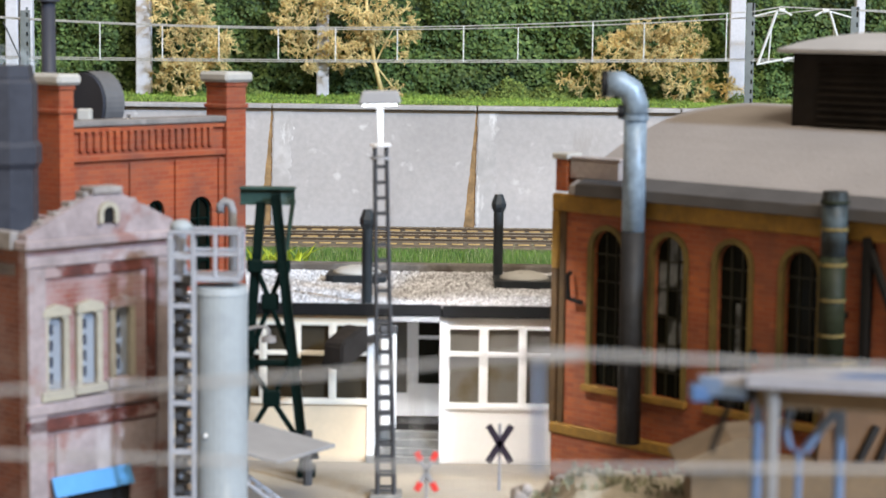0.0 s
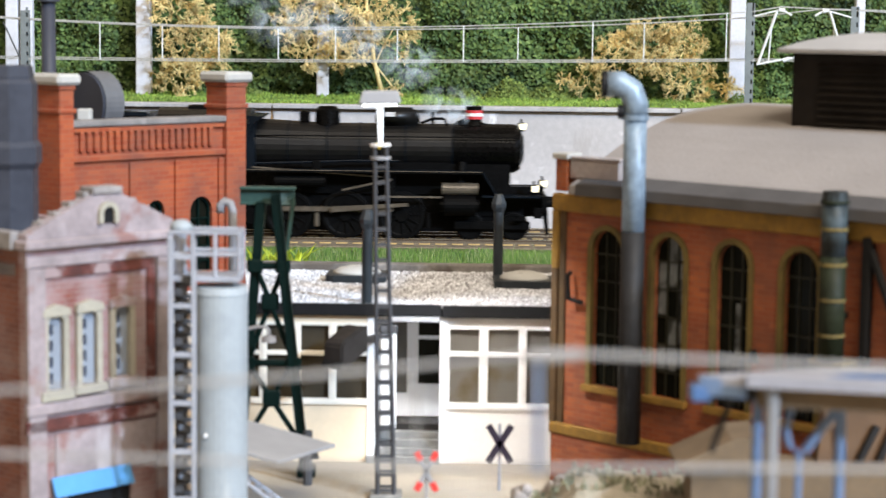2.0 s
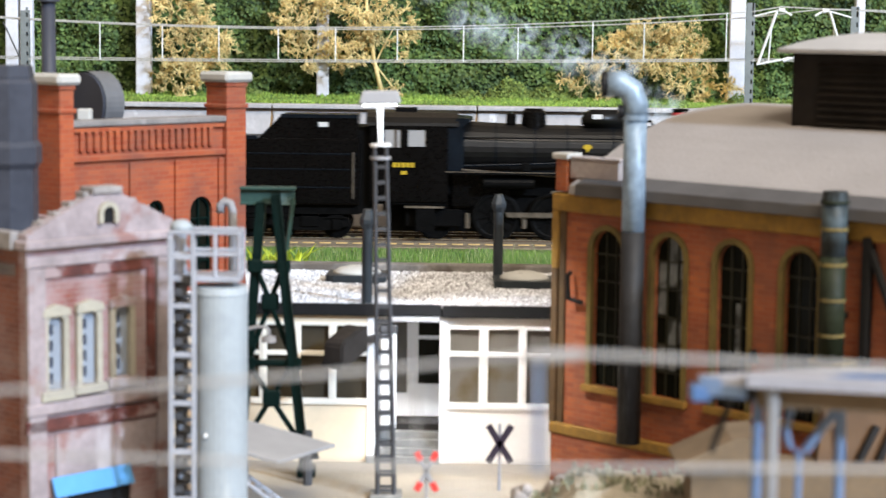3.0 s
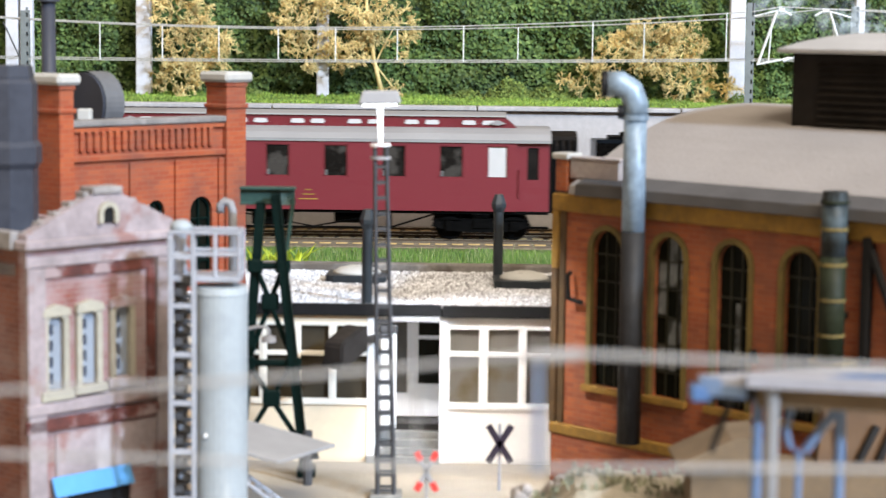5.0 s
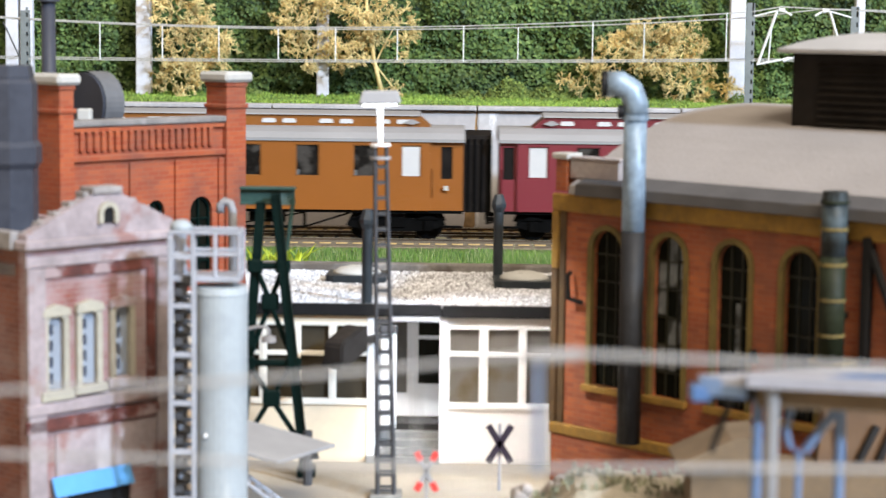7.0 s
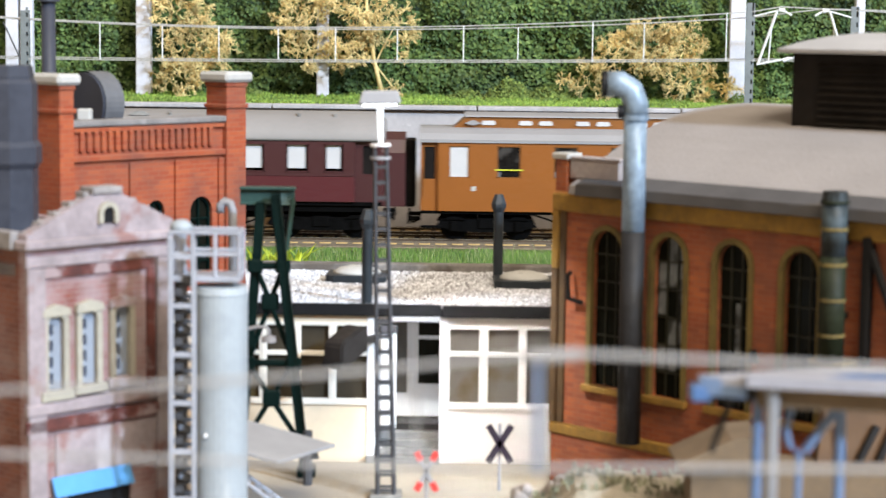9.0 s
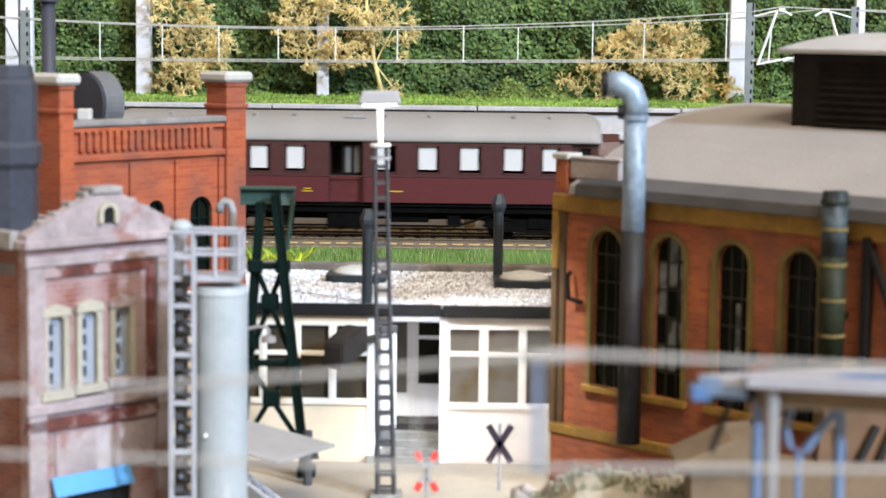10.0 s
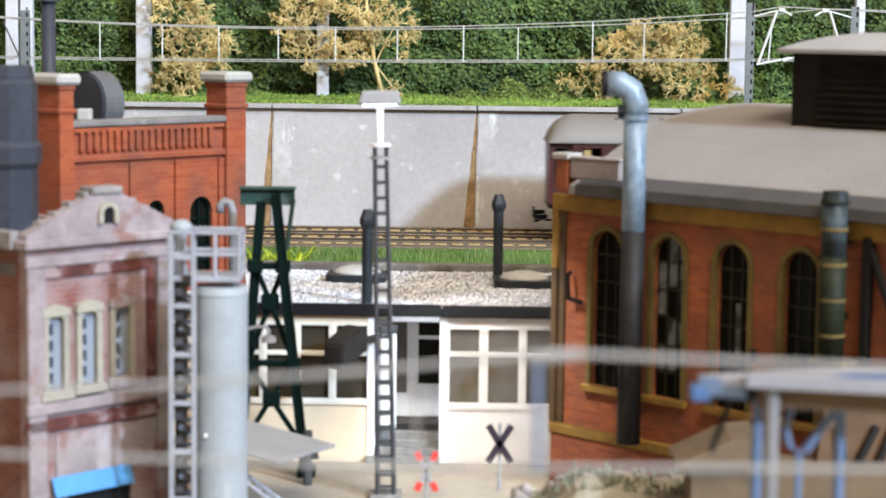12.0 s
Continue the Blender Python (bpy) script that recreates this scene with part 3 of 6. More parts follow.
# ---- white flat-roofed building with the gravel roof ----
def build_white_building():
    b = thing("flat_roofed_building", "low white building with gravel flat roof, left part painted cream for shade", "building", 0, 400, 0, -0.6)
    L, R = -58, 46
    # front wall: left part painted cream for warm shade, entrance recess, white part
    def window_wall(x0, x1, cols, sill, head, mid, colour, label):
        trim = WHITE if colour is WHITE else WARM_SHADE_TRIM
        bm = bmesh.new()
        box(bm, x0, x1, 0, 1.6, 0, sill)
        box(bm, x0, x1, 0, 1.6, head, 30)
        part("wall_panel", bm, colour, b, label)
        part("window_ledge", bx(x0, x1, -0.5, 0.3, sill - 0.5, sill + 0.35, 0.08), trim, b)
        for i, (c0, c1) in enumerate(cols):
            w = part("window", bx(c0, c1, 0.9, 1.2, sill, head), WINDOW if colour is WHITE else DUSK_PANE, b, "dim window pane")
            fr = bmesh.new()
            for a0, a1, z0, z1 in ((c0 - 0.75, c0 + 0.02, sill, head), (c1 - 0.02, c1 + 0.75, sill, head), (c0, c1, sill, sill + 0.7), (c0, c1, head - 0.7, head), (c0, c1, mid - 0.45, mid + 0.45)):
                box(fr, a0, a1, -0.15, 1.5, z0, z1, 0.06)
            part("window_frame", fr, trim, w)
        for (a0, a1), (b0, b1) in zip(cols, cols[1:]):
            part("mullion", bx(a1 + 0.4, b0 - 0.4, -0.24, 1.3, sill + 0.4, head, 0.06), trim, b)
    window_wall(L, -14, [(-57, -51.5), (-50, -44.5), (-43, -37), (-35.5, -30), (-28.6, -22.9), (-21.4, -15)], 12.2, 28.6, 22.2, WARM_SHADE_WHITE, "white lower wall painted cream for warm shade")
    window_wall(0.2, R, [(1.6, 7.6), (9.4, 15.6), (17.2, 23), (24.6, 30), (31.6, 38), (39.5, 45)], 11.6, 28.2, 22.4, WHITE, "bright white lower wall")
    for x in (L, -14.6, 0.1, R):
        part("corner_post", bx(x - 0.5, x + 1.0, -0.3, 1.7, 0, 30, 0.1), WHITE, b)
    # entrance recess
    part("recess_side", bx(-14.0, -13.2, 1.6, 14, 0, 30), WHITE, b)
    part("recess_side", bx(0.3, 1.1, 1.6, 14, 0, 30), WHITE, b)
    door = part("entrance_door", bx(-6.0, 0.2, 13, 14, 7, 29), WHITE, b, "white glazed entrance door, set back")
    part("door_pane", bx(-5.0, -0.6, 12.7, 13.1, 14, 27.6), DARK_GLASS, door)
    part("door_rail", bx(-5.2, -0.4, 12.5, 13.2, 23.4, 24.2), WHITE, door)
    sidel = part("side_light", bx(-13.2, -6.1, 13, 14, 7, 29), WHITE, b)
    part("pane", bx(-11.8, -7.4, 12.7, 13.1, 12, 27.6), WINDOW, sidel)
    pil = part("white_pillar", bx(-12.4, -9.2, -0.9, 1.2, 6.9, 26.6, 0.3), WHITE, b, "white entrance pillar")
    part("pillar_cap", bx(-12.6, -9.0, -1.1, 1.4, 26.6, 28.2, 0.2), LAMP_GREY, pil, "dark pillar cap")
    part("recess_ceiling", bx(-14, 0.2, 0.2, 14, 29.4, 30), WHITE, b)
    for k in range(5):
        part("step", bx(-15.2 + k * 0.45, -0.2, -1.5 + k * 1.9, 13, k * 1.35, (k + 1) * 1.35, 0.1), GREY_STONE if k < 4 else SPEAKER, b, "dark grey stone step")
    part("side_wall", bx(R - 1, R + 0.6, 1.7, 62, 0, 30), WHITE, b)
    part("side_wall", bx(L - 0.6, L + 1, 1.7, 62, 0, 30), WARM_SHADE_WHITE, b)
    part("rear_wall", bx(L, R, 60.4, 62, 0, 30), WHITE, b)
    part("roof_deck", bx(L - 1, R + 1, -0.7, 63, 30, 31.6, 0.1), BLACK_TRIM, b, "black flat roof deck")
    part("fascia", bx(L - 1.4, -0.2, -1.5, -0.75, 30.2, 32.6, 0.15), BLACK_TRIM, b, "black roof edge")
    part("fascia", bx(0.1, R + 1.4, -1.6, -0.8, 30.0, 32.5, 0.15), BLACK_TRIM, b, "black roof edge")
    part("rear_kerb", bx(L - 1, R + 1, 59, 63, 31.6, 33.6, 0.3), KERB_STONE, b, "mottled grey stone roof kerb")
    part("gutter_strip", bx(-11, -0.6, -1.4, -0.4, 29.0, 30.1, 0.1), LAMP_HEAD, b)
    verts, faces = [], []
    for _ in range(21000):
        x, y, s = rnd.uniform(L, R), rnd.uniform(-0.3, 59), rnd.uniform(0.24, 0.54)
        q = Euler((rnd.uniform(0, 6), rnd.uniform(0, 6), rnd.uniform(0, 6))).to_matrix()
        k = len(verts)
        for v in ((1, 0, 0), (-1, 0.2, 0), (0, 0.9, 0.2), (0.1, -0.9, 0), (0, 0, 0.7), (0.2, 0, -0.7)):
            p = q @ Vector(v) * s
            verts.append((x + p.x, y + p.y, 31.9 + p.z * 0.7))
        faces += [(k + a, k + c, k + e) for a, c, e in ((0, 2, 4), (2, 1, 4), (1, 3, 4), (3, 0, 4), (2, 0, 5), (1, 2, 5), (3, 1, 5), (0, 3, 5))]
    tagged(raw("roof_gravel", verts, faces, GRAVEL, b, "loose pale grey gravel chips"), kind="stuff")
    for x, y in ((-19.5, 42), (17.5, 36)):
        k = part("skylight", prism(bmesh.new(), [(x - 6.6, y - 5), (x - 5, y - 6), (x + 5, y - 6), (x + 6.6, y - 5), (x + 6.6, y + 5), (x - 6.6, y + 5)], "z", 31.6, 33.6), PIPE_GREY, b, "dark kerbed roof light")
        dome = bmesh.new()
        bmesh.ops.create_uvsphere(dome, u_segments=20, v_segments=8, radius=1)
        for v in dome.verts:
            v.co = (x + v.co.x * 5.6, y + v.co.y * 5.0, 33.4 + max(0, v.co.z) * 1.9)
        part("dome", dome, PALE_DOME, k, "pale milky dome", True)
    for x, y, top in ((-15.4, 4.5, 51.4), (12.3, 43, 51.6)):
        v = thing("vent_pipe", "dark grey roof vent pipe with a faceted cap", "vent pipe", x, 400 + y, 31.4, group="roof vent pipes")
        h = top - 31.4
        part("pipe", rod(bmesh.new(), (0, 0, 0), (0, 0, h - 3), 1.12, n=18), PIPE_GREY, v, smooth=False)
        cap = bmesh.new()
        rod(cap, (0, 0, h - 4.2), (0, 0, h - 3.0), 1.15, 1.75, 8, False)
        rod(cap, (0, 0, h - 3.0), (0, 0, h - 2.2), 1.75, 1.75, 8, False)
        rod(cap, (0, 0, h - 2.2), (0, 0, h - 0.2), 1.75, 0.95, 8)
        part("cap", cap, PIPE_GREY, v)
    s = thing("loudspeaker_box", "charcoal rounded box lamp hung on the window wall", "box", -17.6, 392.0, 22.8, -33)
    body = bmesh.new()
    prism(body, [(-7, -0.6), (-6.2, -1.6), (-1.0, 0.2), (2, 1.4), (2, 6.0), (0.5, 6.4), (-6.0, 4.2), (-6.8, 3.2)], "x", -2.3, 2.3)
    bmesh.ops.bevel(body, geom=list(body.edges), offset=0.35, segments=2, affect="EDGES")
    part("casing", body, SPEAKER, s)
    part("bracket", bx(-0.8, 0.8, 1.8, 8.0, 2.2, 3.6, 0.1), SPEAKER, s)
    part("front_lip", bx(-2.3, 2.3, -7.3, -6.7, -1.0, 0.0, 0.1), BLACK_TRIM, s)


# ---- things before the white building ----
def build_lattice_lamp():
    t = thing("yard_lamp", "grey lattice yard lamp mast with lit white lamp head", "yard lamp", -10.9, 369, 0)
    t.matrix_basis = pose(-0.0102, 0.369, 0, 0, -1.35, 0)
    h = 66.0
    def half(z):
        return 1.55 - 0.5 * z / h
    for sx in (-1, 1):
        for sy in (-1, 1):
            part("leg", rod(bmesh.new(), (sx * half(0), sy * half(0), 0), (sx * half(h), sy * half(h), h), 0.42, 0.36, 4), LAMP_GREY, t)
    n = 22
    for k in range(n):
        z = 1.5 + k * (h - 2.5) / n
        a = half(z)
        ring = bmesh.new()
        box(ring, -a, a, -a - 0.2, -a + 0.2, z, z + 0.5)
        box(ring, -a, a, a - 0.2, a + 0.2, z, z + 0.5)
        part("rung", ring, LAMP_GREY, t)
    part("foot", bx(-3, 3, -3, 3, 0, 1.0, 0.2), GREY_STONE, t)
    # upper ring coloured white for the lamp's light on it
    for z, m in ((63.8, LAMP_HEAD), (66.2, WHITE)):
        part("platform_ring", rod(bmesh.new(), (0, 0, z), (0, 0, z + 0.45), 1.95, n=16), m, t)
    # emission on the column stands for lamp light falling on the pole
    part("lit_column", rod(bmesh.new(), (0, 0, 66.8), (0, 0, 73.2), 0.40, 0.62, 10), LIT_POLE, t, "white column made to glow for the lamp's light on it")
    head = bmesh.new()
    prism(head, [(-3.9, 74.0), (3.9, 74.0), (3.4, 76.4), (-3.2, 76.4)], "y", -2.6, 2.6)
    bmesh.ops.bevel(head, geom=list(head.edges), offset=0.25, segments=1, affect="EDGES")
    part("lamp_hood", head, LAMP_HEAD, t)
    part("light_bar", bx(-3.2, 3.2, -0.9, 1.2, 73.65, 73.95, 0.1), LED, t, "lit white light bar")


def build_crane():
    t = thing("gantry_trestle", "dark green steel A-frame gantry trestle with braced legs", "gantry", -34, 386, 0)
    def leg(name, a, b, w, n=4):
        part(name, rod(bmesh.new(), a, b, w, w, n), GREEN_STEEL, t)
    def legs_at(z):
        return -1.4 - (54 - z) * 0.079, 1.5 + (55.5 - z) * 0.1106
    leg("leg", (legs_at(0)[0], 0.6, 0), (legs_at(54)[0], 0.6, 54), 1.3)
    leg("leg", (legs_at(0)[1], -0.9, 0), (legs_at(55.8)[1], -0.9, 55.8), 1.3)
    for u, y in ((legs_at(0)[1] - 0.75, -1.9), (legs_at(0)[1] + 0.75, -1.9)):
        part("leg_rib", rod(bmesh.new(), (u, y, 0), (u - 0.1106 * 55.5, y, 55.5), 0.22, n=5), GREEN_STEEL, t)
    # beam and flanges take the lighter green, light put into the colour
    part("top_beam", bx(-5.6, 5.0, 1.6, 2.2, 53.8, 56.4), GREEN_LIT, t, "green beam web, painted paler as lit")
    part("top_flange", bx(-5.6, 5.2, 0.4, 3.4, 56.4, 56.9, 0.1), GREEN_LIT, t)
    part("bottom_flange", bx(-5.6, 5.1, 0.8, 3.0, 53.4, 53.8, 0.1), GREEN_LIT, t)
    part("stay", rod(bmesh.new(), (4.8, 1, 54.7), (3.5, 1, 44.5), 0.45, n=6), GREEN_LIT, t)
    for z0, z1 in ((22.6, 41.7), (6, 22.6)):
        w0, w1 = legs_at(z0), legs_at(z1)
        leg("brace", (w0[1], -0.4, z0), (w1[0], -0.4, z1), 0.55, 8)
        leg("brace", (w0[0], 0.4, z0), (w1[1], 0.4, z1), 0.55, 8)
        part("crossbar", rod(bmesh.new(), (w1[0], -0.6, z1), (w1[1], -0.6, z1), 0.7, n=8), GREEN_STEEL, t)
        for x in w1:
            part("gusset", bx(x - 1.5, x + 1.5, -1.9, -1.0, z1 - 1.3, z1 + 1.3, 0.3), GREEN_STEEL, t)
        k = (w1[1] - w1[0]) / (w1[1] - w1[0] + w0[1] - w0[0])
        xm, zm = w1[0] + (w0[1] - w1[0]) * k, z1 + (z0 - z1) * k
        part("gusset", bx(xm - 1.7, xm + 1.7, -1.0, 0.9, zm - 1.6, zm + 1.6, 0.3), GREEN_STEEL, t)
    for x in legs_at(0):
        part("foot", bx(x - 1.8, x + 1.8, -2, 2, 0, 2.2, 0.3), GREEN_STEEL, t)
    part("hook_arm", tube(bmesh.new(), [(-4.0, -6, 29.9), (-1.6, -6, 30.5), (0.3, -6, 30.5), (0.7, -6, 29.8), (0.7, -6, 28.6)], 0.35, 6), HS_STEP, t)
    part("arm_bracket", rod(bmesh.new(), (-4.4, -6, 29.4), (-4.4, 0, 29.4), 0.5, n=6), GREEN_STEEL, t)
    part("hook_block", rod(bmesh.new(), (0.7, -6, 27.6), (0.7, -6, 28.7), 1.5, 1.3, 12), HS_STEP, t)
    c = thing("canopy", "small light grey slab canopy on posts", "canopy", -35.5, 362, 0)
    s = bmesh.new()
    low, high = [], []
    for x, y, z in [(16.0, 2.8, 11.0), (6.5, -11.9, 11.0), (-11.2, -6.4, 14.5), (-1.7, 8.3, 14.5)]:
        low.append(s.verts.new((x, y, z - 0.7)))
        high.append(s.verts.new((x, y, z)))
    s.faces.new(low)
    s.faces.new(high[::-1])
    for i in range(4):
        j = (i + 1) % 4
        s.faces.new((low[i], high[i], high[j], low[j]))
    bmesh.ops.recalc_face_normals(s, faces=s.faces)
    bmesh.ops.bevel(s, geom=list(s.edges), offset=0.12, segments=1, affect="EDGES")
    part("slab", s, SLAB, c, "flat light grey slab")
    part("post", rod(bmesh.new(), (9.9, 16.7, 0), (9.9, 16.7, 10.6), 0.95, n=8), LAMP_GREY, c)
    part("post", rod(bmesh.new(), (-9, 16.7, 0), (-9, 16.7, 12.4), 0.95, n=8), LAMP_GREY, c)
    part("under_lamp", rod(bmesh.new(), (12.4, -1.4, 9.2), (12.4, -1.4, 10.4), 0.9, 0.5, 10), BLACK_TRIM, c, "small black lamp under the slab")
    l = thing("step_ladder", "small grey steel stair frame on the sand", "ladder", -31, 351, 0)
    for dy in (0, 5):
        part("stringer", rod(bmesh.new(), (-5, dy, 7.6), (5, dy, 0.2), 0.35, n=6), LADDER, l)
    for k in range(5):
        part("tread", bx(-4.5 + k * 2, -3.2 + k * 2, 0, 5, 6.4 - k * 1.48, 6.8 - k * 1.48), LADDER, l)


def build_crossbucks():
    t = thing("crossing_sign", "dark purple crossbuck sign on a thin grey post", "sign", 11.3, 376, 0)
    part("post", rod(bmesh.new(), (0, 0, 0), (0, 0, 13), 0.32, n=8), LADDER, t)
    for a in (32, -32):
        bm = bx(-0.62, 0.62, -0.9, -0.5, -4.2, 4.2, 0.08)
        bmesh.ops.rotate(bm, cent=(0, 0, 0), matrix=Matrix.Rotation(radians(a), 3, "Y"), verts=bm.verts)
        bmesh.ops.translate(bm, vec=(0, 0, 9.2), verts=bm.verts)
        part("board", bm, SIGN_DARK, t)
    t = thing("crossing_sign", "white crossbuck sign with red tips on a thin post", "sign", -2.4, 340, 0)
    part("post", rod(bmesh.new(), (0, 0, 0), (0, 0, 13), 0.28, n=8), LAMP_HEAD, t)
    for a in (27, -27):
        turn = Matrix.Rotation(radians(a), 3, "Y")
        def swung(bm):
            bmesh.ops.rotate(bm, cent=(0, 0, 0), matrix=turn, verts=bm.verts)
            bmesh.ops.translate(bm, vec=(0, 0, 11.7), verts=bm.verts)
            return bm
        arm = part("board", swung(bx(-0.35, 0.35, -0.7, -0.4, -2.2, 2.2, 0.05)), LAMP_HEAD, t)
        for e in (-1, 1):
            part("red_tip", swung(bx(-0.55, 0.55, -0.72, -0.38, e * 3.0 - 0.85, e * 3.0 + 0.85, 0.1)), SIGN_RED, arm, "red tip")


# ---- brick engine shed with arched windows ----
def build_shed():
    s = thing("engine_shed", "red-brown brick engine shed with arched ochre-trimmed windows and grey roof", "engine shed", 22.6, 385.4, 0, -46.1)
    centres = (12.4, 27.5, 42.3, 57.2)
    holes = [(c, 3.75, 20.2, 46.6, 3.7) for c in centres]
    part("front_wall", arched_wall(bmesh.new(), 0, 100, 0, 56, 0, 2.5, holes), RH_BRICK, s)
    part("gable_wall", bx(0, 2.5, 2.5, 95, 0, 57), RH_BRICK, s)
    part("rear_wall", bx(2.5, 100, 92.5, 95, 0, 57), RH_BRICK, s)
    part("end_wall", bx(97.5, 100, 2.5, 92.5, 0, 57), RH_BRICK, s)
    for c in centres:
        w = part("arched_window", bx(c - 3.8, c + 3.8, 1.5, 1.8, 20, 50.4), DARK_GLASS, s, "black arched window")
        part("surround", arch_trim(bmesh.new(), c, 3.7, 20.2, 46.6, 3.7, 1.0, -0.5, 0.5), SURROUND, w, "ochre arched surround")
        part("sill", bx(c - 5.2, c + 5.2, -1.3, 0.4, 19.0, 20.3, 0.15), OCHRE, w)
        for dx in (-1.25, 1.25):
            part("glazing_bar", bx(c + dx - 0.12, c + dx + 0.12, 1.15, 1.6, 20.3, 50), GLAZE, w)
        for k in range(5):
            part("glazing_bar", bx(c - 3.7, c + 3.7, 1.1, 1.6, 24.6 + k * 5.2, 24.85 + k * 5.2), GLAZE, w)
    # some panes coloured pale to imitate reflections
    for dx, k, n in ((-2.5, 2, 2), (2.5, 1, 3), (0.0, 0, 2), (2.4, 4, 1), (0.0, 3, 2), (-2.5, 0, 1)):
        part("pale_pane", bx(27.5 + dx - 0.9, 27.5 + dx + 0.9, 1.35, 1.5, 25.2 + k * 5.2, 25.2 + (k + n) * 5.2 - 0.6), DIM_PANE, s, "window pane painted pale for a reflection")
    part("pale_pane", bx(42.2, 43.2, 1.35, 1.5, 30.4, 39.4), DIM_PANE, s, "window pane painted pale for a reflection")
    part("down_pipe", bx(70.4, 72.2, -1.8, -0.2, 12, 54, 0.3), BLACK_TRIM, s, "black down pipe")
    part("strut", rod(bmesh.new(), (72, -1.2, 52), (80, -1.2, 34), 0.8, n=6), BLACK_TRIM, s, "black diagonal strut")
    part("wall_lamp", rod(bmesh.new(), (49.6, -3.0, 30), (49.6, -3.0, 32.4), 1.2, 0.6, 10), BLACK_TRIM, s, "small black wall lamp")
    part("plinth_band", bx(-1, 100, -1.3, 0.1, 9.6, 11.8, 0.3), OCHRE, s, "ochre plinth moulding")
    part("plinth", bx(-0.6, 100, -0.9, 0.1, 0, 9.6, 0.1), RH_BRICK, s)
    part("eaves_band", bx(-1.2, 100, -1.2, 0.1, 53.2, 56.6, 0.3), OCHRE, s, "ochre eaves moulding")
    part("corner_strip", bx(-1.2, 0.4, -1.1, 0.1, 42, 53.2, 0.2), OCHRE, s, "ochre corner strip")
    # corner strip is dark brown below z 42
    part("corner_strip", bx(-1.2, 0.4, -1.1, 0.1, 11.8, 42, 0.2), CORNER, s, "dark brown lower corner strip")
    part("corner_shade", bx(0.5, 1.9, -0.5, 0.1, 11.8, 53.1, 0.1), CORNER, s, "dark brown inner strip")
    part("corner_pier", bx(-0.8, 2.2, -0.6, 2.6, 57, 63.2, 0.1), RH_BRICK, s)
    part("pier_cap", bx(-1.4, 2.8, -1.2, 3.2, 63.2, 64.4, 0.25), TW_CAP, s, "pale weathered pier cap")
    prof = [(-2.6, 56.9), (-2.4, 58.4), (0.5, 59.8), (3, 61.2), (6, 62.7), (9.5, 64.4), (13, 66.0), (17.5, 67.8), (22, 69.3), (26.5, 70.6), (31, 71.6), (36.5, 72.4), (42, 72.9), (49, 73.2), (56, 73.2), (70, 71.5), (82, 67), (95, 60), (95, 57)]
    roof = bmesh.new()
    prism(roof, prof, "x", 4.4, 101)
    part("roof", roof, FELT, s, "dusty grey curved felt roof")
    part("roof_edge", prism(bmesh.new(), [(-3.0, 56.7), (-2.8, 58.7), (1.6, 60.6), (1.9, 59.8), (-2.0, 57.6)], "x", 6.4, 101.2), FELT_EDGE, s, "dark slate eaves strip")
    part("front_parapet", bx(2.3, 15.4, -0.3, 2.2, 59.4, 63.4, 0.5), PARAPET, s, "stained pale pink parapet")
    part("parapet_coping", bx(2.9, 15.6, -0.6, 2.5, 63.4, 63.9, 0.15), PARAPET, s, "stained parapet coping")
    v = part("roof_vent", bx(35, 80, 26, 44, 66, 84.4), LOUVRE, s, "dark weathered louvred roof vent")
    for k in range(9):
        part("slat", prism(bmesh.new(), [(25.2, 71 + k * 1.35), (26.2, 71.9 + k * 1.35), (26.2, 71.2 + k * 1.35)], "x", 41, 78), LOUVRE, v)
    top = bmesh.new()
    rings = []
    for inset, z in ((0, 84.2), (0, 84.9), (3.2, 86.3), (7, 87.4), (11.2, 88.1)):
        rings.append([top.verts.new(c) for c in ((33 + inset, 23.5 + inset, z), (90 - inset, 23.5 + inset, z), (90 - inset, 46.5 - inset, z), (33 + inset, 46.5 - inset, z))])
    top.faces.new(rings[0][::-1])
    top.faces.new(rings[-1])
    for r0, r1 in zip(rings, rings[1:]):
        for k in range(4):
            top.faces.new((r0[k], r0[(k + 1) % 4], r1[(k + 1) % 4], r1[k]))
    part("vent_roof", top, VENT_GREY, v, "pale grey overhanging vent roof")
    def flue(name, lab, x, z0, z1, elbow):
        p = thing(name, lab, "flue pipe", 0, 0, 0, group="flue pipes on the shed wall")
        p.matrix_basis = pose(0.0226, 0.3854, 0, 0, 0, -46.1) @ pose(x * MM, -0.0042, z0 * MM)
        h = z1 - z0
        # lower 65% of the pipe in a darker colour than the upper
        part("lower_pipe", rod(bmesh.new(), (0, 0, 0), (0, 0, h * 0.65), 2.25, n=18), STREAKED_BLACK if elbow else OLIVE, p, "streaked black lower pipe" if elbow else "dark olive pipe", True)
        part("upper_pipe", rod(bmesh.new(), (0, 0, h * 0.65), (0, 0, h), 2.15, n=18), ZINC if elbow else DULL_ZINC, p, "blue-grey zinc upper pipe" if elbow else "dark mottled zinc upper pipe", True)
        part("collar", rod(bmesh.new(), (0, 0, h * 0.985), (0, 0, h * 1.0), 2.5, n=18), ZINC if elbow else OLIVE, p)
        for z in (h * 0.25, h * 0.72):
            part("wall_clip", bx(-0.5, 0.5, 0, 4.6, z, z + 1), STREAKED_BLACK, p)
        if elbow:
            q = Matrix.Rotation(radians(46.1), 3, "Z")
            pts = [q @ Vector(c) for c in ((0, 0, h - 0.2), (0, 0, h + 2.0), (-0.9, 0, h + 4.4), (-2.9, 0, h + 5.6), (-5.4, 0, h + 5.6))]
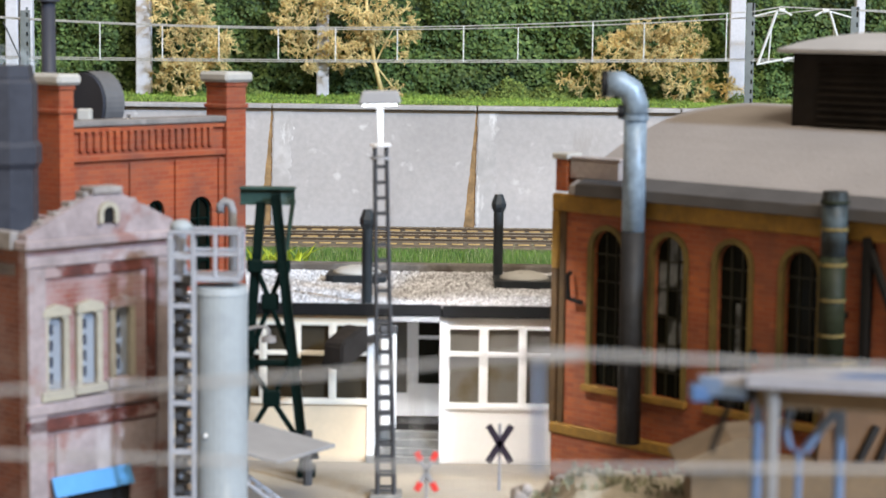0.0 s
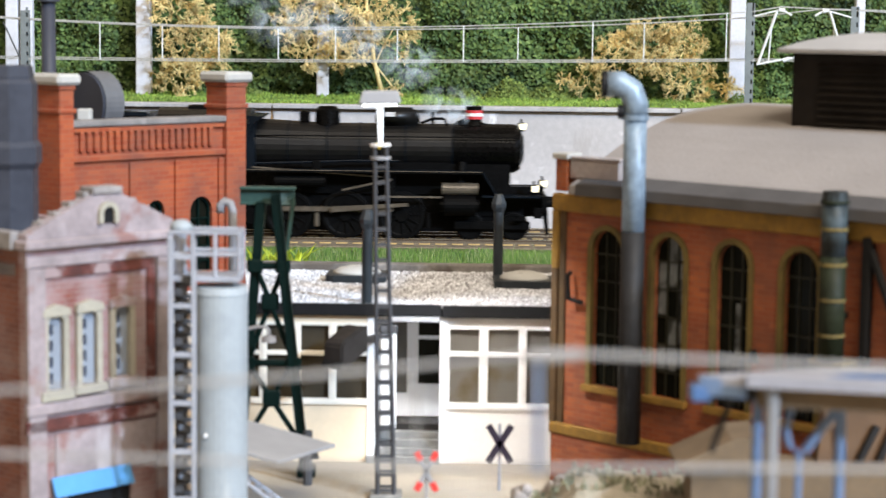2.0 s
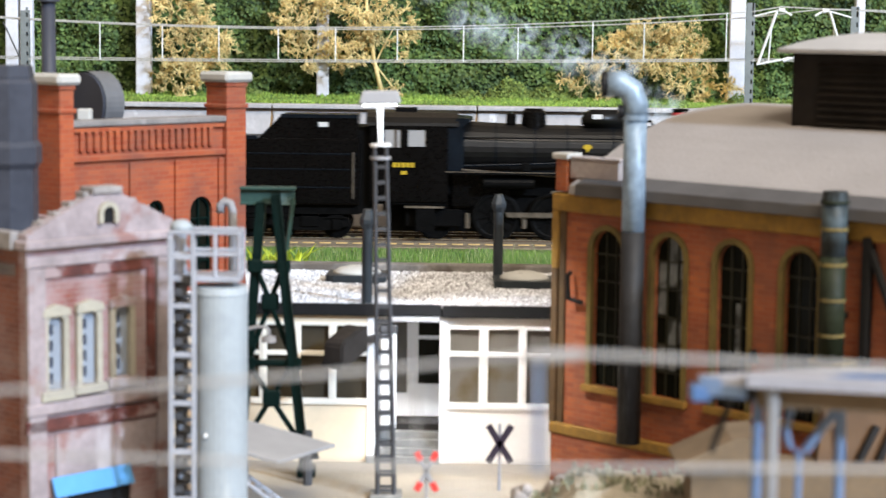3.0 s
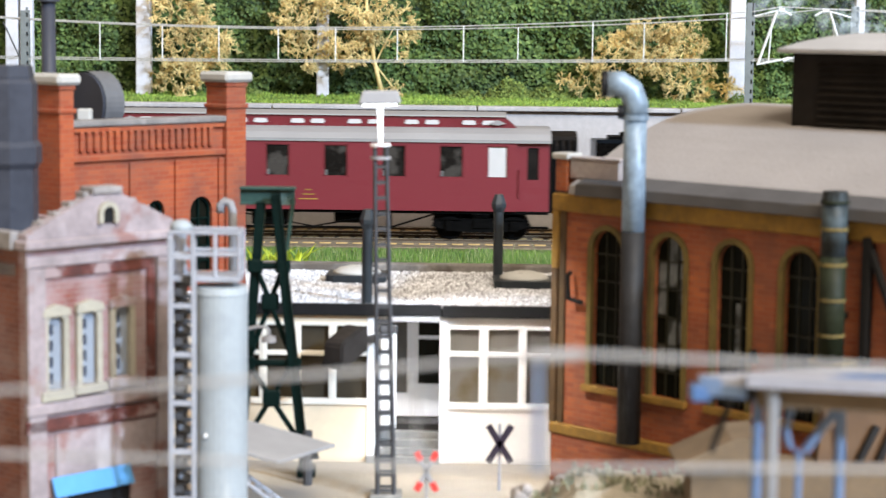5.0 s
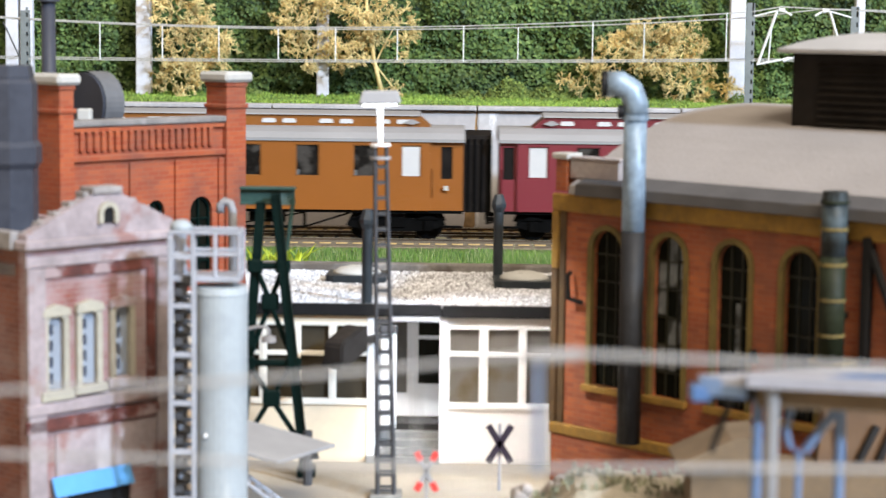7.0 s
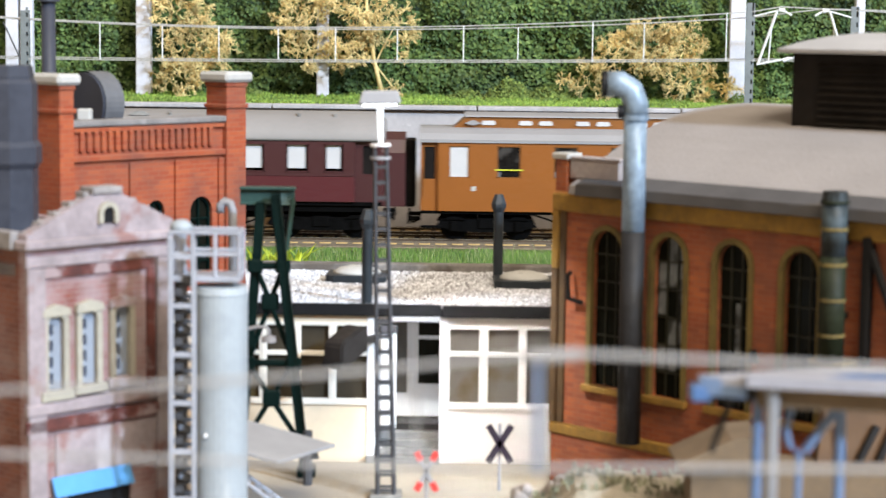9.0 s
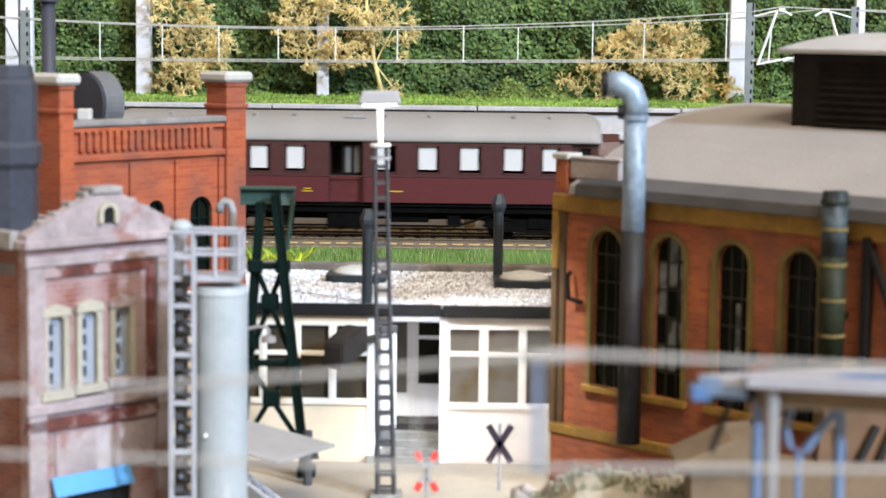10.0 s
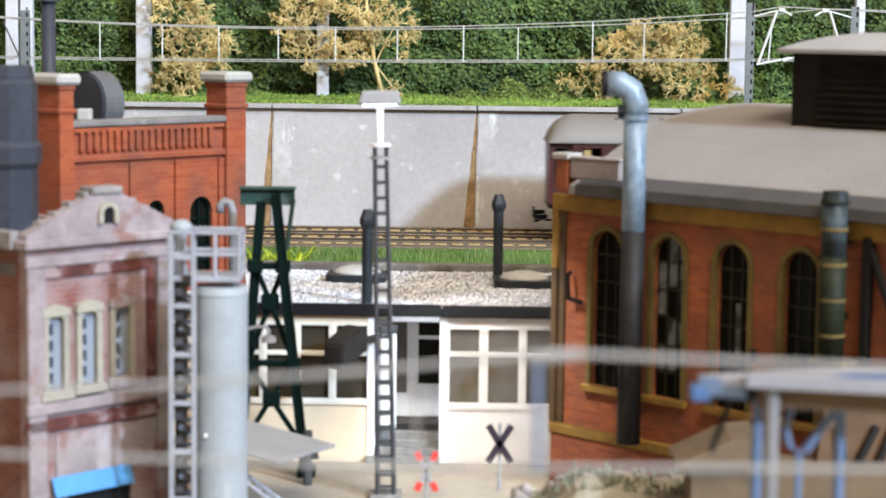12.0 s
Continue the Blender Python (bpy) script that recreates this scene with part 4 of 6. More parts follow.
            part("elbow", tube(bmesh.new(), pts, 2.35, 16), ZINC, p, "zinc elbow", True)
            part("mouth", tube(bmesh.new(), [q @ Vector((-5.4, 0, h + 5.6)), q @ Vector((-6.2, 0, h + 5.6))], 2.36, 16), BLACK_TRIM, p)
            part("mouth_rim", tube(bmesh.new(), [q @ Vector((-3.2, 0, h + 0.6)), q @ Vector((-2.2, 0, h + 0.6))], 1.3, 12), BLACK_TRIM, p)
        else:
            part("cap", rod(bmesh.new(), (0, 0, h), (0, 0, h + 1.6), 2.3, 2.1, 14), DULL_ZINC, p)
            for z in (4, 10, 16, 22):
                part("band", rod(bmesh.new(), (0, 0, z), (0, 0, z + 0.5), 2.4, n=18), SURROUND, p, "dull ochre pipe band")
            part("bracket", bx(-3.5, 3.5, -1.5, 4.2, -1.2, 0, 0.2), SURROUND, p, "ochre bracket shelf")
    flue("flue_pipe", "tall zinc flue pipe with an elbow, dark below", 22.2, 11.5, 72.6, True)
    flue("flue_pipe", "short dark flue pipe on an ochre bracket", 66.6, 33, 60, False)
    h = thing("wall_hook", "black iron lever hook on the brick wall", "hook", 24.6, 382.0, 36)
    part("bar", tube(bmesh.new(), [(0, 0, 5.5), (-0.6, -0.8, 5.0), (-0.4, -1, 0.6), (2.2, -2.4, 0)], 0.5, 6), BLACK_TRIM, h)


# ---- orange brick building with parapet towers ----
def build_brick_tower():
    t = thing("brick_factory", "orange-red brick factory block with corner piers and dentilled parapet", "factory", -76.5, 391, 0, 50.5)
    # parapet block on a long front
    L = 50.0
    windows = [(14.5, 2.7, 30, 46.5, 2.7), (26.8, 2.4, 34, 49.5, 2.4), (39.6, 3.2, 36, 48.8, 3.2)]
    part("front_wall", arched_wall(bmesh.new(), 1.2, L, 0, 67.4, 0, 3, windows), TW_BRICK, t)
    part("side_wall", bx(1.2, 4.2, 3, 50, 0, 66), TW_BRICK, t)
    part("side_wall", bx(L - 3, L, 3, 50, 0, 66), TW_BRICK, t)
    part("rear_wall", bx(3, L - 3, 47, 50, 0, 66), TW_BRICK, t)
    part("flat_roof", bx(3, L - 3, 3, 47, 62, 63), FELT, t)
    part("cornice", bx(3, L - 3, -0.9, 0.2, 60.6, 61.9, 0.2), TW_BRICK, t)
    part("parapet_cap", bx(3, L - 3, -1.2, 4, 67.6, 68.9, 0.25), CAPPING, t, "grey-brown parapet capping")
    for k in range(20):
        part("dentil", bx(6.2 + k * 1.85, 7.2 + k * 1.85, -0.85, 0.1, 62.6, 66.6, 0.15), TW_BRICK, t)
    part("string_course", bx(3, L - 3, -0.7, 0.2, 66.5, 67.5, 0.1), TW_BRICK, t)
    for x in (20, 32.5, 45.0):
        part("lesene", bx(x - 0.7, x + 0.7, -0.6, 0.1, 0, 60), TW_BRICK, t)
    for c, h, sill, spring, rise in windows:
        w = part("arched_window", bx(c - h, c + h, 1.4, 1.8, sill, spring + rise), DARK_GLASS, t, "dark arched window")
        fr = bmesh.new()
        arch_trim(fr, c, h - 0.5, sill, spring, rise - 0.5, 0.6, 0.7, 1.6)
        box(fr, c - 0.25, c + 0.25, 0.8, 1.5, sill, spring + rise - 0.3)
        for k in range(4):
            box(fr, c - h, c + h, 0.8, 1.5, sill + 2 + k * 3, sill + 2.4 + k * 3)
        part("window_frame", fr, GREEN_STEEL, w, "dark green window frame")
    for x0, x1, y1 in ((0.5, 4.1, 6.4), (L - 4.2, L + 1.6, 5.0)):
        p = part("corner_pier", bx(x0, x1, -1.4, y1, 0, 76, 0.15), TW_BRICK, t)
        part("pier_band", bx(x0 - 0.4, x1 + 0.4, -1.8, y1 + 0.4, 70.4, 71.4, 0.2), TW_BRICK, p)
        part("pier_neck", bx(x0 - 0.3, x1 + 0.3, -1.7, y1 + 0.3, 75.0, 76.1, 0.2), TW_BRICK, p)
        part("pier_cap", bx(x0 - 1.2, x1 + 1.2, -2.6, y1 + 1.2, 76, 78.2, 0.6), TW_CAP, p, "pale stone pier cap")
    d = thing("roof_drum", "slate grey roof ventilator drum", "drum", -73.0, 421, 63, 50)
    part("casing", rod(bmesh.new(), (-4, 0, 8.4), (1.2, 0, 8.4), 6.5, n=40), DRUM, d, smooth=False)
    # rim coloured lighter than the casing, as lit from the right
    part("rim", rod(bmesh.new(), (-3.4, 0, 8.4), (1.6, 0, 8.4), 6.75, n=40, caps=False), DRUM_RIM, d, "drum rim, painted paler for light on it")
    part("motor_housing", rod(bmesh.new(), (1.0, 3.0, 2.8), (5.0, 3.0, 2.8), 2.6, n=18), DRUM_RIM, d, "small grey motor housing")
    part("cradle", bx(-3.7, 0, -5, 5, 0, 2.5, 0.3), DRUM, d)
    k = thing("roof_hatch", "small pale roof hatch box", "hatch", -72.4, 403, 63)
    part("casing", bx(-1.5, 1.3, -1.6, 1.6, 0, 8, 0.3), TW_CAP, k)
    c = thing("steel_chimney", "slender grey steel chimney", "chimney", -83.0, 420, 0)
    part("shaft", rod(bmesh.new(), (0, 0, 0), (0, 0, 93), 1.7, 1.45, 16), DRUM, c, smooth=True)
    part("crown", rod(bmesh.new(), (0, 0, 92.5), (0, 0, 99), 2.3, 2.0, 16), DRUM, c)
    g = thing("slate_silo", "dark slate grey octagonal silo tower", "silo", -77.8, 352, 0)
    part("shaft", rod(bmesh.new(), (0, 0, 0), (0, 0, 77.5), 6.2, 6.2, 8), DRUM, g)
    for z0, z1, r0, r1 in ((62.6, 63.6, 6.3, 6.9), (63.6, 66.4, 6.9, 6.9), (66.4, 67.4, 6.9, 6.3)):
        part("collar", rod(bmesh.new(), (0, 0, z0), (0, 0, z1), r0, r1, 8), DRUM, g)
    part("band", rod(bmesh.new(), (0, 0, 49), (0, 0, 50.2), 6.45, 6.45, 8), DRUM, g)
    part("shoulder", rod(bmesh.new(), (0, 0, 77.4), (0, 0, 78.6), 6.2, 5.4, 8), DRUM, g)
    part("lid", rod(bmesh.new(), (0, 0, 78.5), (0, 0, 80.6), 5.7, 5.4, 8), DRUM, g)
    p = thing("goose_neck_pipe", "thin pale goose-neck vent pipe", "vent pipe", -42.3, 399, 0)
    part("pipe", tube(bmesh.new(), [(0, 0, 0), (0, 0, 51.2), (-0.5, 0, 52.6), (-1.5, 0, 53), (-2.4, 0, 52.2), (-2.5, 0, 50.6)], 0.9, 10), LADDER, p, smooth=True)


# ---- small lime-washed gabled house ----
def build_house():
    h = thing("gabled_house", "narrow brick house with faded lime wash, stepped gable and cream windows", "house", -67.6, 330, 0, 47.7)
    X0, W = -2.1, 29
    wins = [(3.4, 1.6, 26.4, 38.2, 0.9), (10.4, 1.6, 26.8, 38.4, 0.9), (17.6, 1.6, 27.2, 38.6, 0.9)]
    part("front_wall", arched_wall(bmesh.new(), X0, W, 0, 52, 0, 2, wins), HS_BRICK, h)
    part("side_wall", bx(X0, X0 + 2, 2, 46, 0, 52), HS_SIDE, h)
    part("side_wall", bx(W - 2, W, 2, 46, 0, 52), HS_BRICK, h)
    part("rear_wall", bx(X0 + 2, W - 2, 44, 46, 0, 52), HS_BRICK, h)
    gable = bmesh.new()
    prism(gable, [(X0, 52), (W, 52), (W, 54), (W / 2 + 2.4, 59.4), (W / 2 - 2.4, 59.4), (X0, 53)], "y", -0.3, 2.2)
    part("gable", gable, HS_PINK, h, "faded pinkish white gable")
    for k in range(5):
        for s in (-1, 1):
            x = W / 2 + s * (2.4 + k * 3.0)
            z = 58.9 - k * 1.55
            part("gable_step", bx(x - 1.8, x + 1.8, 0.5, 3, z - 2.0, z + 0.7, 0.15), HS_STEP, h, "grey coping step")
    part("gable_top", bx(W / 2 - 3.2, W / 2 + 3.2, -0.8, 3.2, 59.2, 60.4, 0.2), HS_STEP, h)
    part("cornice", bx(X0 - 1.0, W + 1.0, -1.6, 2.2, 50.6, 52.2, 0.3), HS_PINK, h)
    part("frieze", bx(X0 - 0.4, W + 0.4, -0.8, 0.1, 47.5, 49.4, 0.2), HS_PINK, h)
    for x in (X0 + 0.3, W - 3.2):
        part("corner_strip", bx(x - 0.5, x + 3.1, -0.9, 0.1, 0, 47.4, 0.15), HS_PINK, h)
    part("dark_strip", bx(23.2, 25.0, -0.5, 0.1, 24.6, 47.4, 0.1), HS_DARK, h, "dark red strip, brick and cornice shadow")
    # this level strip paints the shadow line under the cornice
    part("dark_strip", bx(-0.2, 24.6, -0.6, 0.1, 45.6, 47.4, 0.1), HS_DARK, h, "dark red strip, brick and cornice shadow")
    part("roof", prism(bmesh.new(), [(X0, 48), (W / 2, 53.5), (W, 48), (W, 46), (X0, 46)], "y", 3, 46), FELT, h)
    part("left_parapet", bx(X0 - 1.4, X0 + 0.4, 2.3, 46, 50.5, 53.6, 0.2), HS_STEP, h)
    eye = part("gable_eye", arch_trim(bmesh.new(), W / 2, 1.2, 54.2, 55.8, 1.2, 0.9, -1.1, -0.2), HS_CREAM, h, "cream round-headed gable vent")
    part("vent_dark", prism(bmesh.new(), [(W / 2 - 1.2, 54.2)] + arch_points(W / 2, 1.2, 55.8, 1.2) + [(W / 2 + 1.2, 54.2)], "y", -0.6, -0.31), BLACK_TRIM, eye)
    for c, hw, sill, spring, rise in wins:
        w = part("window", bx(c - hw, c + hw, 0.9, 1.2, sill, spring + rise), HS_PANE, h, "slate blue window panes")
        stone, tone = (HS_PINK, "grey-lilac") if c > 15 else (HS_CREAM, "cream")
        part("surround", arch_trim(bmesh.new(), c, hw, sill, spring, rise, 1.1, -0.8, 0.3), HS_CREAM, w, "cream window surround")
        sash = bmesh.new()
        box(sash, c - hw, c - 0.95, 0.3, 1.0, sill, spring + rise)
        box(sash, c + 0.05, c + hw, 0.3, 1.0, sill, spring + rise)
        for k in range(5):
            box(sash, c - 0.97, c + 0.07, 0.3, 1.0, sill + 0.2 + k * 2.75, sill + 1.1 + k * 2.75)
        part("sash", sash, HS_BLUE, w)
        part("sill", bx(c - 3.4, c + 3.4, -1.4, 0.3, sill - 1.6, sill, 0.15), stone, w, tone + " sill")
        part("hood", prism(bmesh.new(), [(c - 2.9, spring + 0.9), (c - 2.7, spring + 2.2), (c, spring + 3.0), (c + 2.7, spring + 2.2), (c + 2.9, spring + 0.9)], "y", -1.1, 0.2), stone, w, tone + " window hood")
    part("belt_course", bx(X0 - 0.6, W + 0.6, -1.2, 0.1, 22.6, 24.6, 0.2), HS_PINK, h)
    part("belt_course", bx(X0 - 0.6, W + 0.6, -0.9, 0.1, 19.6, 21.8, 0.2), HS_DARK, h, "dark red brick band")
    part("lower_panel", bx(3.4, W - 3.9, -0.4, 0.1, 11, 19.0), HS_PINK, h)
    part("door", bx(6.0, 19.0, -0.6, 0.1, 0, 9.0, 0.1), BLACK_TRIM, h)
    s = thing("shop_sign", "plain sky-blue awning board over the door", "sign", -67.6, 330, 0, 47.7)
    part("board", prism(bmesh.new(), [(-1.6, 8.2), (-0.7, 11.0), (-0.7, 11.6), (-2.0, 8.4)], "x", 2.2, 19.0), BLUE_SIGN, s)
    part("bracket", bx(3.4, 4.0, -1.5, -0.45, 8.6, 9.2), LADDER, s)
    part("bracket", bx(17.4, 18.0, -1.5, -0.45, 8.6, 9.2), LADDER, s)


def build_tank():
    t = thing("storage_tank", "pale blue-grey upright storage tank with railed platform", "tank", -37.4, 334, 0)
    part("shell", rod(bmesh.new(), (0, 0, 0), (0, 0, 43.6), 4.6, n=32), TANK, t, smooth=False)
    part("rim", rod(bmesh.new(), (0, 0, 43.2), (0, 0, 44.4), 4.75, 4.4, 32), TANK, t)
    part("rivet_lamp", rod(bmesh.new(), (-2.0, -4.7, 19.6), (-2.0, -4.3, 19.6), 0.3, n=8), WHITE, t)
    pl = part("platform", bx(-8.4, 3.6, -3.2, 4.2, 45.4, 46.4, 0.1), LADDER, t, "light grey platform")
    for x, y in ((-8.2, -3), (-4.4, -3), (-0.6, -3), (3.4, -3), (3.4, 4), (-8.2, 4)):
        part("rail_post", rod(bmesh.new(), (x, y, 46.2), (x, y, 53.8), 0.38, n=6), LADDER, pl)
    for z in (50, 53.6):
        part("handrail", rod(bmesh.new(), (-8.2, -3, z), (3.4, -3, z), 0.36, n=6), LADDER, pl)
        part("handrail", rod(bmesh.new(), (3.4, -3, z), (3.4, 4, z), 0.36, n=6), LADDER, pl)
        part("handrail", rod(bmesh.new(), (-8.2, 4, z), (3.4, 4, z), 0.36, n=6), LADDER, pl)
    l = thing("cage_ladder", "light grey steel ladder with side rails beside the tank", "ladder", -43.2, 329, 0)
    for x in (-1.9, 1.9):
        part("side_rail", bx(x - 0.4, x + 0.4, -0.4, 0.4, 0, 53, 0.05), LADDER, l)
    for k in range(6):
        part("rung", bx(-1.6, 1.6, -0.3, 0.3, 8.4 + k * 8.2, 9.2 + k * 8.2), LADDER, l)
    part("back_rail", bx(-1.7, -1.1, 3.0, 3.6, 0, 46), LAMP_GREY, l)
    part("back_rail", bx(1.1, 1.7, 3.0, 3.6, 0, 46), LAMP_GREY, l)
    for k in range(21):
        part("back_rung", bx(-1.5, 1.5, 3.0, 3.6, 2.4 + k * 2.1, 3.2 + k * 2.1), LAMP_GREY, l)
        part("cage_loop", bx(*((-1.6, 0.2) if k % 2 else (-0.2, 1.6)), 1.4, 1.9, 3.2 + k * 2.1, 4.4 + k * 2.1), LAMP_GREY, l)
    d = thing("vent_cowl", "pale round-topped vent cowl on the platform", "vent", -44.0, 334, 46.4)
    part("stem", rod(bmesh.new(), (0, 0, -46.4), (0, 0, 7), 1.0, n=14), LADDER, d)
    cap = bmesh.new()
    bmesh.ops.create_uvsphere(cap, u_segments=16, v_segments=8, radius=2.0)
    for v in cap.verts:
        v.co = (v.co.x, v.co.y, 7.6 + v.co.z * (0.8 if v.co.z > 0 else 0.3))
    part("cap", cap, TANK, d, smooth=True)
    w = thing("side_annex", "cream stone parapet block of a yard annex", "annex", -83, 345, 0, 47)
    part("body", bx(-6, 3, -6, 6, 0, 52), HS_CREAM, w)


# ---- near things, out of focus ----
def build_foreground():
    w = thing("yard_wire", "pale out-of-focus overhead wire strung near the lens", "overhead line", 0, 150, 0, group="near overhead lines")
    part("wire", tube(bmesh.new(), [(-42, 0, 59.8), (-20, 0, 60.8), (-6, 0, 62.0), (8.4, 0, 63.6)], 0.24, 6), WIRE_GREY, w)
    part("wire", tube(bmesh.new(), [(8.4, 0, 63.6), (22, 0, 63.1), (45, 0, 62.4)], 0.27, 6), WIRE_GREY, w)
    part("clamp", tube(bmesh.new(), [(6.6, 0, 63.2), (10.6, 0, 63.5)], 0.5, 8), WIRE_GREY, w)
    part("hanger", tube(bmesh.new(), [(7.4, 0, 54.2), (7.3, 0, 63.2)], 0.24, 6), STEEL_BLUE, w)
    part("contact_wire", tube(bmesh.new(), [(-42, 0, 55.4), (0, 0, 54.6), (45, 0, 55.0)], 0.24, 6), WIRE_GREY, w)
    part("hanger", tube(bmesh.new(), [(-1.8, 0, 54.6), (-1.9, 0, 61.0)], 0.12, 6), WIRE_GREY, w)
    part("support_mast", rod(bmesh.new(), (-42, 0, 0), (-42, 0, 64), 0.6, n=8), MAST, w)
    part("support_mast", rod(bmesh.new(), (45, 0, 0), (45, 0, 66), 0.6, n=8), MAST, w)
    g = thing("blue_footbridge", "pale blue steel footbridge deck on braced legs, out of focus", "footbridge", 38, 228, 0)
    part("deck", prism(bmesh.new(), [(-8.6, -2.0), (-4.0, -4.4), (40, -14), (40, 6), (2, 2)], "z", 48.0, 48.9), DECK_WHITE, g, "pale deck")
    part("edge_strip", prism(bmesh.new(), [(-3.6, -6.0), (40, -16.4), (40, -13.6), (-3.6, -4.2)], "z", 48.2, 49.5), DECK_WHITE, g, "white deck edge")
    part("centre_strip", prism(bmesh.new(), [(3.4, -6.2), (40, -14.6), (40, -4), (9, -2.4)], "z", 49.1, 49.3), BRIDGE_BLUE, g, "blue deck stripe")
    part("side_plate", prism(bmesh.new(), [(-8.4, -2.2), (-3.4, -4.6), (-3.4, -4.2), (-8.4, -1.8)], "z", 46.6, 48.7), STEEL_BLUE, g, "pale grey-blue side plate")
    # brown strip stands in for the shadow below the deck edge
    part("under_deck_shade", prism(bmesh.new(), [(-2.0, -4.0), (40, -13.0), (40, -12.2), (-2.0, -3.4)], "z", 45.6, 48.1), TAN_ROOF, g, "brown strip for the shade under the deck")
    part("end_plate", bx(-9.4, -7.0, -2.6, 0.4, 45.8, 47.6, 0.2), BRIDGE_BLUE, g, "blue end plate")
    part("girder", bx(-7.0, 40, -1.2, 0.2, 45.6, 47.2), STREAKED_BLACK, g)
    part("post", rod(bmesh.new(), (-0.5, -5, 0), (-0.5, -5, 48.4), 0.83, n=10), BRIDGE_WHITE, g, "whitish post")
    for x in (-1.5, 8.1):
        part("post", rod(bmesh.new(), (x, -1, 0), (x, -1, 46), 0.62, n=8), STEEL_BLUE, g)
    part("brace", rod(bmesh.new(), (-6.6, 0, 39.5), (-4.6, 0, 45.4), 0.38, n=6), STREAKED_BLACK, g)
    part("brace", rod(bmesh.new(), (4.0, -1, 39.8), (7.8, -1, 45.2), 0.55, n=6), STEEL_BLUE, g)
    part("brace", tube(bmesh.new(), [(3.0, -1, 46.0), (2.2, -1, 44.4), (1.9, -1, 42), (2.3, -1, 40.6), (3.4, -1, 39.6), (3.4, -1, 0)], 0.42, 8), STEEL_BLUE, g)
    r = thing("tan_shed_roof", "low tan board roof of a yard shed", "shed", 53, 320, 0)
    part("roof", prism(bmesh.new(), [(-15, 19.0), (-6.3, 23.2), (-1.8, 23.6), (1.0, 19.4), (1.0, 18.4), (-15, 18.4)], "y", -6, 8), TAN_ROOF, r)
    part("wall", bx(-12.5, 45, -4, 6, 0, 18.4), TAN_ROOF, r)
    part("gable_board", prism(bmesh.new(), [(8.4, 18.4), (9.4, 27.4), (45, 29), (45, 18.4)], "y", 0, 4), TAN_DARK, r, "brown gable boarding")
    for x0, x1 in ((12.4, 11.8), (15.2, 17.8), (18.4, 20.6)):
        part("gable_strut", rod(bmesh.new(), (x0, -0.6, 19), (x1, -0.6, 24.6), 0.7, n=6), STREAKED_BLACK, r, "black strut")


    k = thing("platform_kerb", "pale concrete yard kerb along the sand", "kerb", 0, 352, 0)
    part("kerb", bx(-80, 90, -2, 2, 0, 3.0, 0.3), SAND, k)
    h = thing("rubble_heap", "low heap of pale broken stones by the shed corner", "rubble", 21, 341, 2.0)
    for i in range(34):
        bm = bmesh.new()
        bmesh.ops.create_icosphere(bm, subdivisions=2, radius=1)
        u = rnd.uniform(-9, 11)
        top = 8.5 - 0.05 * u * u + 1.4 * math.sin(u * 0.9)
        sx, sz, z = rnd.uniform(1.2, 2.3), rnd.uniform(0.9, 1.7), top * (i % 4) / 4 + 1.0
        for p in bm.verts:
            k = 1 + 0.3 * noise.noise(p.co * 1.6 + Vector((i * 3.0, 0, 0)))
            p.co = (u + p.co.x * sx * k, rnd.uniform(-0.1, 0.1) + (i % 3 - 1) * 1.6 + p.co.y * sx * 0.8 * k, z + p.co.z * sz * k)
        part("stone", bm, RUBBLE, h)
    verts, faces, nx, ny = [], [], 34, 14

    def bank(x, y):
        u, v = (x - 8) / 46, (y - 322) / 30
        edge = min(1.0, 3.0 * u) * min(1.0, max(0.0, 1.9 * math.sin(math.pi * min(1.0, max(0.0, v)))))
        return max(-0.5, (12.4 - 3.4 * u) * edge + 1.6 * edge * noise.noise(Vector((x * 0.22, y * 0.2, 5))))

    for j in range(ny + 1):
        for i in range(nx + 1):
            x, y = 8 + 46 * i / nx, 322 + 30 * j / ny
            verts.append((x, y, bank(x, y)))
    for j in range(ny):
        for i in range(nx):
            k = j * (nx + 1) + i
            faces.append((k, k + 1, k + nx + 2, k + nx + 1))
    tagged(raw("earth_bank", verts, faces, BANK), "low sandy earth bank with dry scrub at the shed foot", "bank", kind="structure")
    blades("scrub_patch", "dull olive scrub tufts on the sandy bank", 13, 50, 328, 346, bank, 260, 0.6, 1.9, SCRUB, 0.5, 0.6)


build_ground()
build_wall()
build_track()
blades("trackside_grass", "long fresh green grass tufts beside the track", -110, 80, 668, 712, 4.2, 15000, 2.0, 6.2, GRASS, 0.15)
blades("straw_grass", "thin pale straw-green grass tips among the tufts", -110, 80, 668, 716, 4.2, 1500, 4.5, 7.6, STRAW, 0.11, 0.7)
blades("verge_grass", "short green verge grass along the ballast edge", -110, 80, 708, 744, 4.2, 8000, 0.8, 2.7, GRASS, 0.22)
blades("yellow_weed", "bright yellow-green weed clump by the bank", -66, -47, 655, 690, 4.2, 230, 2.5, 9.5, YELLOW_LEAF, 0.8, 1.3)
build_hedge()
build_terrace_things()
for lx, ly, lr, lh in ((30, 922, 13, 12), (48, 920, 12, 8.5), (10, 924, 10, 6), (133, 908, 6, 5.5), (150, 912, 8, 4), (-30, 923, 9, 5.5), (-90, 925, 8, 5)):
    low_bush(lx, ly, lr, lh)
build_overhead_line()
build_white_building()
build_lattice_lamp()
build_crane()
build_crossbucks()
build_shed()
build_brick_tower()
build_house()
build_tank()
build_foreground()


# ---- the train ----
LOCO = mat("black_loco_paint", (0.0018, 0.0017, 0.0017), 0.3, var=0.3, scale=90, bump=0.03, spec=0.10)
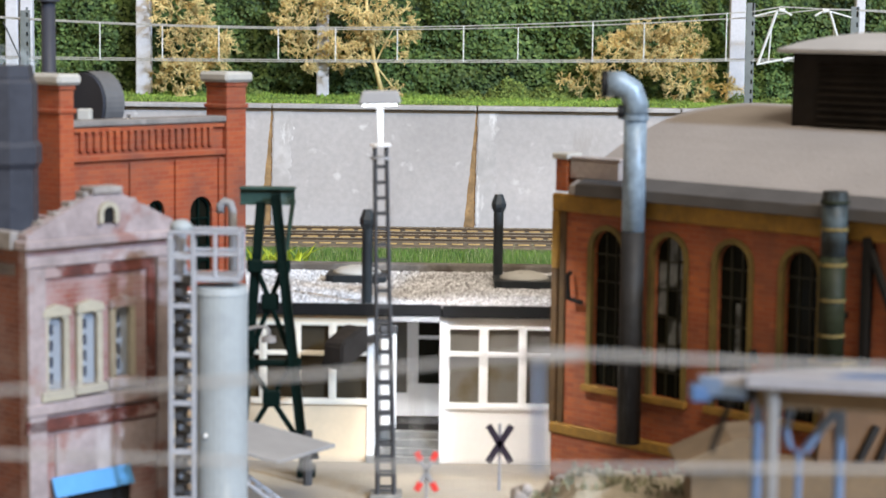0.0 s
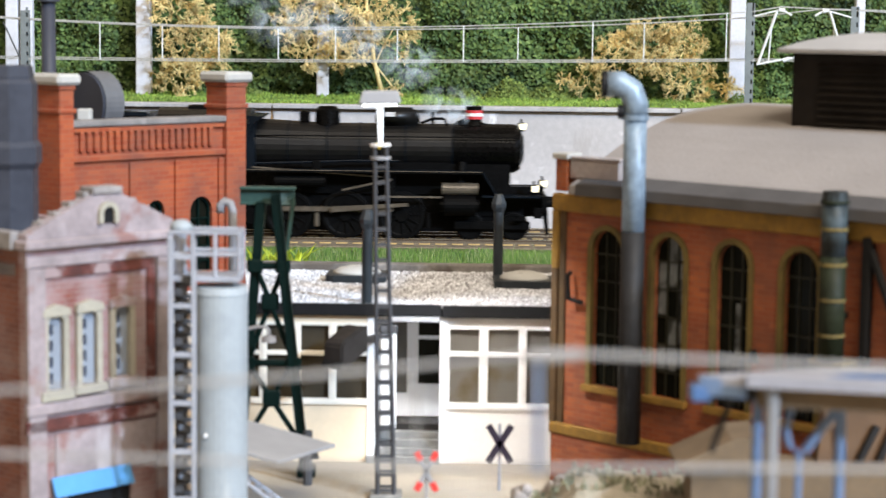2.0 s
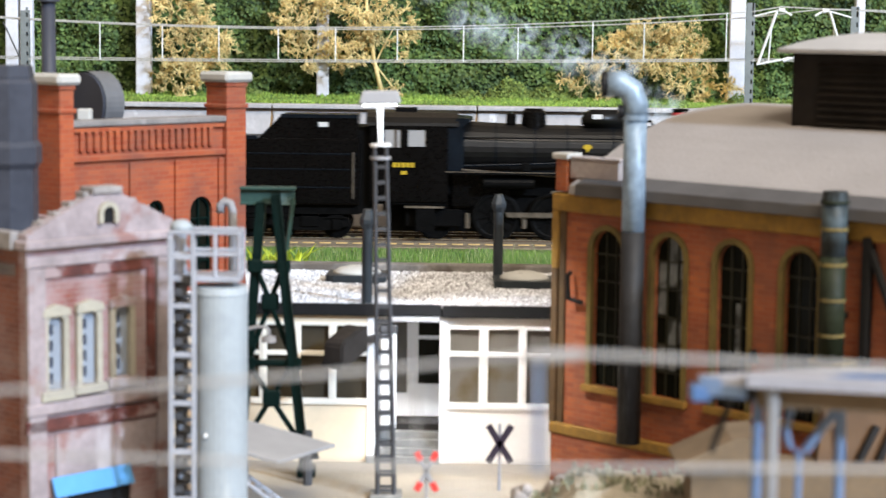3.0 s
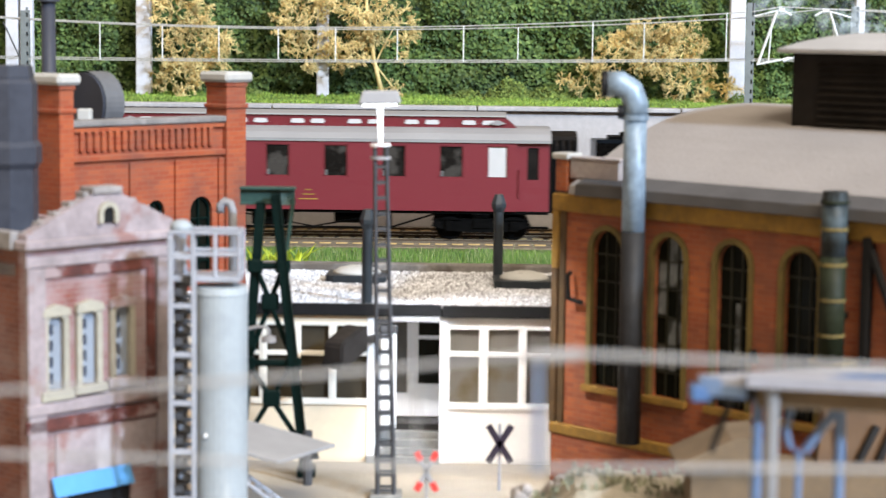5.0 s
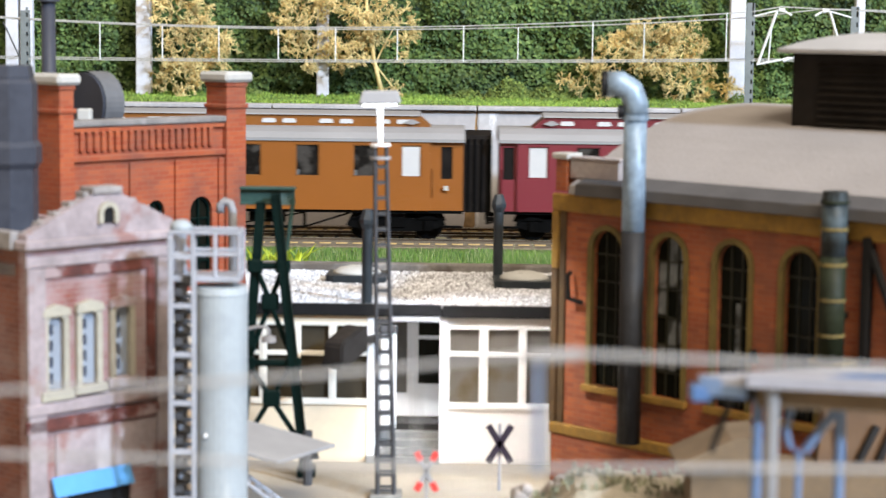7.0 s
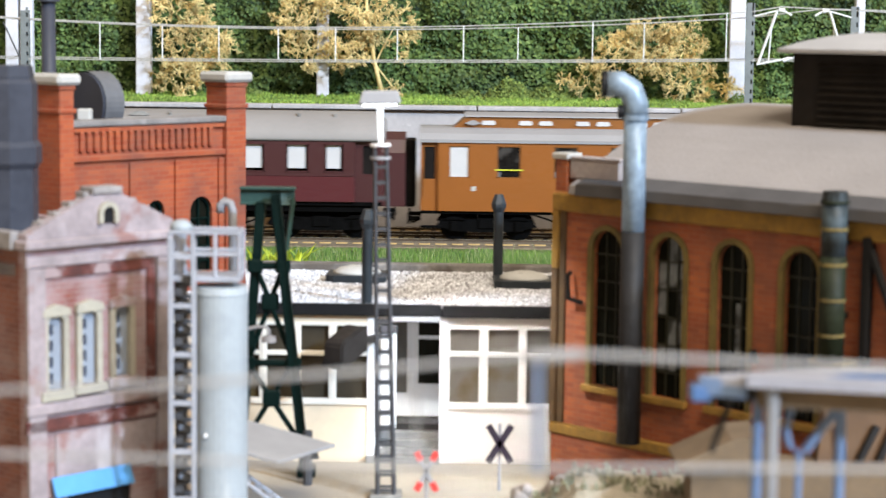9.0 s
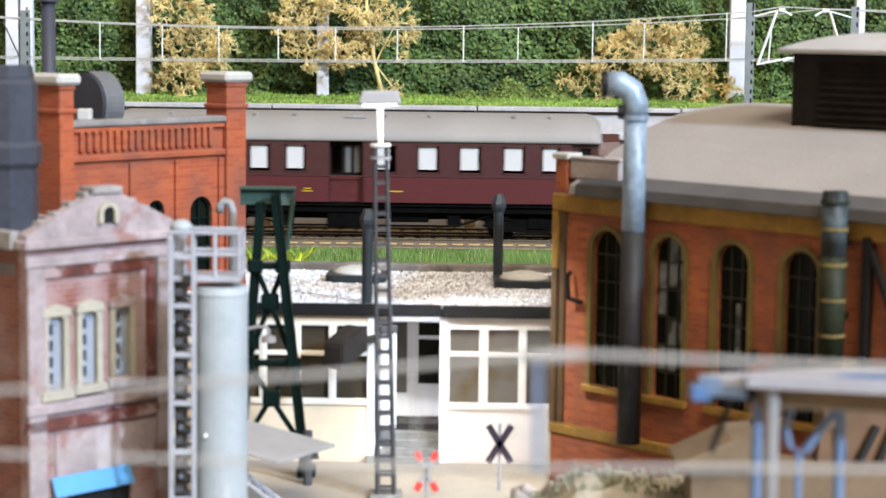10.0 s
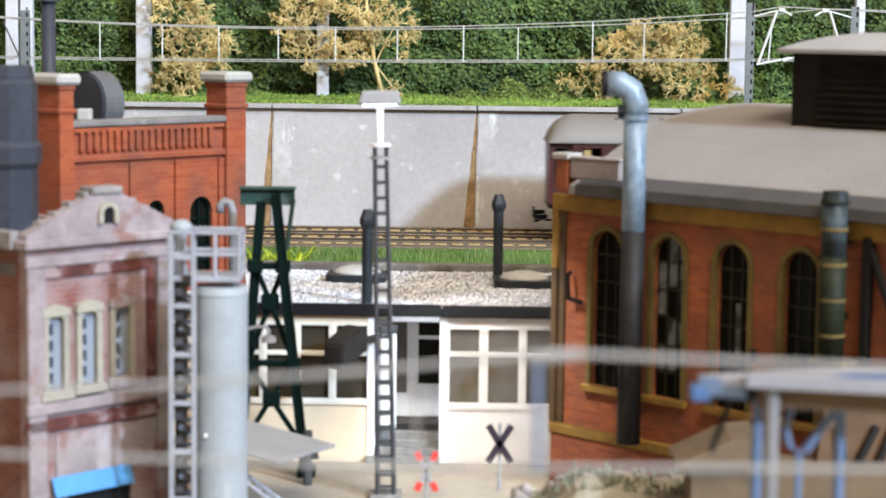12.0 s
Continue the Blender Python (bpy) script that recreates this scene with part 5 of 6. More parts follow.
# loco black with colour and gloss lifted for the sheen on top
LOCO_SHEEN = mat("black_boiler_sheen_paint", (0.0035, 0.0032, 0.003), 0.42, var=0.3, scale=90, bump=0.03, spec=0.32)
LOCO_BLUE = mat("blue_black_sheet", (0.004, 0.0065, 0.010), 0.38, var=0.25, bump=0.04, spec=0.10)
GEAR = mat("oily_black_gear", (0.0022, 0.0022, 0.0023), 0.5, 0.0, var=0.35, scale=250, bump=0.15, spec=0.06)
ROD = mat("worn_steel_rod", (0.115, 0.094, 0.07), 0.4, 0.3, var=0.3, bump=0.05)
WHEEL = mat("dark_wheel", (0.003, 0.003, 0.003), 0.45, 0.0, var=0.2, bump=0.05, spec=0.06)
LENS = mat("warm_lantern_lens", (0.95, 0.86, 0.62), 0.3, var=0.02, bump=0, emit=0.9)
BRASS = mat("brass_yellow", (0.45, 0.31, 0.02), 0.4, 0.2, var=0.1, bump=0.03)
BAND_RED = mat("chimney_red", (0.45, 0.03, 0.035), 0.5, var=0.1, bump=0.03)
COACH_RED = mat("crimson_coach_paint", (0.155, 0.018, 0.026), 0.42, var=0.04, scale=30, bump=0.0)
COACH_RED_DARK = mat("deep_crimson", (0.13, 0.010, 0.016), 0.45, var=0.1, bump=0.0)
COACH_TEAK = mat("teak_orange_paint", (0.235, 0.075, 0.009), 0.42, var=0.06, scale=40, bump=0.0)
COACH_TEAK_DARK = mat("brown_teak", (0.2, 0.07, 0.009), 0.45, var=0.1, bump=0.0)
COACH_PLUM = mat("maroon_coach_paint", (0.047, 0.0118, 0.0125), 0.42, var=0.035, scale=30, bump=0.0)
# coach maroon brightened in colour for the sheen on the lower side
COACH_SHEEN = mat("maroon_sheen_paint", (0.072, 0.0128, 0.0155), 0.38, var=0.035, scale=30, bump=0.0)
COACH_ROOF = mat("pale_grey_roof", (0.255, 0.25, 0.25), 0.6, var=0.08, scale=40, bump=0.06)
COACH_ROOF_WARM = mat("stone_grey_roof", (0.235, 0.222, 0.21), 0.6, var=0.08, scale=40, bump=0.06)
BLIND = mat("white_window_blind", (0.50, 0.50, 0.50), 0.4, var=0.03, bump=0.02)
COACH_GLASS = mat("dusky_coach_pane", (0.010, 0.009, 0.008), 0.25, 0, 0.3, 60, 300, 0.02, spec=0.12, stain=(0.055, 0.05, 0.045), stain_scale=120, stain_at=0.5)
LETTER = mat("dull_gold_lettering", (0.30, 0.18, 0.03), 0.5, var=0.2, bump=0)
COACH_DARK = mat("dark_interior", (0.012, 0.010, 0.009), 0.6, var=0.3, scale=150, bump=0.1, spec=0.06)
SEAT_GREY = mat("dim_grey_curtain", (0.11, 0.11, 0.11), 0.8, var=0.2, bump=0.1)
SEAT = mat("brown_seat", (0.05, 0.035, 0.025), 0.8, var=0.2, bump=0.1)
YELLOW_LINE = mat("yellow_stripe", (0.55, 0.55, 0.04), 0.5, var=0.05, bump=0)

RAIL_Z = 6.0
PX = 4.592   # length units of the train plan in one millimetre


def travel(t):
    """How far the front buffers have come along x, in millimetres."""
    ts = np.array((0, 1, 1.5, 2, 2.5, 5.5, 6.5, 9, 10, 11, 11.5, 12.0))
    xs = np.array((-106.5, -30.7, 7.8, 47.7, 88.2, 331.4, 413.1, 620.6, 704.3, 788.8, 832.2, 877.5))
    vs = np.gradient(xs, ts)
    i = int(min(max(np.searchsorted(ts, t) - 1, 0), len(ts) - 2))
    h = ts[i + 1] - ts[i]
    u = (t - ts[i]) / h
    return float((2 * u**3 - 3 * u**2 + 1) * xs[i] + (u**3 - 2 * u**2 + u) * h * vs[i] + (3 * u**2 - 2 * u**3) * xs[i + 1] + (u**3 - u**2) * h * vs[i + 1])


cars, axles, rods, puffs = [], [], [], []


def car(name, label, category, front, back):
    ob = thing(name, label, category, -(front + back) / 2 / PX, 786.2, RAIL_Z, group="train")
    cars.append((ob, -(front + back) / 2 / PX))
    mid = (front + back) / 2
    return ob, lambda off: (mid - off) / PX


def wheel_mesh(r, side):
    """One turned wheel: tread, flange, dished face and hub."""
    bm = bmesh.new()
    prof = [(7.0, 0.6), (7.0, r + 0.5), (7.5, r + 0.5), (7.6, r), (9.3, r), (9.4, r * 0.86), (9.0, r * 0.8), (8.9, r * 0.34), (9.7, r * 0.28), (9.7, 0.02)]
    n, rings = 26, []
    for y, rad in prof:
        rings.append([bm.verts.new((rad * math.cos(6.28318 * k / n), side * y, rad * math.sin(6.28318 * k / n))) for k in range(n)])
    for r0, r1 in zip(rings, rings[1:]):
        for k in range(n):
            bm.faces.new((r0[k], r0[(k + 1) % n], r1[(k + 1) % n], r1[k]))
    bm.faces.new(rings[-1])
    bmesh.ops.recalc_face_normals(bm, faces=bm.faces)
    return bm


def wheelset(parent, x, r, spokes=0):
    w = part("wheelset", rod(bmesh.new(), (0, -7, 0), (0, 7, 0), 1.0, n=8), WHEEL, parent)
    for s in (-1, 1):
        part("wheel", wheel_mesh(r, s), WHEEL, w)
        for k in range(spokes):
            a = 6.2832 * k / spokes
            part("spoke", rod(bmesh.new(), (r * 0.25 * math.cos(a), s * 9.25, r * 0.25 * math.sin(a)), (r * 0.84 * math.cos(a), s * 9.25, r * 0.84 * math.sin(a)), 0.35, 0.3, 4), GEAR, w)
        if spokes:
            part("crank_pin", rod(bmesh.new(), (0, s * 9.2, 5.0), (0, s * 12.2, 5.0), 0.8, 0.8, 8), ROD, w)
    w.location = (x * MM, 0, r * MM)
    axles.append((w, x, r))
    return w


def bogie(parent, x, base=25.0, r=5.3):
    for s in (-1, 1):
        wheelset(parent, x + s * base / 2, r)
    for s in (-1, 1):
        y0, y1 = sorted((s * 10.6, s * 12.6))
        f = prism(bmesh.new(), [(x - base * 0.78, 5.4), (x - base * 0.72, 8.4), (x + base * 0.72, 8.4), (x + base * 0.78, 5.4), (x + base * 0.5, 3.6), (x + base * 0.2, 3.2), (x - base * 0.2, 3.2), (x - base * 0.5, 3.6)], "y", y0, y1)
        fr = part("bogie_frame", f, GEAR, parent, "black bogie frame")
    for s in (-1, 1):
        part("axle_box", bx(x + s * base / 2 - 1.7, x + s * base / 2 + 1.7, -13.6, -12.4, 3.4, 7.6, 0.3), GEAR, fr)
        part("leaf_spring", prism(bmesh.new(), [(x + s * base / 2 - 4.4, 8.0), (x + s * base / 2 + 4.4, 8.0), (x + s * base / 2 + 2, 9.3), (x + s * base / 2 - 2, 9.3)], "y", -13.4, -12.5), GEAR, fr)
    part("bolster", bx(x - 3.4, x + 3.4, -13.3, 13.3, 4.6, 8.8, 0.3), GEAR, fr)


def window_side(bm, x0, x1, z0, z1, y0, y1, holes):
    x = x0
    for a, b, s, h in sorted(holes):
        box(bm, x, a, y0, y1, z0, z1)
        box(bm, a, b, y0, y1, z0, s)
        box(bm, a, b, y0, y1, h, z1)
        x = b
    box(bm, x, x1, y0, y1, z0, z1)
    bmesh.ops.remove_doubles(bm, verts=bm.verts, dist=0.001)
    return bm


def buffers(parent, x, s, z=8.2):
    for y in (-10, 10):
        part("buffer", rod(rod(bmesh.new(), (x, y, z), (x + s * 4.2, y, z), 0.9, n=8), (x + s * 4.2, y, z), (x + s * 5.0, y, z), 2.3, 2.2, 14), GEAR, parent, "round black buffer")
    part("coupling", tube(bmesh.new(), [(x, 0, z - 1), (x + s * 3.2, 0, z - 2.6), (x + s * 4.6, 0, z - 0.6)], 0.5, 6), GEAR, parent)


def clerestory_coach(shade, dark, label, front):
    """A bogie coach with a raised roof lantern."""
    c, at = car("passenger_coach", label, "railway coach", front, front + 839)
    L = 839 / PX / 2
    zb, zt = 11.7, 38.2
    cents = [(82, 40), (174, 43), (276, 43), (379, 43), (482, 43), (582, 43), (683, 43), (771, 36)]
    cents[0] = (92, 36)
    holes, spec = [], []
    for off, w in cents:
        x = at(front + off)
        holes.append((x - w / 2 / PX, x + w / 2 / PX, 24.6, 37.0))
        spec.append(x)
    main0, main1 = at(front + 808), at(front + 58)
    for side in (-1, 1):
        y0, y1 = sorted((side * 16.6, side * 15.6))
        part("body_side", window_side(bmesh.new(), main0, main1, zb, zt, y0, y1, holes), shade, c, "painted body side")
        for v0, v1 in ((-L, main0), (main1, L)):
            m = (v0 + v1) / 2
            ves = bmesh.new()
            ya, yb = sorted((side * 15.2, side * 14.2))
            window_side(ves, v0, v1, zb - 0.4, zt, ya, yb, [(m - 2.2, m + 2.2, 24.0, 36.4)])
            v = part("vestibule_door", ves, shade, c)
            part("door_pane", bx(m - 2.3, m + 2.3, min(side * 14.6, side * 14.8), max(side * 14.6, side * 14.8), 23.8, 36.6), COACH_DARK, v)
            part("hand_rail", rod(bmesh.new(), (v0 + 0.9, side * 15.7, 17), (v0 + 0.9, side * 15.7, 28), 0.22, n=6), dark, v)
    for i, (a, b, s, h) in enumerate(holes):
        white = i in (0, 7)
        w = part("window", bx(a - 0.2, b + 0.2, -16.0, -15.8, s - 0.2, h + 0.2), BLIND if white else COACH_GLASS, c, "white blinded window" if white else "dark window pane")
        fr = bmesh.new()
        for u0, u1, z0, z1 in ((a, a + 0.45, s, h), (b - 0.45, b, s, h), (a, b, s, s + 0.4), (a, b, h - 0.4, h)):
            box(fr, u0, u1, -16.4, -15.9, z0, z1)
        part("window_frame", fr, dark, w)
        if not white:
            part("folded_curtain", bx(a + 0.5, a + 1.6, -16.15, -15.95, s + 0.4, s + 2.6, 0.1), SEAT_GREY, w, "pale folded curtain")
        if i == 6:
            part("stripe", bx(a - 0.8, b + 0.8, -16.8, -16.55, s + 3.0, s + 3.5), YELLOW_LINE, w, "thin yellow stripe")
        part("window", bx(a - 0.2, b + 0.2, 15.8, 16.0, s - 0.2, h + 0.2), DARK_GLASS, c)
    part("partition", bx(main0 + 1, main1 - 1, -0.4, 0.4, zb, zt), COACH_DARK, c)
    part("floor", bx(-L, L, -15.4, 15.4, zb - 1.2, zb, 0.1), GEAR, c, "black floor frame")
    part("end_wall", bx(-L, -L + 1, -14, 14, zb, 40), dark, c)
    part("end_wall", bx(L - 1, L, -14, 14, zb, 40), dark, c)
    roof = bmesh.new()
    prism(roof, [(-17.2, 38.2), (-17.2, 39.4), (-15.5, 41.6), (-12, 43.2), (-9, 43.8), (9, 43.8), (12, 43.2), (15.5, 41.6), (17.2, 39.4), (17.2, 38.2)], "x", -L - 0.6, L + 0.6)
    part("roof", roof, COACH_ROOF, c, "pale grey lower roof")
    cl = bmesh.new()
    prism(cl, [(-L + 12.5, 43.6), (L - 12.5, 43.6), (L - 17.5, 48.0), (-L + 17.5, 48.0)], "y", -9.4, 9.4)
    lant = part("roof_lantern", cl, dark, c, "dark painted roof lantern")
    tp = bmesh.new()
    prism(tp, [(-10.2, 47.9), (-9.8, 48.4), (-6, 49.2), (0, 49.6), (6, 49.2), (9.8, 48.4), (10.2, 47.9)], "x", -L + 16.8, L - 16.8)
    part("lantern_roof", tp, COACH_ROOF, c)
    for k in range(7):
        for d in (-18, 18):
            off = 125 + k * 102 + d
            x = at(front + off)
            if abs(x) < L - 19:
                part("lantern_light", prism(bmesh.new(), [(x - 2.8, 45.2), (x - 2.2, 46.5), (x + 2.2, 46.5), (x + 2.8, 45.2), (x + 2.2, 44.8), (x - 2.2, 44.8)], "y", -9.8, -9.4), BLIND, lant, "white lantern light")
    for x in (-L + 20, L - 20):
        part("roof_ventilator", prism(bmesh.new(), [(x - 3.2, 45.4), (x - 1.4, 46.2), (x, 46.8), (x + 1.4, 46.2), (x + 3.2, 45.4), (x, 44.6)], "y", -10.6, -9.4), COACH_ROOF, lant, "pale ventilator cowl")
    bel = bmesh.new()
    prism(bel, [(-9, zb - 1), (-9, 37), (-7, 40.6), (0, 42.4), (7, 40.6), (9, 37), (9, zb - 1)], "x", L - 0.2, L + 11.2)
    part("gangway", bel, COACH_DARK, c, "black gangway bellows")
    for k in range(4):
        part("bellows_fold", bx(L + 1.5 + k * 2.6, L + 2.6 + k * 2.6, -9.6, 9.6, zb - 1.2, 39.4, 0.2), GEAR, c)
    for xb in (-65.5, 65.5):
        bogie(c, xb)
    for x in (-30, 30):
        part("queen_post", bx(x - 0.6, x + 0.6, -12.6, -11.6, 4.4, zb - 1), GEAR, c)
    part("truss_rod", tube(bmesh.new(), [(-48, -12.1, 10.4), (-30, -12.1, 4.6), (30, -12.1, 4.6), (48, -12.1, 10.4)], 0.42, 6), GEAR, c)
    part("truss_rod", tube(bmesh.new(), [(-30, -12.1, 10.2), (0, -12.1, 4.8), (30, -12.1, 10.2)], 0.35, 6), GEAR, c)
    part("battery_box", bx(-24, -10, -11, 11, 5.0, 10.6, 0.3), GEAR, c)
    part("air_tank", rod(bmesh.new(), (8, -6, 8), (22, -6, 8), 2.3, n=14), GEAR, c)
    buffers(c, -L, -1)
    part("step_board", bx(-L, -L + 8, -15.6, -13.6, 5.0, 5.8, 0.1), GEAR, c)
    part("step_board", bx(L - 8, L, -15.6, -13.6, 5.0, 5.8, 0.1), GEAR, c)
    # small unreadable lettering as bars
    for x0, x1, z in ((-2.4, 2.4, 17.4), (-1.2, 1.2, 19.2), (-3.6, 3.6, 15.6)):
        xc = at(front + 427)
        part("lettering_bar", bx(xc + x0, xc + x1, -16.72, -16.58, z, z + 0.45), LETTER, c, "small yellow lettering bar")
    if shade is COACH_TEAK:
        for off in (30, 745):
            part("notice_plate", bx(at(front + off) - 0.9, at(front + off) + 0.9, -16.75, -16.55, 19.6, 21.4), TW_CAP, c, "small pale notice plate")


def plum_coach(front):
    c, at = car("passenger_coach", "maroon bogie coach with arched stone-grey roof and recessed middle doors", "railway coach", front, front + 883)
    L = 883 / PX / 2
    zb, zt = 14.6, 38.4
    offs = [(84.6, 36), (150, 42), (228, 42), (302, 42), (378, 42), (537, 40), (601, 40), (678, 42), (748, 42), (807, 38)]
    holes = [(at(front + o) - w / 2 / PX, at(front + o) + w / 2 / PX, 26.0, 37.0) for o, w in offs]
    r0, r1 = at(front + 480), at(front + 416)
    e0, e1 = at(front + 842), at(front + 48)
    for side in (-1, 1):
        y0, y1 = sorted((side * 16.4, side * 15.6))
        for a, b in ((e0, r0), (r1, e1)):
            part("body_side", window_side(bmesh.new(), a, b, zb, zt, y0, y1, [h for h in holes if a < h[0] < b]), COACH_PLUM, c)
        ya, yb = sorted((side * 13.4, side * 12.6))
        m = (r0 + r1) / 2
        d = part("recessed_door", window_side(bmesh.new(), r0, r1, zb, zt, ya, yb, [(m - 5.8, m - 1.6, 25.5, 36.6), (m - 0.4, m + 2.0, 25.5, 36.6), (m + 3.0, m + 5.4, 25.5, 36.6)]), COACH_DARK if side < 0 else COACH_PLUM, c, "recessed dark maroon double door")
        part("door_leaf", bx(r0 + 0.6, r1 - 0.6, *sorted((side * 13.5, side * 13.9)), zb, 24.4, 0.1), COACH_SHEEN, d, "maroon lower door leaf")
        for u0, u1 in ((m - 0.3, m + 1.8), (m + 3.2, m + 5.2)):
            part("door_blind", bx(u0, u1, *sorted((side * 12.9, side * 12.7)), 26, 36.4), SEAT_GREY, d, "dim pale door pane")
        for x in (r0, r1):
            part("door_jamb", bx(x - 0.5, x + 0.5, min(side * 16.3, side * 13), max(side * 16.3, side * 13), zb, zt), COACH_PLUM, d)
        for a, b in ((-L, e0), (e1, L)):
            m = (a + b) / 2
            part("end_door", window_side(bmesh.new(), a, b, zb - 0.4, zt, *sorted((side * 14.6, side * 13.8)), [(m - 2.2, m + 2.2, 25.4, 36.4)]), COACH_PLUM, c)
            part("end_pane", bx(m - 2.4, m + 2.4, *sorted((side * 13.6, side * 13.3)), 25.2, 36.6), COACH_DARK, c, "dark end door pane")
        for a, b in ((e0, r0), (r1, e1)):
            part("lower_panel", bx(a + 0.1, b - 0.1, *sorted((side * 16.3, side * 16.55)), zb + 0.1, 24.5, 0.1), COACH_SHEEN, c, "maroon lower panel, brightened for its sheen")
        part("waist_rail", bx(e0, e1, min(side * 16.4, side * 16.7), max(side * 16.4, side * 16.7), 24.6, 25.1), COACH_PLUM, c)
    for i, (a, b, s, h) in enumerate(holes):
        fr = bmesh.new()
        for u0, u1, z0, z1 in ((a, a + 0.5, s, h), (b - 0.5, b, s, h), (a, b, s, s + 0.5), (a, b, h - 0.4, h)):
            box(fr, u0, u1, -16.55, -15.5, z0, z1)
        w = part("window_frame", fr, COACH_PLUM, c, "maroon window frame")
        part("blind", bx(a + 0.9, b - (4.6 if i == 9 else 3.2 if i in (4, 8) else 1.5), -15.3, -15.1, s + 1.5, h), SLEEPER if i in (8, 9) else BLIND, w, "drawn pale blind")
        part("seat_back", bx(a + 1, a + 5, -13.5, -4, s - 4, s + 1.1, 0.4), SEAT, c)
    part("floor", bx(-L, L, -15.4, 15.4, zb - 1.5, zb, 0.1), GEAR, c)
    part("corridor_wall", bx(-L + 12, L - 12, 2, 2.6, zb, zt), SEAT, c)
    part("end_wall", bx(-L, -L + 0.8, -13.8, 13.8, zb, zt + 2), COACH_PLUM, c)
    part("end_wall", bx(L - 0.8, L, -13.8, 13.8, zb, zt + 2), COACH_PLUM, c)
    roof = bmesh.new()
    half = [(-16.9, 38.2), (-17.0, 39.2), (-15.6, 42.6), (-12.5, 45.6), (-8, 47.8), (0, 49.2)]
    full = half + [(-y, z) for y, z in half[-2::-1]]
    rings = []
    for x, k in ((-L - 1.0, 0.08), (-L + 0.2, 0.42), (-L + 2.2, 0.7), (-L + 5.5, 0.9), (-L + 9.5, 1.0), (L - 4, 1.0), (L - 1.5, 0.93), (L + 1.0, 0.75)):
        rings.append([roof.verts.new((x, y * (0.93 + 0.07 * k), 38.2 + (z - 38.2) * k)) for y, z in full])
    for q0, q1 in zip(rings, rings[1:]):
        for k in range(len(full)):
            j = (k + 1) % len(full)
            roof.faces.new((q0[k], q0[j], q1[j], q1[k]))
    roof.faces.new(rings[0])
    roof.faces.new(rings[-1][::-1])
    bmesh.ops.recalc_face_normals(roof, faces=roof.faces)
    part("roof", roof, COACH_ROOF_WARM, c, "arched stone-grey roof with rounded ends", True)
    for off in (85, 150, 300, 380, 540, 610, 680, 760):
        x = at(front + off)
        part("roof_ventilator", rod(bmesh.new(), (x, -8.6, 46.8), (x, -9.2, 48.6), 0.8, 0.7, 8), GREY_STONE, c)
    part("roof_hatch", prism(bmesh.new(), [(at(front + 455), 47.0), (at(front + 440), 48.6), (at(front + 425), 48.6), (at(front + 415), 47.0)], "y", -10.4, -7), GREY_STONE, c)
    bel = bmesh.new()
    prism(bel, [(-10, zb - 2), (-10, 33.5), (-7.6, 38.6), (0, 41.4), (7.6, 38.6), (10, 33.5), (10, zb - 2)], "x", L - 0.2, L + 9)
    part("gangway", bel, COACH_PLUM, c, "dark maroon rounded gangway end")
    part("gangway_face", bx(L + 9, L + 13, -9, 9, zb - 2, 38.5, 0.5), COACH_DARK, c, "black gangway bellows")
    for k in range(4):
        part("bellows_fold", bx(L + 9.3 + k * 0.9, L + 9.7 + k * 0.9, -9.5, 9.5, zb - 2.2, 38.8, 0.1), GEAR, c)
    bogie(c, at(front + 108), 27)
    bogie(c, at(front + 730), 27)
    part("battery_box", bx(at(front + 482), at(front + 408), -13.4, 13.4, 4.6, 12.6, 0.3), GEAR, c, "black battery box")
    part("equipment_box", bx(at(front + 370), at(front + 300), -11, 11, 6.6, 12.6, 0.3), GEAR, c)
    part("frame_beam", bx(-L + 2, L - 2, -14.2, -13, 10.6, 13.4, 0.1), GEAR, c)
    part("underframe", bx(-L + 4, L - 4, -8, 8, 7.6, 13.0, 0.3), GEAR, c, "black underframe")
    for off, w in ((255, 26), (560, 34), (640, 20)):
        part("underfloor_box", bx(at(front + off) - w / 2 / PX, at(front + off) + w / 2 / PX, -12.4, -6, 5.2, 10.8, 0.3), GEAR, c)
    part("truss_rod", tube(bmesh.new(), [(at(front + 640), -12.5, 10.4), (at(front + 560), -12.5, 5.4), (at(front + 250), -12.5, 5.4), (at(front + 180), -12.5, 10.4)], 0.45, 6), GEAR, c)
    buffers(c, -L, -1, 9.4)
    buffers(c, L, 1, 9.4)
    for x in (-L - 1.4, -L + 3.5):
        part("foot_step", bx(x, x + 3.2, -15.4, -12.6, 4.0, 4.6, 0.1), GEAR, c)
        part("foot_step", bx(x, x + 3.2, -15.4, -13.4, 8.2, 8.8, 0.1), GEAR, c)
    part("tail_hand_rail", rod(bmesh.new(), (-L + 0.4, -15.2, 15), (-L + 0.4, -15.2, 32), 0.3, n=6), COACH_RED_DARK, c)
    for off, z, w in ((516, 19.6, 1.2), (516, 18.6, 1.9), (360, 18.8, 2.8)):
        x = at(front + off)
        part("lettering_bar", bx(x - w, x + w, -16.56, -16.36, z, z + 0.55), BRASS, c, "small yellow lettering bar")


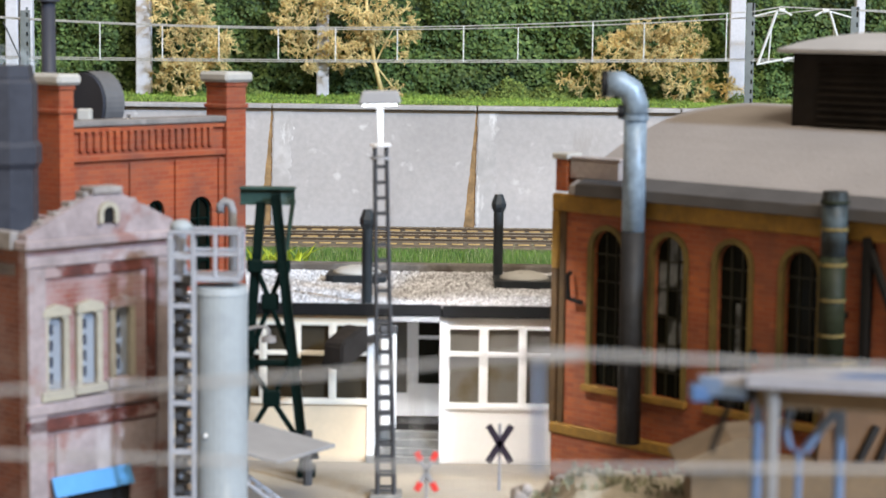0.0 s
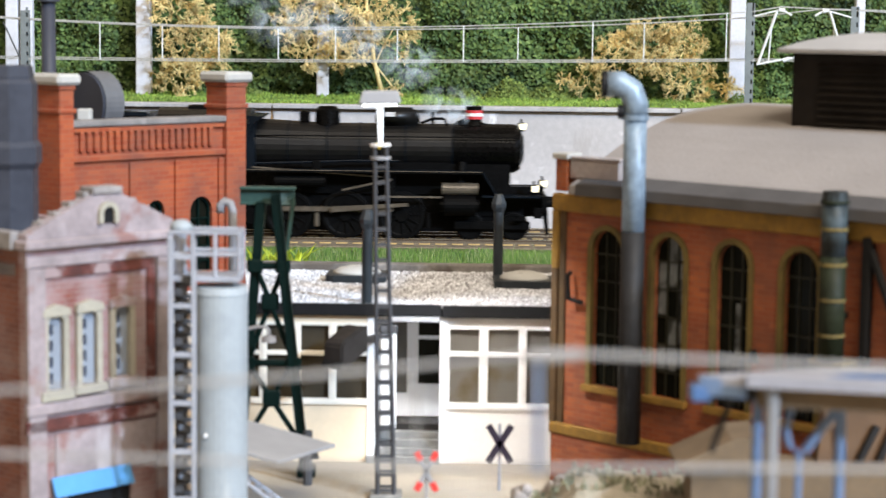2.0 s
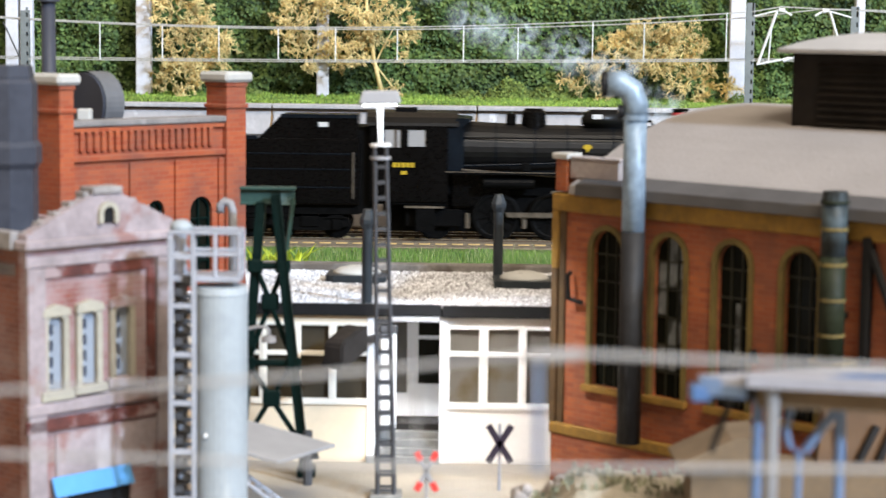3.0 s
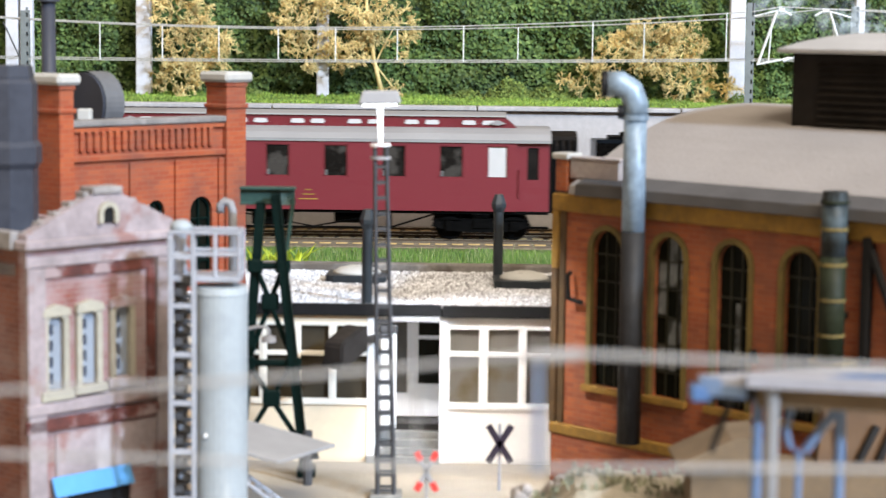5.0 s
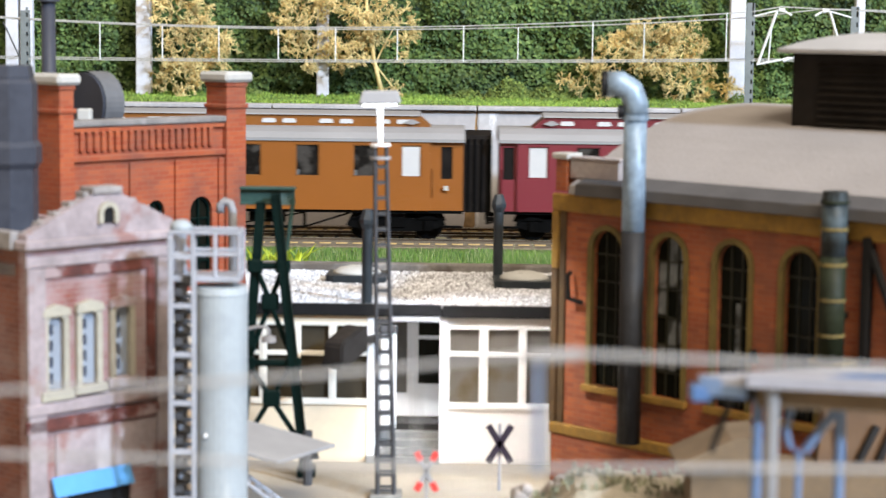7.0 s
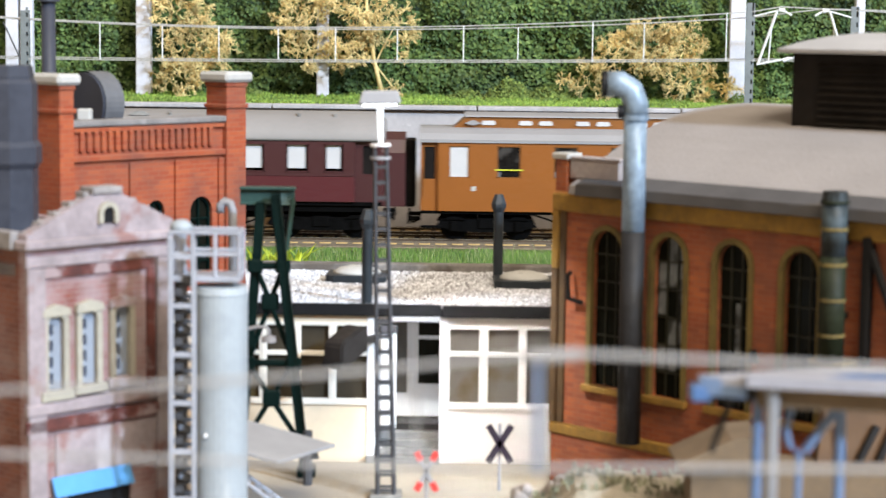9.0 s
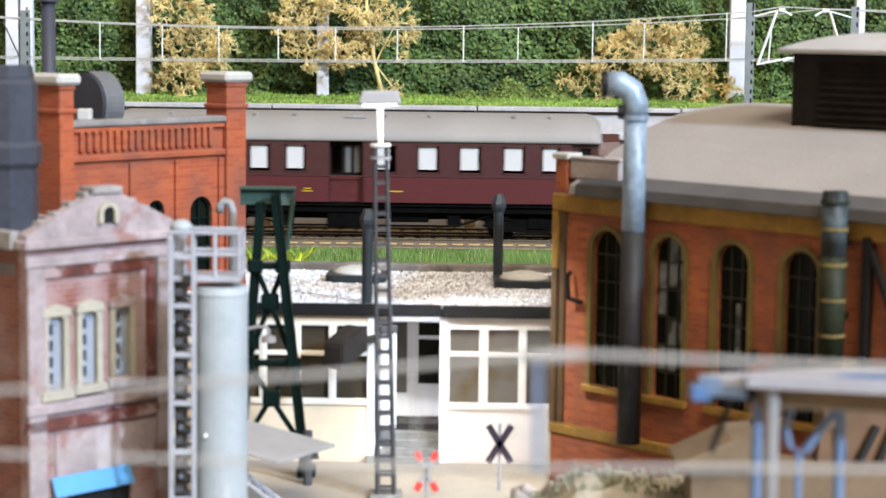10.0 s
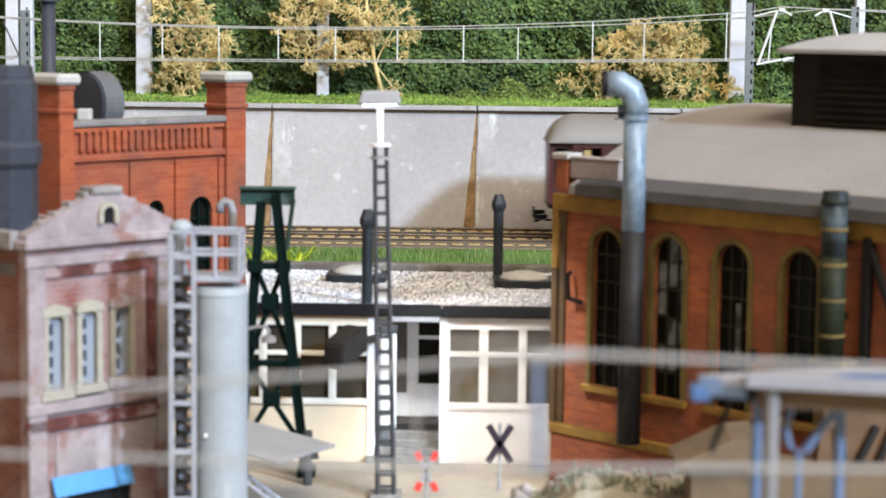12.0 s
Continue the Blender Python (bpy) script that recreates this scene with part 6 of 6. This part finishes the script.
def locomotive():
    c, at = car("steam_locomotive", "black express steam locomotive with brass details and lit lanterns", "locomotive", 0, 735)
    zc, R = 35.2, 9.6
    part("smokebox", rod(rod(bmesh.new(), (at(92), 0, zc), (at(205), 0, zc), R, R, 32), (at(82), 0, zc), (at(93), 0, zc), R * 0.86, R, 32), LOCO, c, smooth=False)
    boiler = bmesh.new()
    rod(boiler, (at(206), 0, zc), (at(430), 0, zc), R - 0.2, R - 0.2, 32)
    rod(boiler, (at(430), 0, zc), (at(560), 0, zc + 0.2), R - 0.2, R + 0.9, 32)
    part("boiler", boiler, LOCO_SHEEN, c, smooth=False)
    for off in (206, 290, 372, 430, 500):
        part("boiler_band", rod(bmesh.new(), (at(off), 0, zc), (at(off) + 0.6, 0, zc), R + (0.1 if off < 440 else 0.6), n=32), LOCO_BLUE, c)
    door = part("smokebox_door", rod(bmesh.new(), (at(80), 0, zc), (at(76), 0, zc), 6.4, 4.8, 24), LOCO, c)
    part("door_hinge", bx(at(75), at(77.5), -0.5, 6, zc - 0.4, zc + 0.4), ROD, door)
    # added black block that closes the gap below the boiler
    part("frame_fill", bx(at(590), at(100), -7.6, 7.6, 17, 30.5, 0.4), GEAR, c)
    part("firebox", bx(at(580), at(470), -8.4, 8.4, 12, 32, 1.0), LOCO, c)
    ch = part("chimney", rod(rod(bmesh.new(), (at(166), 0, zc + 8.8), (at(166), 0, zc + 10.6), 4.4, 3.2, 20), (at(166), 0, zc + 10.5), (at(166), 0, zc + 16.4), 3.1, 3.3, 20), LOCO, c)
    for z, m in ((zc + 11.4, BAND_RED), (zc + 12.6, WHITE), (zc + 13.8, BAND_RED)):
        part("chimney_band", rod(bmesh.new(), (at(166), 0, z), (at(166), 0, z + 1.15), 3.42, n=20), m, ch, "painted chimney ring")
    dome = bmesh.new()
    prism(dome, [(at(344), zc + 8.4), (at(343), zc + 13.6), (at(335), zc + 15.6), (at(272), zc + 15.6), (at(265), zc + 13.6), (at(263), zc + 8.4)], "y", -5.2, 5.2)
    bmesh.ops.bevel(dome, geom=list(dome.edges), offset=1.3, segments=3, affect="EDGES")
    dm = part("sand_dome", dome, LOCO_SHEEN, c, smooth=True)
    part("maker_plate", bx(at(326), at(308), -5.5, -5.1, zc + 12.2, zc + 14.0), BLIND, dm, "pale blank plate")
    part("steam_dome", rod(rod(bmesh.new(), (at(430), 0, zc + 8), (at(430), 0, zc + 14.4), 5.0, 4.8, 20), (at(430), 0, zc + 14.4), (at(430), 0, zc + 15.8), 4.8, 3.4, 20), LOCO, c, smooth=False)
    part("valve_dome", bx(at(480), at(462), -3, 3, zc + 8.8, zc + 14.0, 0.8), LOCO, c)
    part("steam_pipe", tube(bmesh.new(), [(at(262), -3, zc + 9.6), (at(240), -3, zc + 11.5), (at(220), -3, zc + 11.5), (at(214), -3, zc + 9)], 0.55, 8), GEAR, c)
    part("safety_valve", rod(bmesh.new(), (at(240), 0, zc + 9), (at(240), 0, zc + 14), 0.7, n=8), GEAR, c)
    part("hand_rail", rod(bmesh.new(), (at(84), -9.9, zc + 4.6), (at(560), -10.3, zc + 4.6), 0.3, n=6), GEAR, c)
    em = part("boiler_emblem", prism(bmesh.new(), [(at(344), zc + 1.2), (at(340), zc + 2.4), (at(330), zc + 2.4), (at(326), zc + 1.2), (at(332), zc + 0.6), (at(333.5), zc - 0.4), (at(336.5), zc - 0.4), (at(338), zc + 0.6)], "y", -10.5, -9.2), BRASS, c, "brass yellow emblem")
    part("stem", rod(bmesh.new(), (at(335), -10, zc - 1), (at(335), -10, zc - 6), 0.35, n=6), GEAR, em)
    board = bmesh.new()
    for s in (-1, 1):
        y0, y1 = sorted((s * 8.0, s * 16.2))
        box(board, at(590), at(150), y0, y1, 26.2, 26.9)
        box(board, at(150), at(46), y0, y1, 17.0, 17.7)
        prism(board, [(at(150), 26.2), (at(150), 26.9), (at(124), 17.7), (at(124), 17.0)], "y", y0, y1)
    part("running_board", board, LOCO_BLUE, c, "black running board")
    part("board_edge", bx(at(590), at(150), -16.4, -16.1, 26.0, 27.1), GEAR, c)
    # pale strip paints the highlight along the running board
    part("board_highlight", bx(at(588), at(152), -16.55, -16.35, 26.7, 27.0), ROD, c, "pale strip for the highlight on the board edge")
    part("air_tank", rod(bmesh.new(), (at(520), -13, 22.4), (at(430), -13, 22.4), 2.2, n=14), GEAR, c)
    part("frame_plate", bx(at(700), at(40), -6.2, 6.2, 9, 20.6), GEAR, c)
    part("buffer_beam", bx(at(44), at(34), -14.5, 14.5, 11.0, 17.6, 0.3), GEAR, c)
    for y in (-10, 10):
        b = part("buffer", rod(bmesh.new(), (at(34), y, 14.4), (at(10), y, 14.4), 1.4, 1.1, 10), GEAR, c)
        part("buffer_head", rod(bmesh.new(), (at(10), y, 14.4), (at(1), y, 14.4), 2.6, 2.5, 16), GEAR, b)
    part("rail_guard", prism(bmesh.new(), [(at(44), 13), (at(34), 13), (at(30), 3), (at(36), 2)], "y", -13, -9), GEAR, c)
    part("front_steps", bx(at(90), at(72), -14.6, -11.4, 8, 9, 0.1), GEAR, c)
    part("front_plate", bx(at(58), at(44), -14.9, -14.6, 9.0, 13.2), GEAR, c)
    for x, y, z in ((at(58), -12.4, 20.4), (at(38), 11.2, 20.6), (at(80), 0, zc + 8.6)):
        lan = part("lantern", bx(x - 1.7, x + 1.2, y - 1.4, y + 1.4, z - 1.8, z + 1.5, 0.35), GEAR, c, "black lantern case")
        part("lantern_lens", rod(bmesh.new(), (x + 1.1, y, z), (x + 1.7, y, z), 1.4, n=14), LENS, lan, "lit warm lens")
        part("lit_side", bx(x - 0.9, x + 1.1, y - 1.55, y - 1.35, z - 1.2, z + 1.2), LENS, lan, "lit warm side glass")
        part("bail", bx(x - 0.6, x + 0.2, y - 0.5, y + 0.5, z + 1.5, z + 3.0), GEAR, lan)
        part("lantern_stem", rod(bmesh.new(), (x - 0.4, y, z - 3.4), (x - 0.4, y, z - 1.6), 0.5, n=6), GEAR, lan)
    for s in (-1, 1):
        cy = part("cylinder", rod(rod(bmesh.new(), (at(218), s * 13.2, 13.6), (at(162), s * 13.2, 13.6), 4.0, n=20), (at(224), s * 13.2, 13.6), (at(156), s * 13.2, 13.6), 2.4, n=14), GEAR, c, "black steam cylinder")
        # tan colour stands for the highlight on the cylinder cover
        part("valve_chest", rod(bmesh.new(), (at(222), s * 12.6, 20.0), (at(158), s * 12.6, 20.0), 2.4, n=16), ROD, cy, "valve chest coloured tan for its highlight")
        part("steam_feed", rod(bmesh.new(), (at(190), s * 11, 21), (at(186), s * 8.4, 30), 1.8, n=10), GEAR, cy)
        part("slide_bar", bx(at(330), at(222), min(s * 13, s * 14), max(s * 13, s * 14), 16.4, 17.1), ROD, c)
        part("link_bracket", bx(at(322), at(306), min(s * 12, s * 13.4), max(s * 12, s * 13.4), 15, 26, 0.3), GEAR, c)
        part("valve_link", rod(bmesh.new(), (at(400), s * 13.6, 19), (at(312), s * 13.6, 23.4), 0.5, n=6), ROD, c)
    for off in (294, 395, 497):
        wheelset(c, at(off), 9.2, 12)
    for off in (92, 172):
        wheelset(c, at(off), 5.2)
    part("lead_bogie_frame", bx(at(200), at(64), -11.2, -9.9, 4, 7.4, 0.4), GEAR, c)
    wheelset(c, at(606), 6.2)
    part("trailing_frame", bx(at(660), at(560), -12.4, -10.4, 5, 12, 0.6), GEAR, c)
    bar = bmesh.new()
    prism(bar, [(at(502) - at(395), -0.9), (at(502) - at(395), 0.9), (at(289) - at(395), 0.9), (at(289) - at(395), -0.9)], "y", -11.6, -10.8)
    rods.append((part("coupling_rod", bar, ROD, c, "worn steel coupling rod"), at(395), 9.2, 0))
    con = bmesh.new()
    ln = at(262) - at(395)
    prism(con, [(-1, -1.1), (-1, 1.1), (ln, 0.6), (ln, -0.6)], "y", -13.0, -12.2)
    rods.append((part("connecting_rod", con, ROD, c, "worn steel connecting rod"), at(395), 9.2, ln))
    cab = bmesh.new()
    w0, w1 = at(722), at(584)
    wins = [(at(697), at(668), 36.0, 43.0), (at(655), at(624), 36.4, 43.0)]
    for s in (-1, 1):
        y0, y1 = sorted((s * 16.2, s * 15.4))
        part("cab_side", window_side(bmesh.new(), w0, w1, 15, 45, y0, y1, wins), LOCO, c, "black cab side")
        for a, b, z0, z1 in wins:
            part("cab_window", bx(a, b, min(s * 15.6, s * 15.8), max(s * 15.6, s * 15.8), z0, z1), COACH_ROOF, c, "pale lit cab window")
    part("cab_front", bx(w1 - 0.8, w1, -15.4, 15.4, 26, 44), LOCO_BLUE, c)
    part("cab_floor", bx(w0, w1, -15.4, 15.4, 14, 15.2), GEAR, c)
    part("cab_curtain", bx(wins[0][1] - 2.4, wins[0][1] - 1.4, -16.1, -15.9, 35.6, 42.8), SEAT, c)
    prof = [(-16.6, 44.4), (-16.4, 45.6), (-14, 47.6), (-9, 49.2), (0, 50.0), (9, 49.2), (14, 47.6), (16.4, 45.6), (16.6, 44.4)]
    part("cab_roof", prism(cab, prof, "x", at(730), at(566)), LOCO_SHEEN, c)
    part("cab_visor", prism(bmesh.new(), [(at(585), 30), (at(585), 44.6), (at(566), 47.6), (at(540), 47.2), (at(560), 44)], "y", -15.4, 15.4), LOCO_BLUE, c, "blue-black sloped cab front")
    part("roof_hatch", bx(at(680), at(640), -5, 5, 49.4, 50.8, 0.2), GEAR, c)
    part("cab_infill", bx(at(586), at(556), -13.6, 13.6, 26.4, 44.8, 0.4), LOCO_BLUE, c, "blue-black cab front sheet")
    part("fall_plate", bx(at(748), at(716), -13.2, 13.2, 10, 43.6, 0.3), GEAR, c, "black gangway curtain to the tender")
    part("brake_rigging", bx(at(690), at(70), -5.6, 5.6, 2.6, 9.4, 0.2), GEAR, c)
    for off in (246, 345, 446, 548):
        part("brake_shoe", bx(at(off + 4), at(off - 4), -10.6, -9.4, 4.4, 10.4, 0.3), ROD if off in (446, 548) else GEAR, c)
    part("lubricator", bx(at(452), at(438), -15.6, -13.4, 27, 30.6, 0.3), GEAR, c)
    part("injector_pipe", tube(bmesh.new(), [(at(560), -12.6, 29), (at(470), -12.2, 29.6), (at(380), -11.2, 30.4), (at(300), -10.6, 30.4)], 0.45, 6), LOCO_BLUE, c)
    part("reach_rod", rod(bmesh.new(), (at(560), -13.8, 27.6), (at(330), -13.8, 24.4), 0.4, n=6), ROD, c, "worn steel reach rod")
    part("cab_step", bx(at(660), at(590), -16.0, -13, 12.6, 13.4), ROD, c)
    part("step_side", bx(at(640), at(606), -15.6, -14.8, 3.4, 13), GEAR, c)
    for k in range(5):
        part("number_bar", bx(at(682 - k * 8), at(676 - k * 8), -16.45, -16.2, 28.4, 30.2), BRASS, c, "yellow lettering bar")
    part("small_plate", bx(at(667), at(657), -16.4, -16.2, 25.6, 27.0), BRASS, c)


def tender():
    c, at = car("tender", "black coal tender with sloped bunker and twin bogies", "tender", 738, 1072)
    low = bmesh.new()
    box(low, at(1066), at(740), -15.6, 15.6, 13.4, 39.0, 0.6)
    part("tank_body", low, LOCO, c)
    part("bunker", prism(bmesh.new(), [(at(922), 38.8), (at(881), 47.8), (at(745), 47.8), (at(745), 38.8)], "y", -14.6, 14.6), LOCO, c, "black sloped coal bunker")
    part("bunker_rim", bx(at(881), at(745), -15.2, -14.5, 47.0, 48.4), LOCO_BLUE, c)
    part("tank_rail", bx(at(1066), at(922), -15.8, -15.2, 38.6, 40.0), LOCO_BLUE, c)
    part("filler_hatch", rod(bmesh.new(), (at(1000), 0, 38.8), (at(1000), 0, 42.2), 4.2, n=18), GEAR, c)
    part("tank_lid", bx(at(1040), at(975), -6, 6, 38.8, 40.8, 0.3), GEAR, c)
    part("pale_plate", bx(at(814), at(797), -14.9, -14.5, 43.6, 45.4), BLIND, c, "pale blank plate")
    part("frame", bx(at(1070), at(740), -13, 13, 9.6, 13.4), GEAR, c)
    bogie(c, at(980), 21)
    bogie(c, at(830), 21)
    buffers(c, at(1066), -1, 9.4)
    for z in (20, 27, 33):
        part("rivet_strip", bx(at(1060), at(745), -15.85, -15.5, z, z + 0.4), LOCO_BLUE, c)
    part("hand_rail", rod(bmesh.new(), (at(752), -16.2, 16), (at(752), -16.2, 34), 0.35, n=6), ROD, c)


def smoke_material():
    """Thin steam: torn by noise and fading out from the middle of each wisp."""
    m = bpy.data.materials.new("thin_steam")
    m.use_nodes = True
    n, l = m.node_tree.nodes, m.node_tree.links
    n.remove(n["Principled BSDF"])
    out = n["Material Output"]
    tr, df, mx = n.new("ShaderNodeBsdfTransparent"), n.new("ShaderNodeBsdfDiffuse"), n.new("ShaderNodeMixShader")
    df.inputs["Color"].default_value = (0.72, 0.82, 0.90, 1)
    tc, no, mr = n.new("ShaderNodeTexCoord"), n.new("ShaderNodeTexNoise"), n.new("ShaderNodeMapRange")
    no.inputs["Scale"].default_value, no.inputs["Detail"].default_value, no.inputs["Distortion"].default_value = 80, 7, 2.6
    mr.inputs[1].default_value, mr.inputs[2].default_value, mr.inputs[3].default_value, mr.inputs[4].default_value = 0.42, 0.80, 0.0, 0.62
    mp, gr, mu = n.new("ShaderNodeMapping"), n.new("ShaderNodeTexGradient"), n.new("ShaderNodeMath")
    mp.inputs["Scale"].default_value = (1 / 0.0135, 0, 1 / 0.0105)
    gr.gradient_type, mu.operation = "SPHERICAL", "MULTIPLY"
    l.new(tc.outputs["Object"], no.inputs["Vector"])
    l.new(tc.outputs["Object"], mp.inputs["Vector"])
    l.new(mp.outputs["Vector"], gr.inputs["Vector"])
    l.new(no.outputs["Fac"], mr.inputs[0])
    l.new(mr.outputs[0], mu.inputs[0])
    l.new(gr.outputs["Fac"], mu.inputs[1])
    l.new(mu.outputs[0], mx.inputs[0])
    l.new(tr.outputs[0], mx.inputs[1])
    l.new(df.outputs[0], mx.inputs[2])
    l.new(mx.outputs[0], out.inputs["Surface"])
    return m


def steam():
    sm = smoke_material()
    r = random.Random(21)
    for i in range(22):
        born = -1.4 + i * 0.25
        bm = bmesh.new()
        bmesh.ops.create_icosphere(bm, subdivisions=3, radius=1)
        off = Vector((r.uniform(0, 50), r.uniform(0, 50), i))
        for v in bm.verts:
            k = 1 + 0.7 * noise.noise(v.co * 1.3 + off) + 0.35 * noise.noise(v.co * 3.1 + off)
            v.co = (v.co.x * k * 13.0, v.co.y * k * 2.2, v.co.z * k * 10.0)
        p = thing("steam_puff", "faint bluish white puff of chimney steam", "steam", 0, 786, 40, group="chimney steam")
        part("wisp", bm, sm, p, smooth=True)
        puffs.append((p, born, r.uniform(12, 22), r.uniform(20, 30), r.uniform(-20, 20)))


locomotive()
tender()
clerestory_coach(COACH_RED, COACH_RED_DARK, "crimson bogie coach with dark roof lantern and pale grey roof", 1148)
clerestory_coach(COACH_TEAK, COACH_TEAK_DARK, "teak-orange bogie coach with brown roof lantern and pale grey roof", 2052)
plum_coach(2960)
steam()


def motions():
    times = [k * 0.5 for k in range(25)]
    for ob, x in cars:
        walk(ob, [(t, pose((travel(t) + x) * MM, 0.7862, RAIL_Z * MM)) for t in times])
    fine = [k / 15 for k in range(181)]
    way = [travel(t) for t in fine]
    for w, x, r in axles:
        walk(w, [(t, pose(x * MM, 0, r * MM, 0, math.degrees(d / r), 0)) for t, d in zip(fine, way)])
    for w, x, r, length in rods:
        rows = []
        for t, d in zip(fine, way):
            a = d / r
            px, pz = x + 5.0 * math.sin(a), r + 5.0 * math.cos(a)
            tilt = math.degrees(math.asin((pz - 13.6) / length)) if length else 0
            rows.append((t, pose(px * MM, 0, pz * MM, 0, tilt, 0)))
        walk(w, rows)
    for p, born, vx, vz, turn in puffs:
        rows = []
        for t in [k * 0.2 for k in range(61)]:
            age = t - born
            if age <= 0:
                x, z = travel(t) - 166 / PX, 41.0
            else:
                x = travel(born) - 166 / PX + vx * (1 - math.exp(-age * 1.2)) / 1.2
                z = 41.0 + 24 * (1 - math.exp(-age * 5)) + vz * age
            rows.append((t, pose(x * MM, 0.786, z * MM, 0, turn * max(0.0, age) * 0.3, 0)))
        walk(p, rows)


motions()
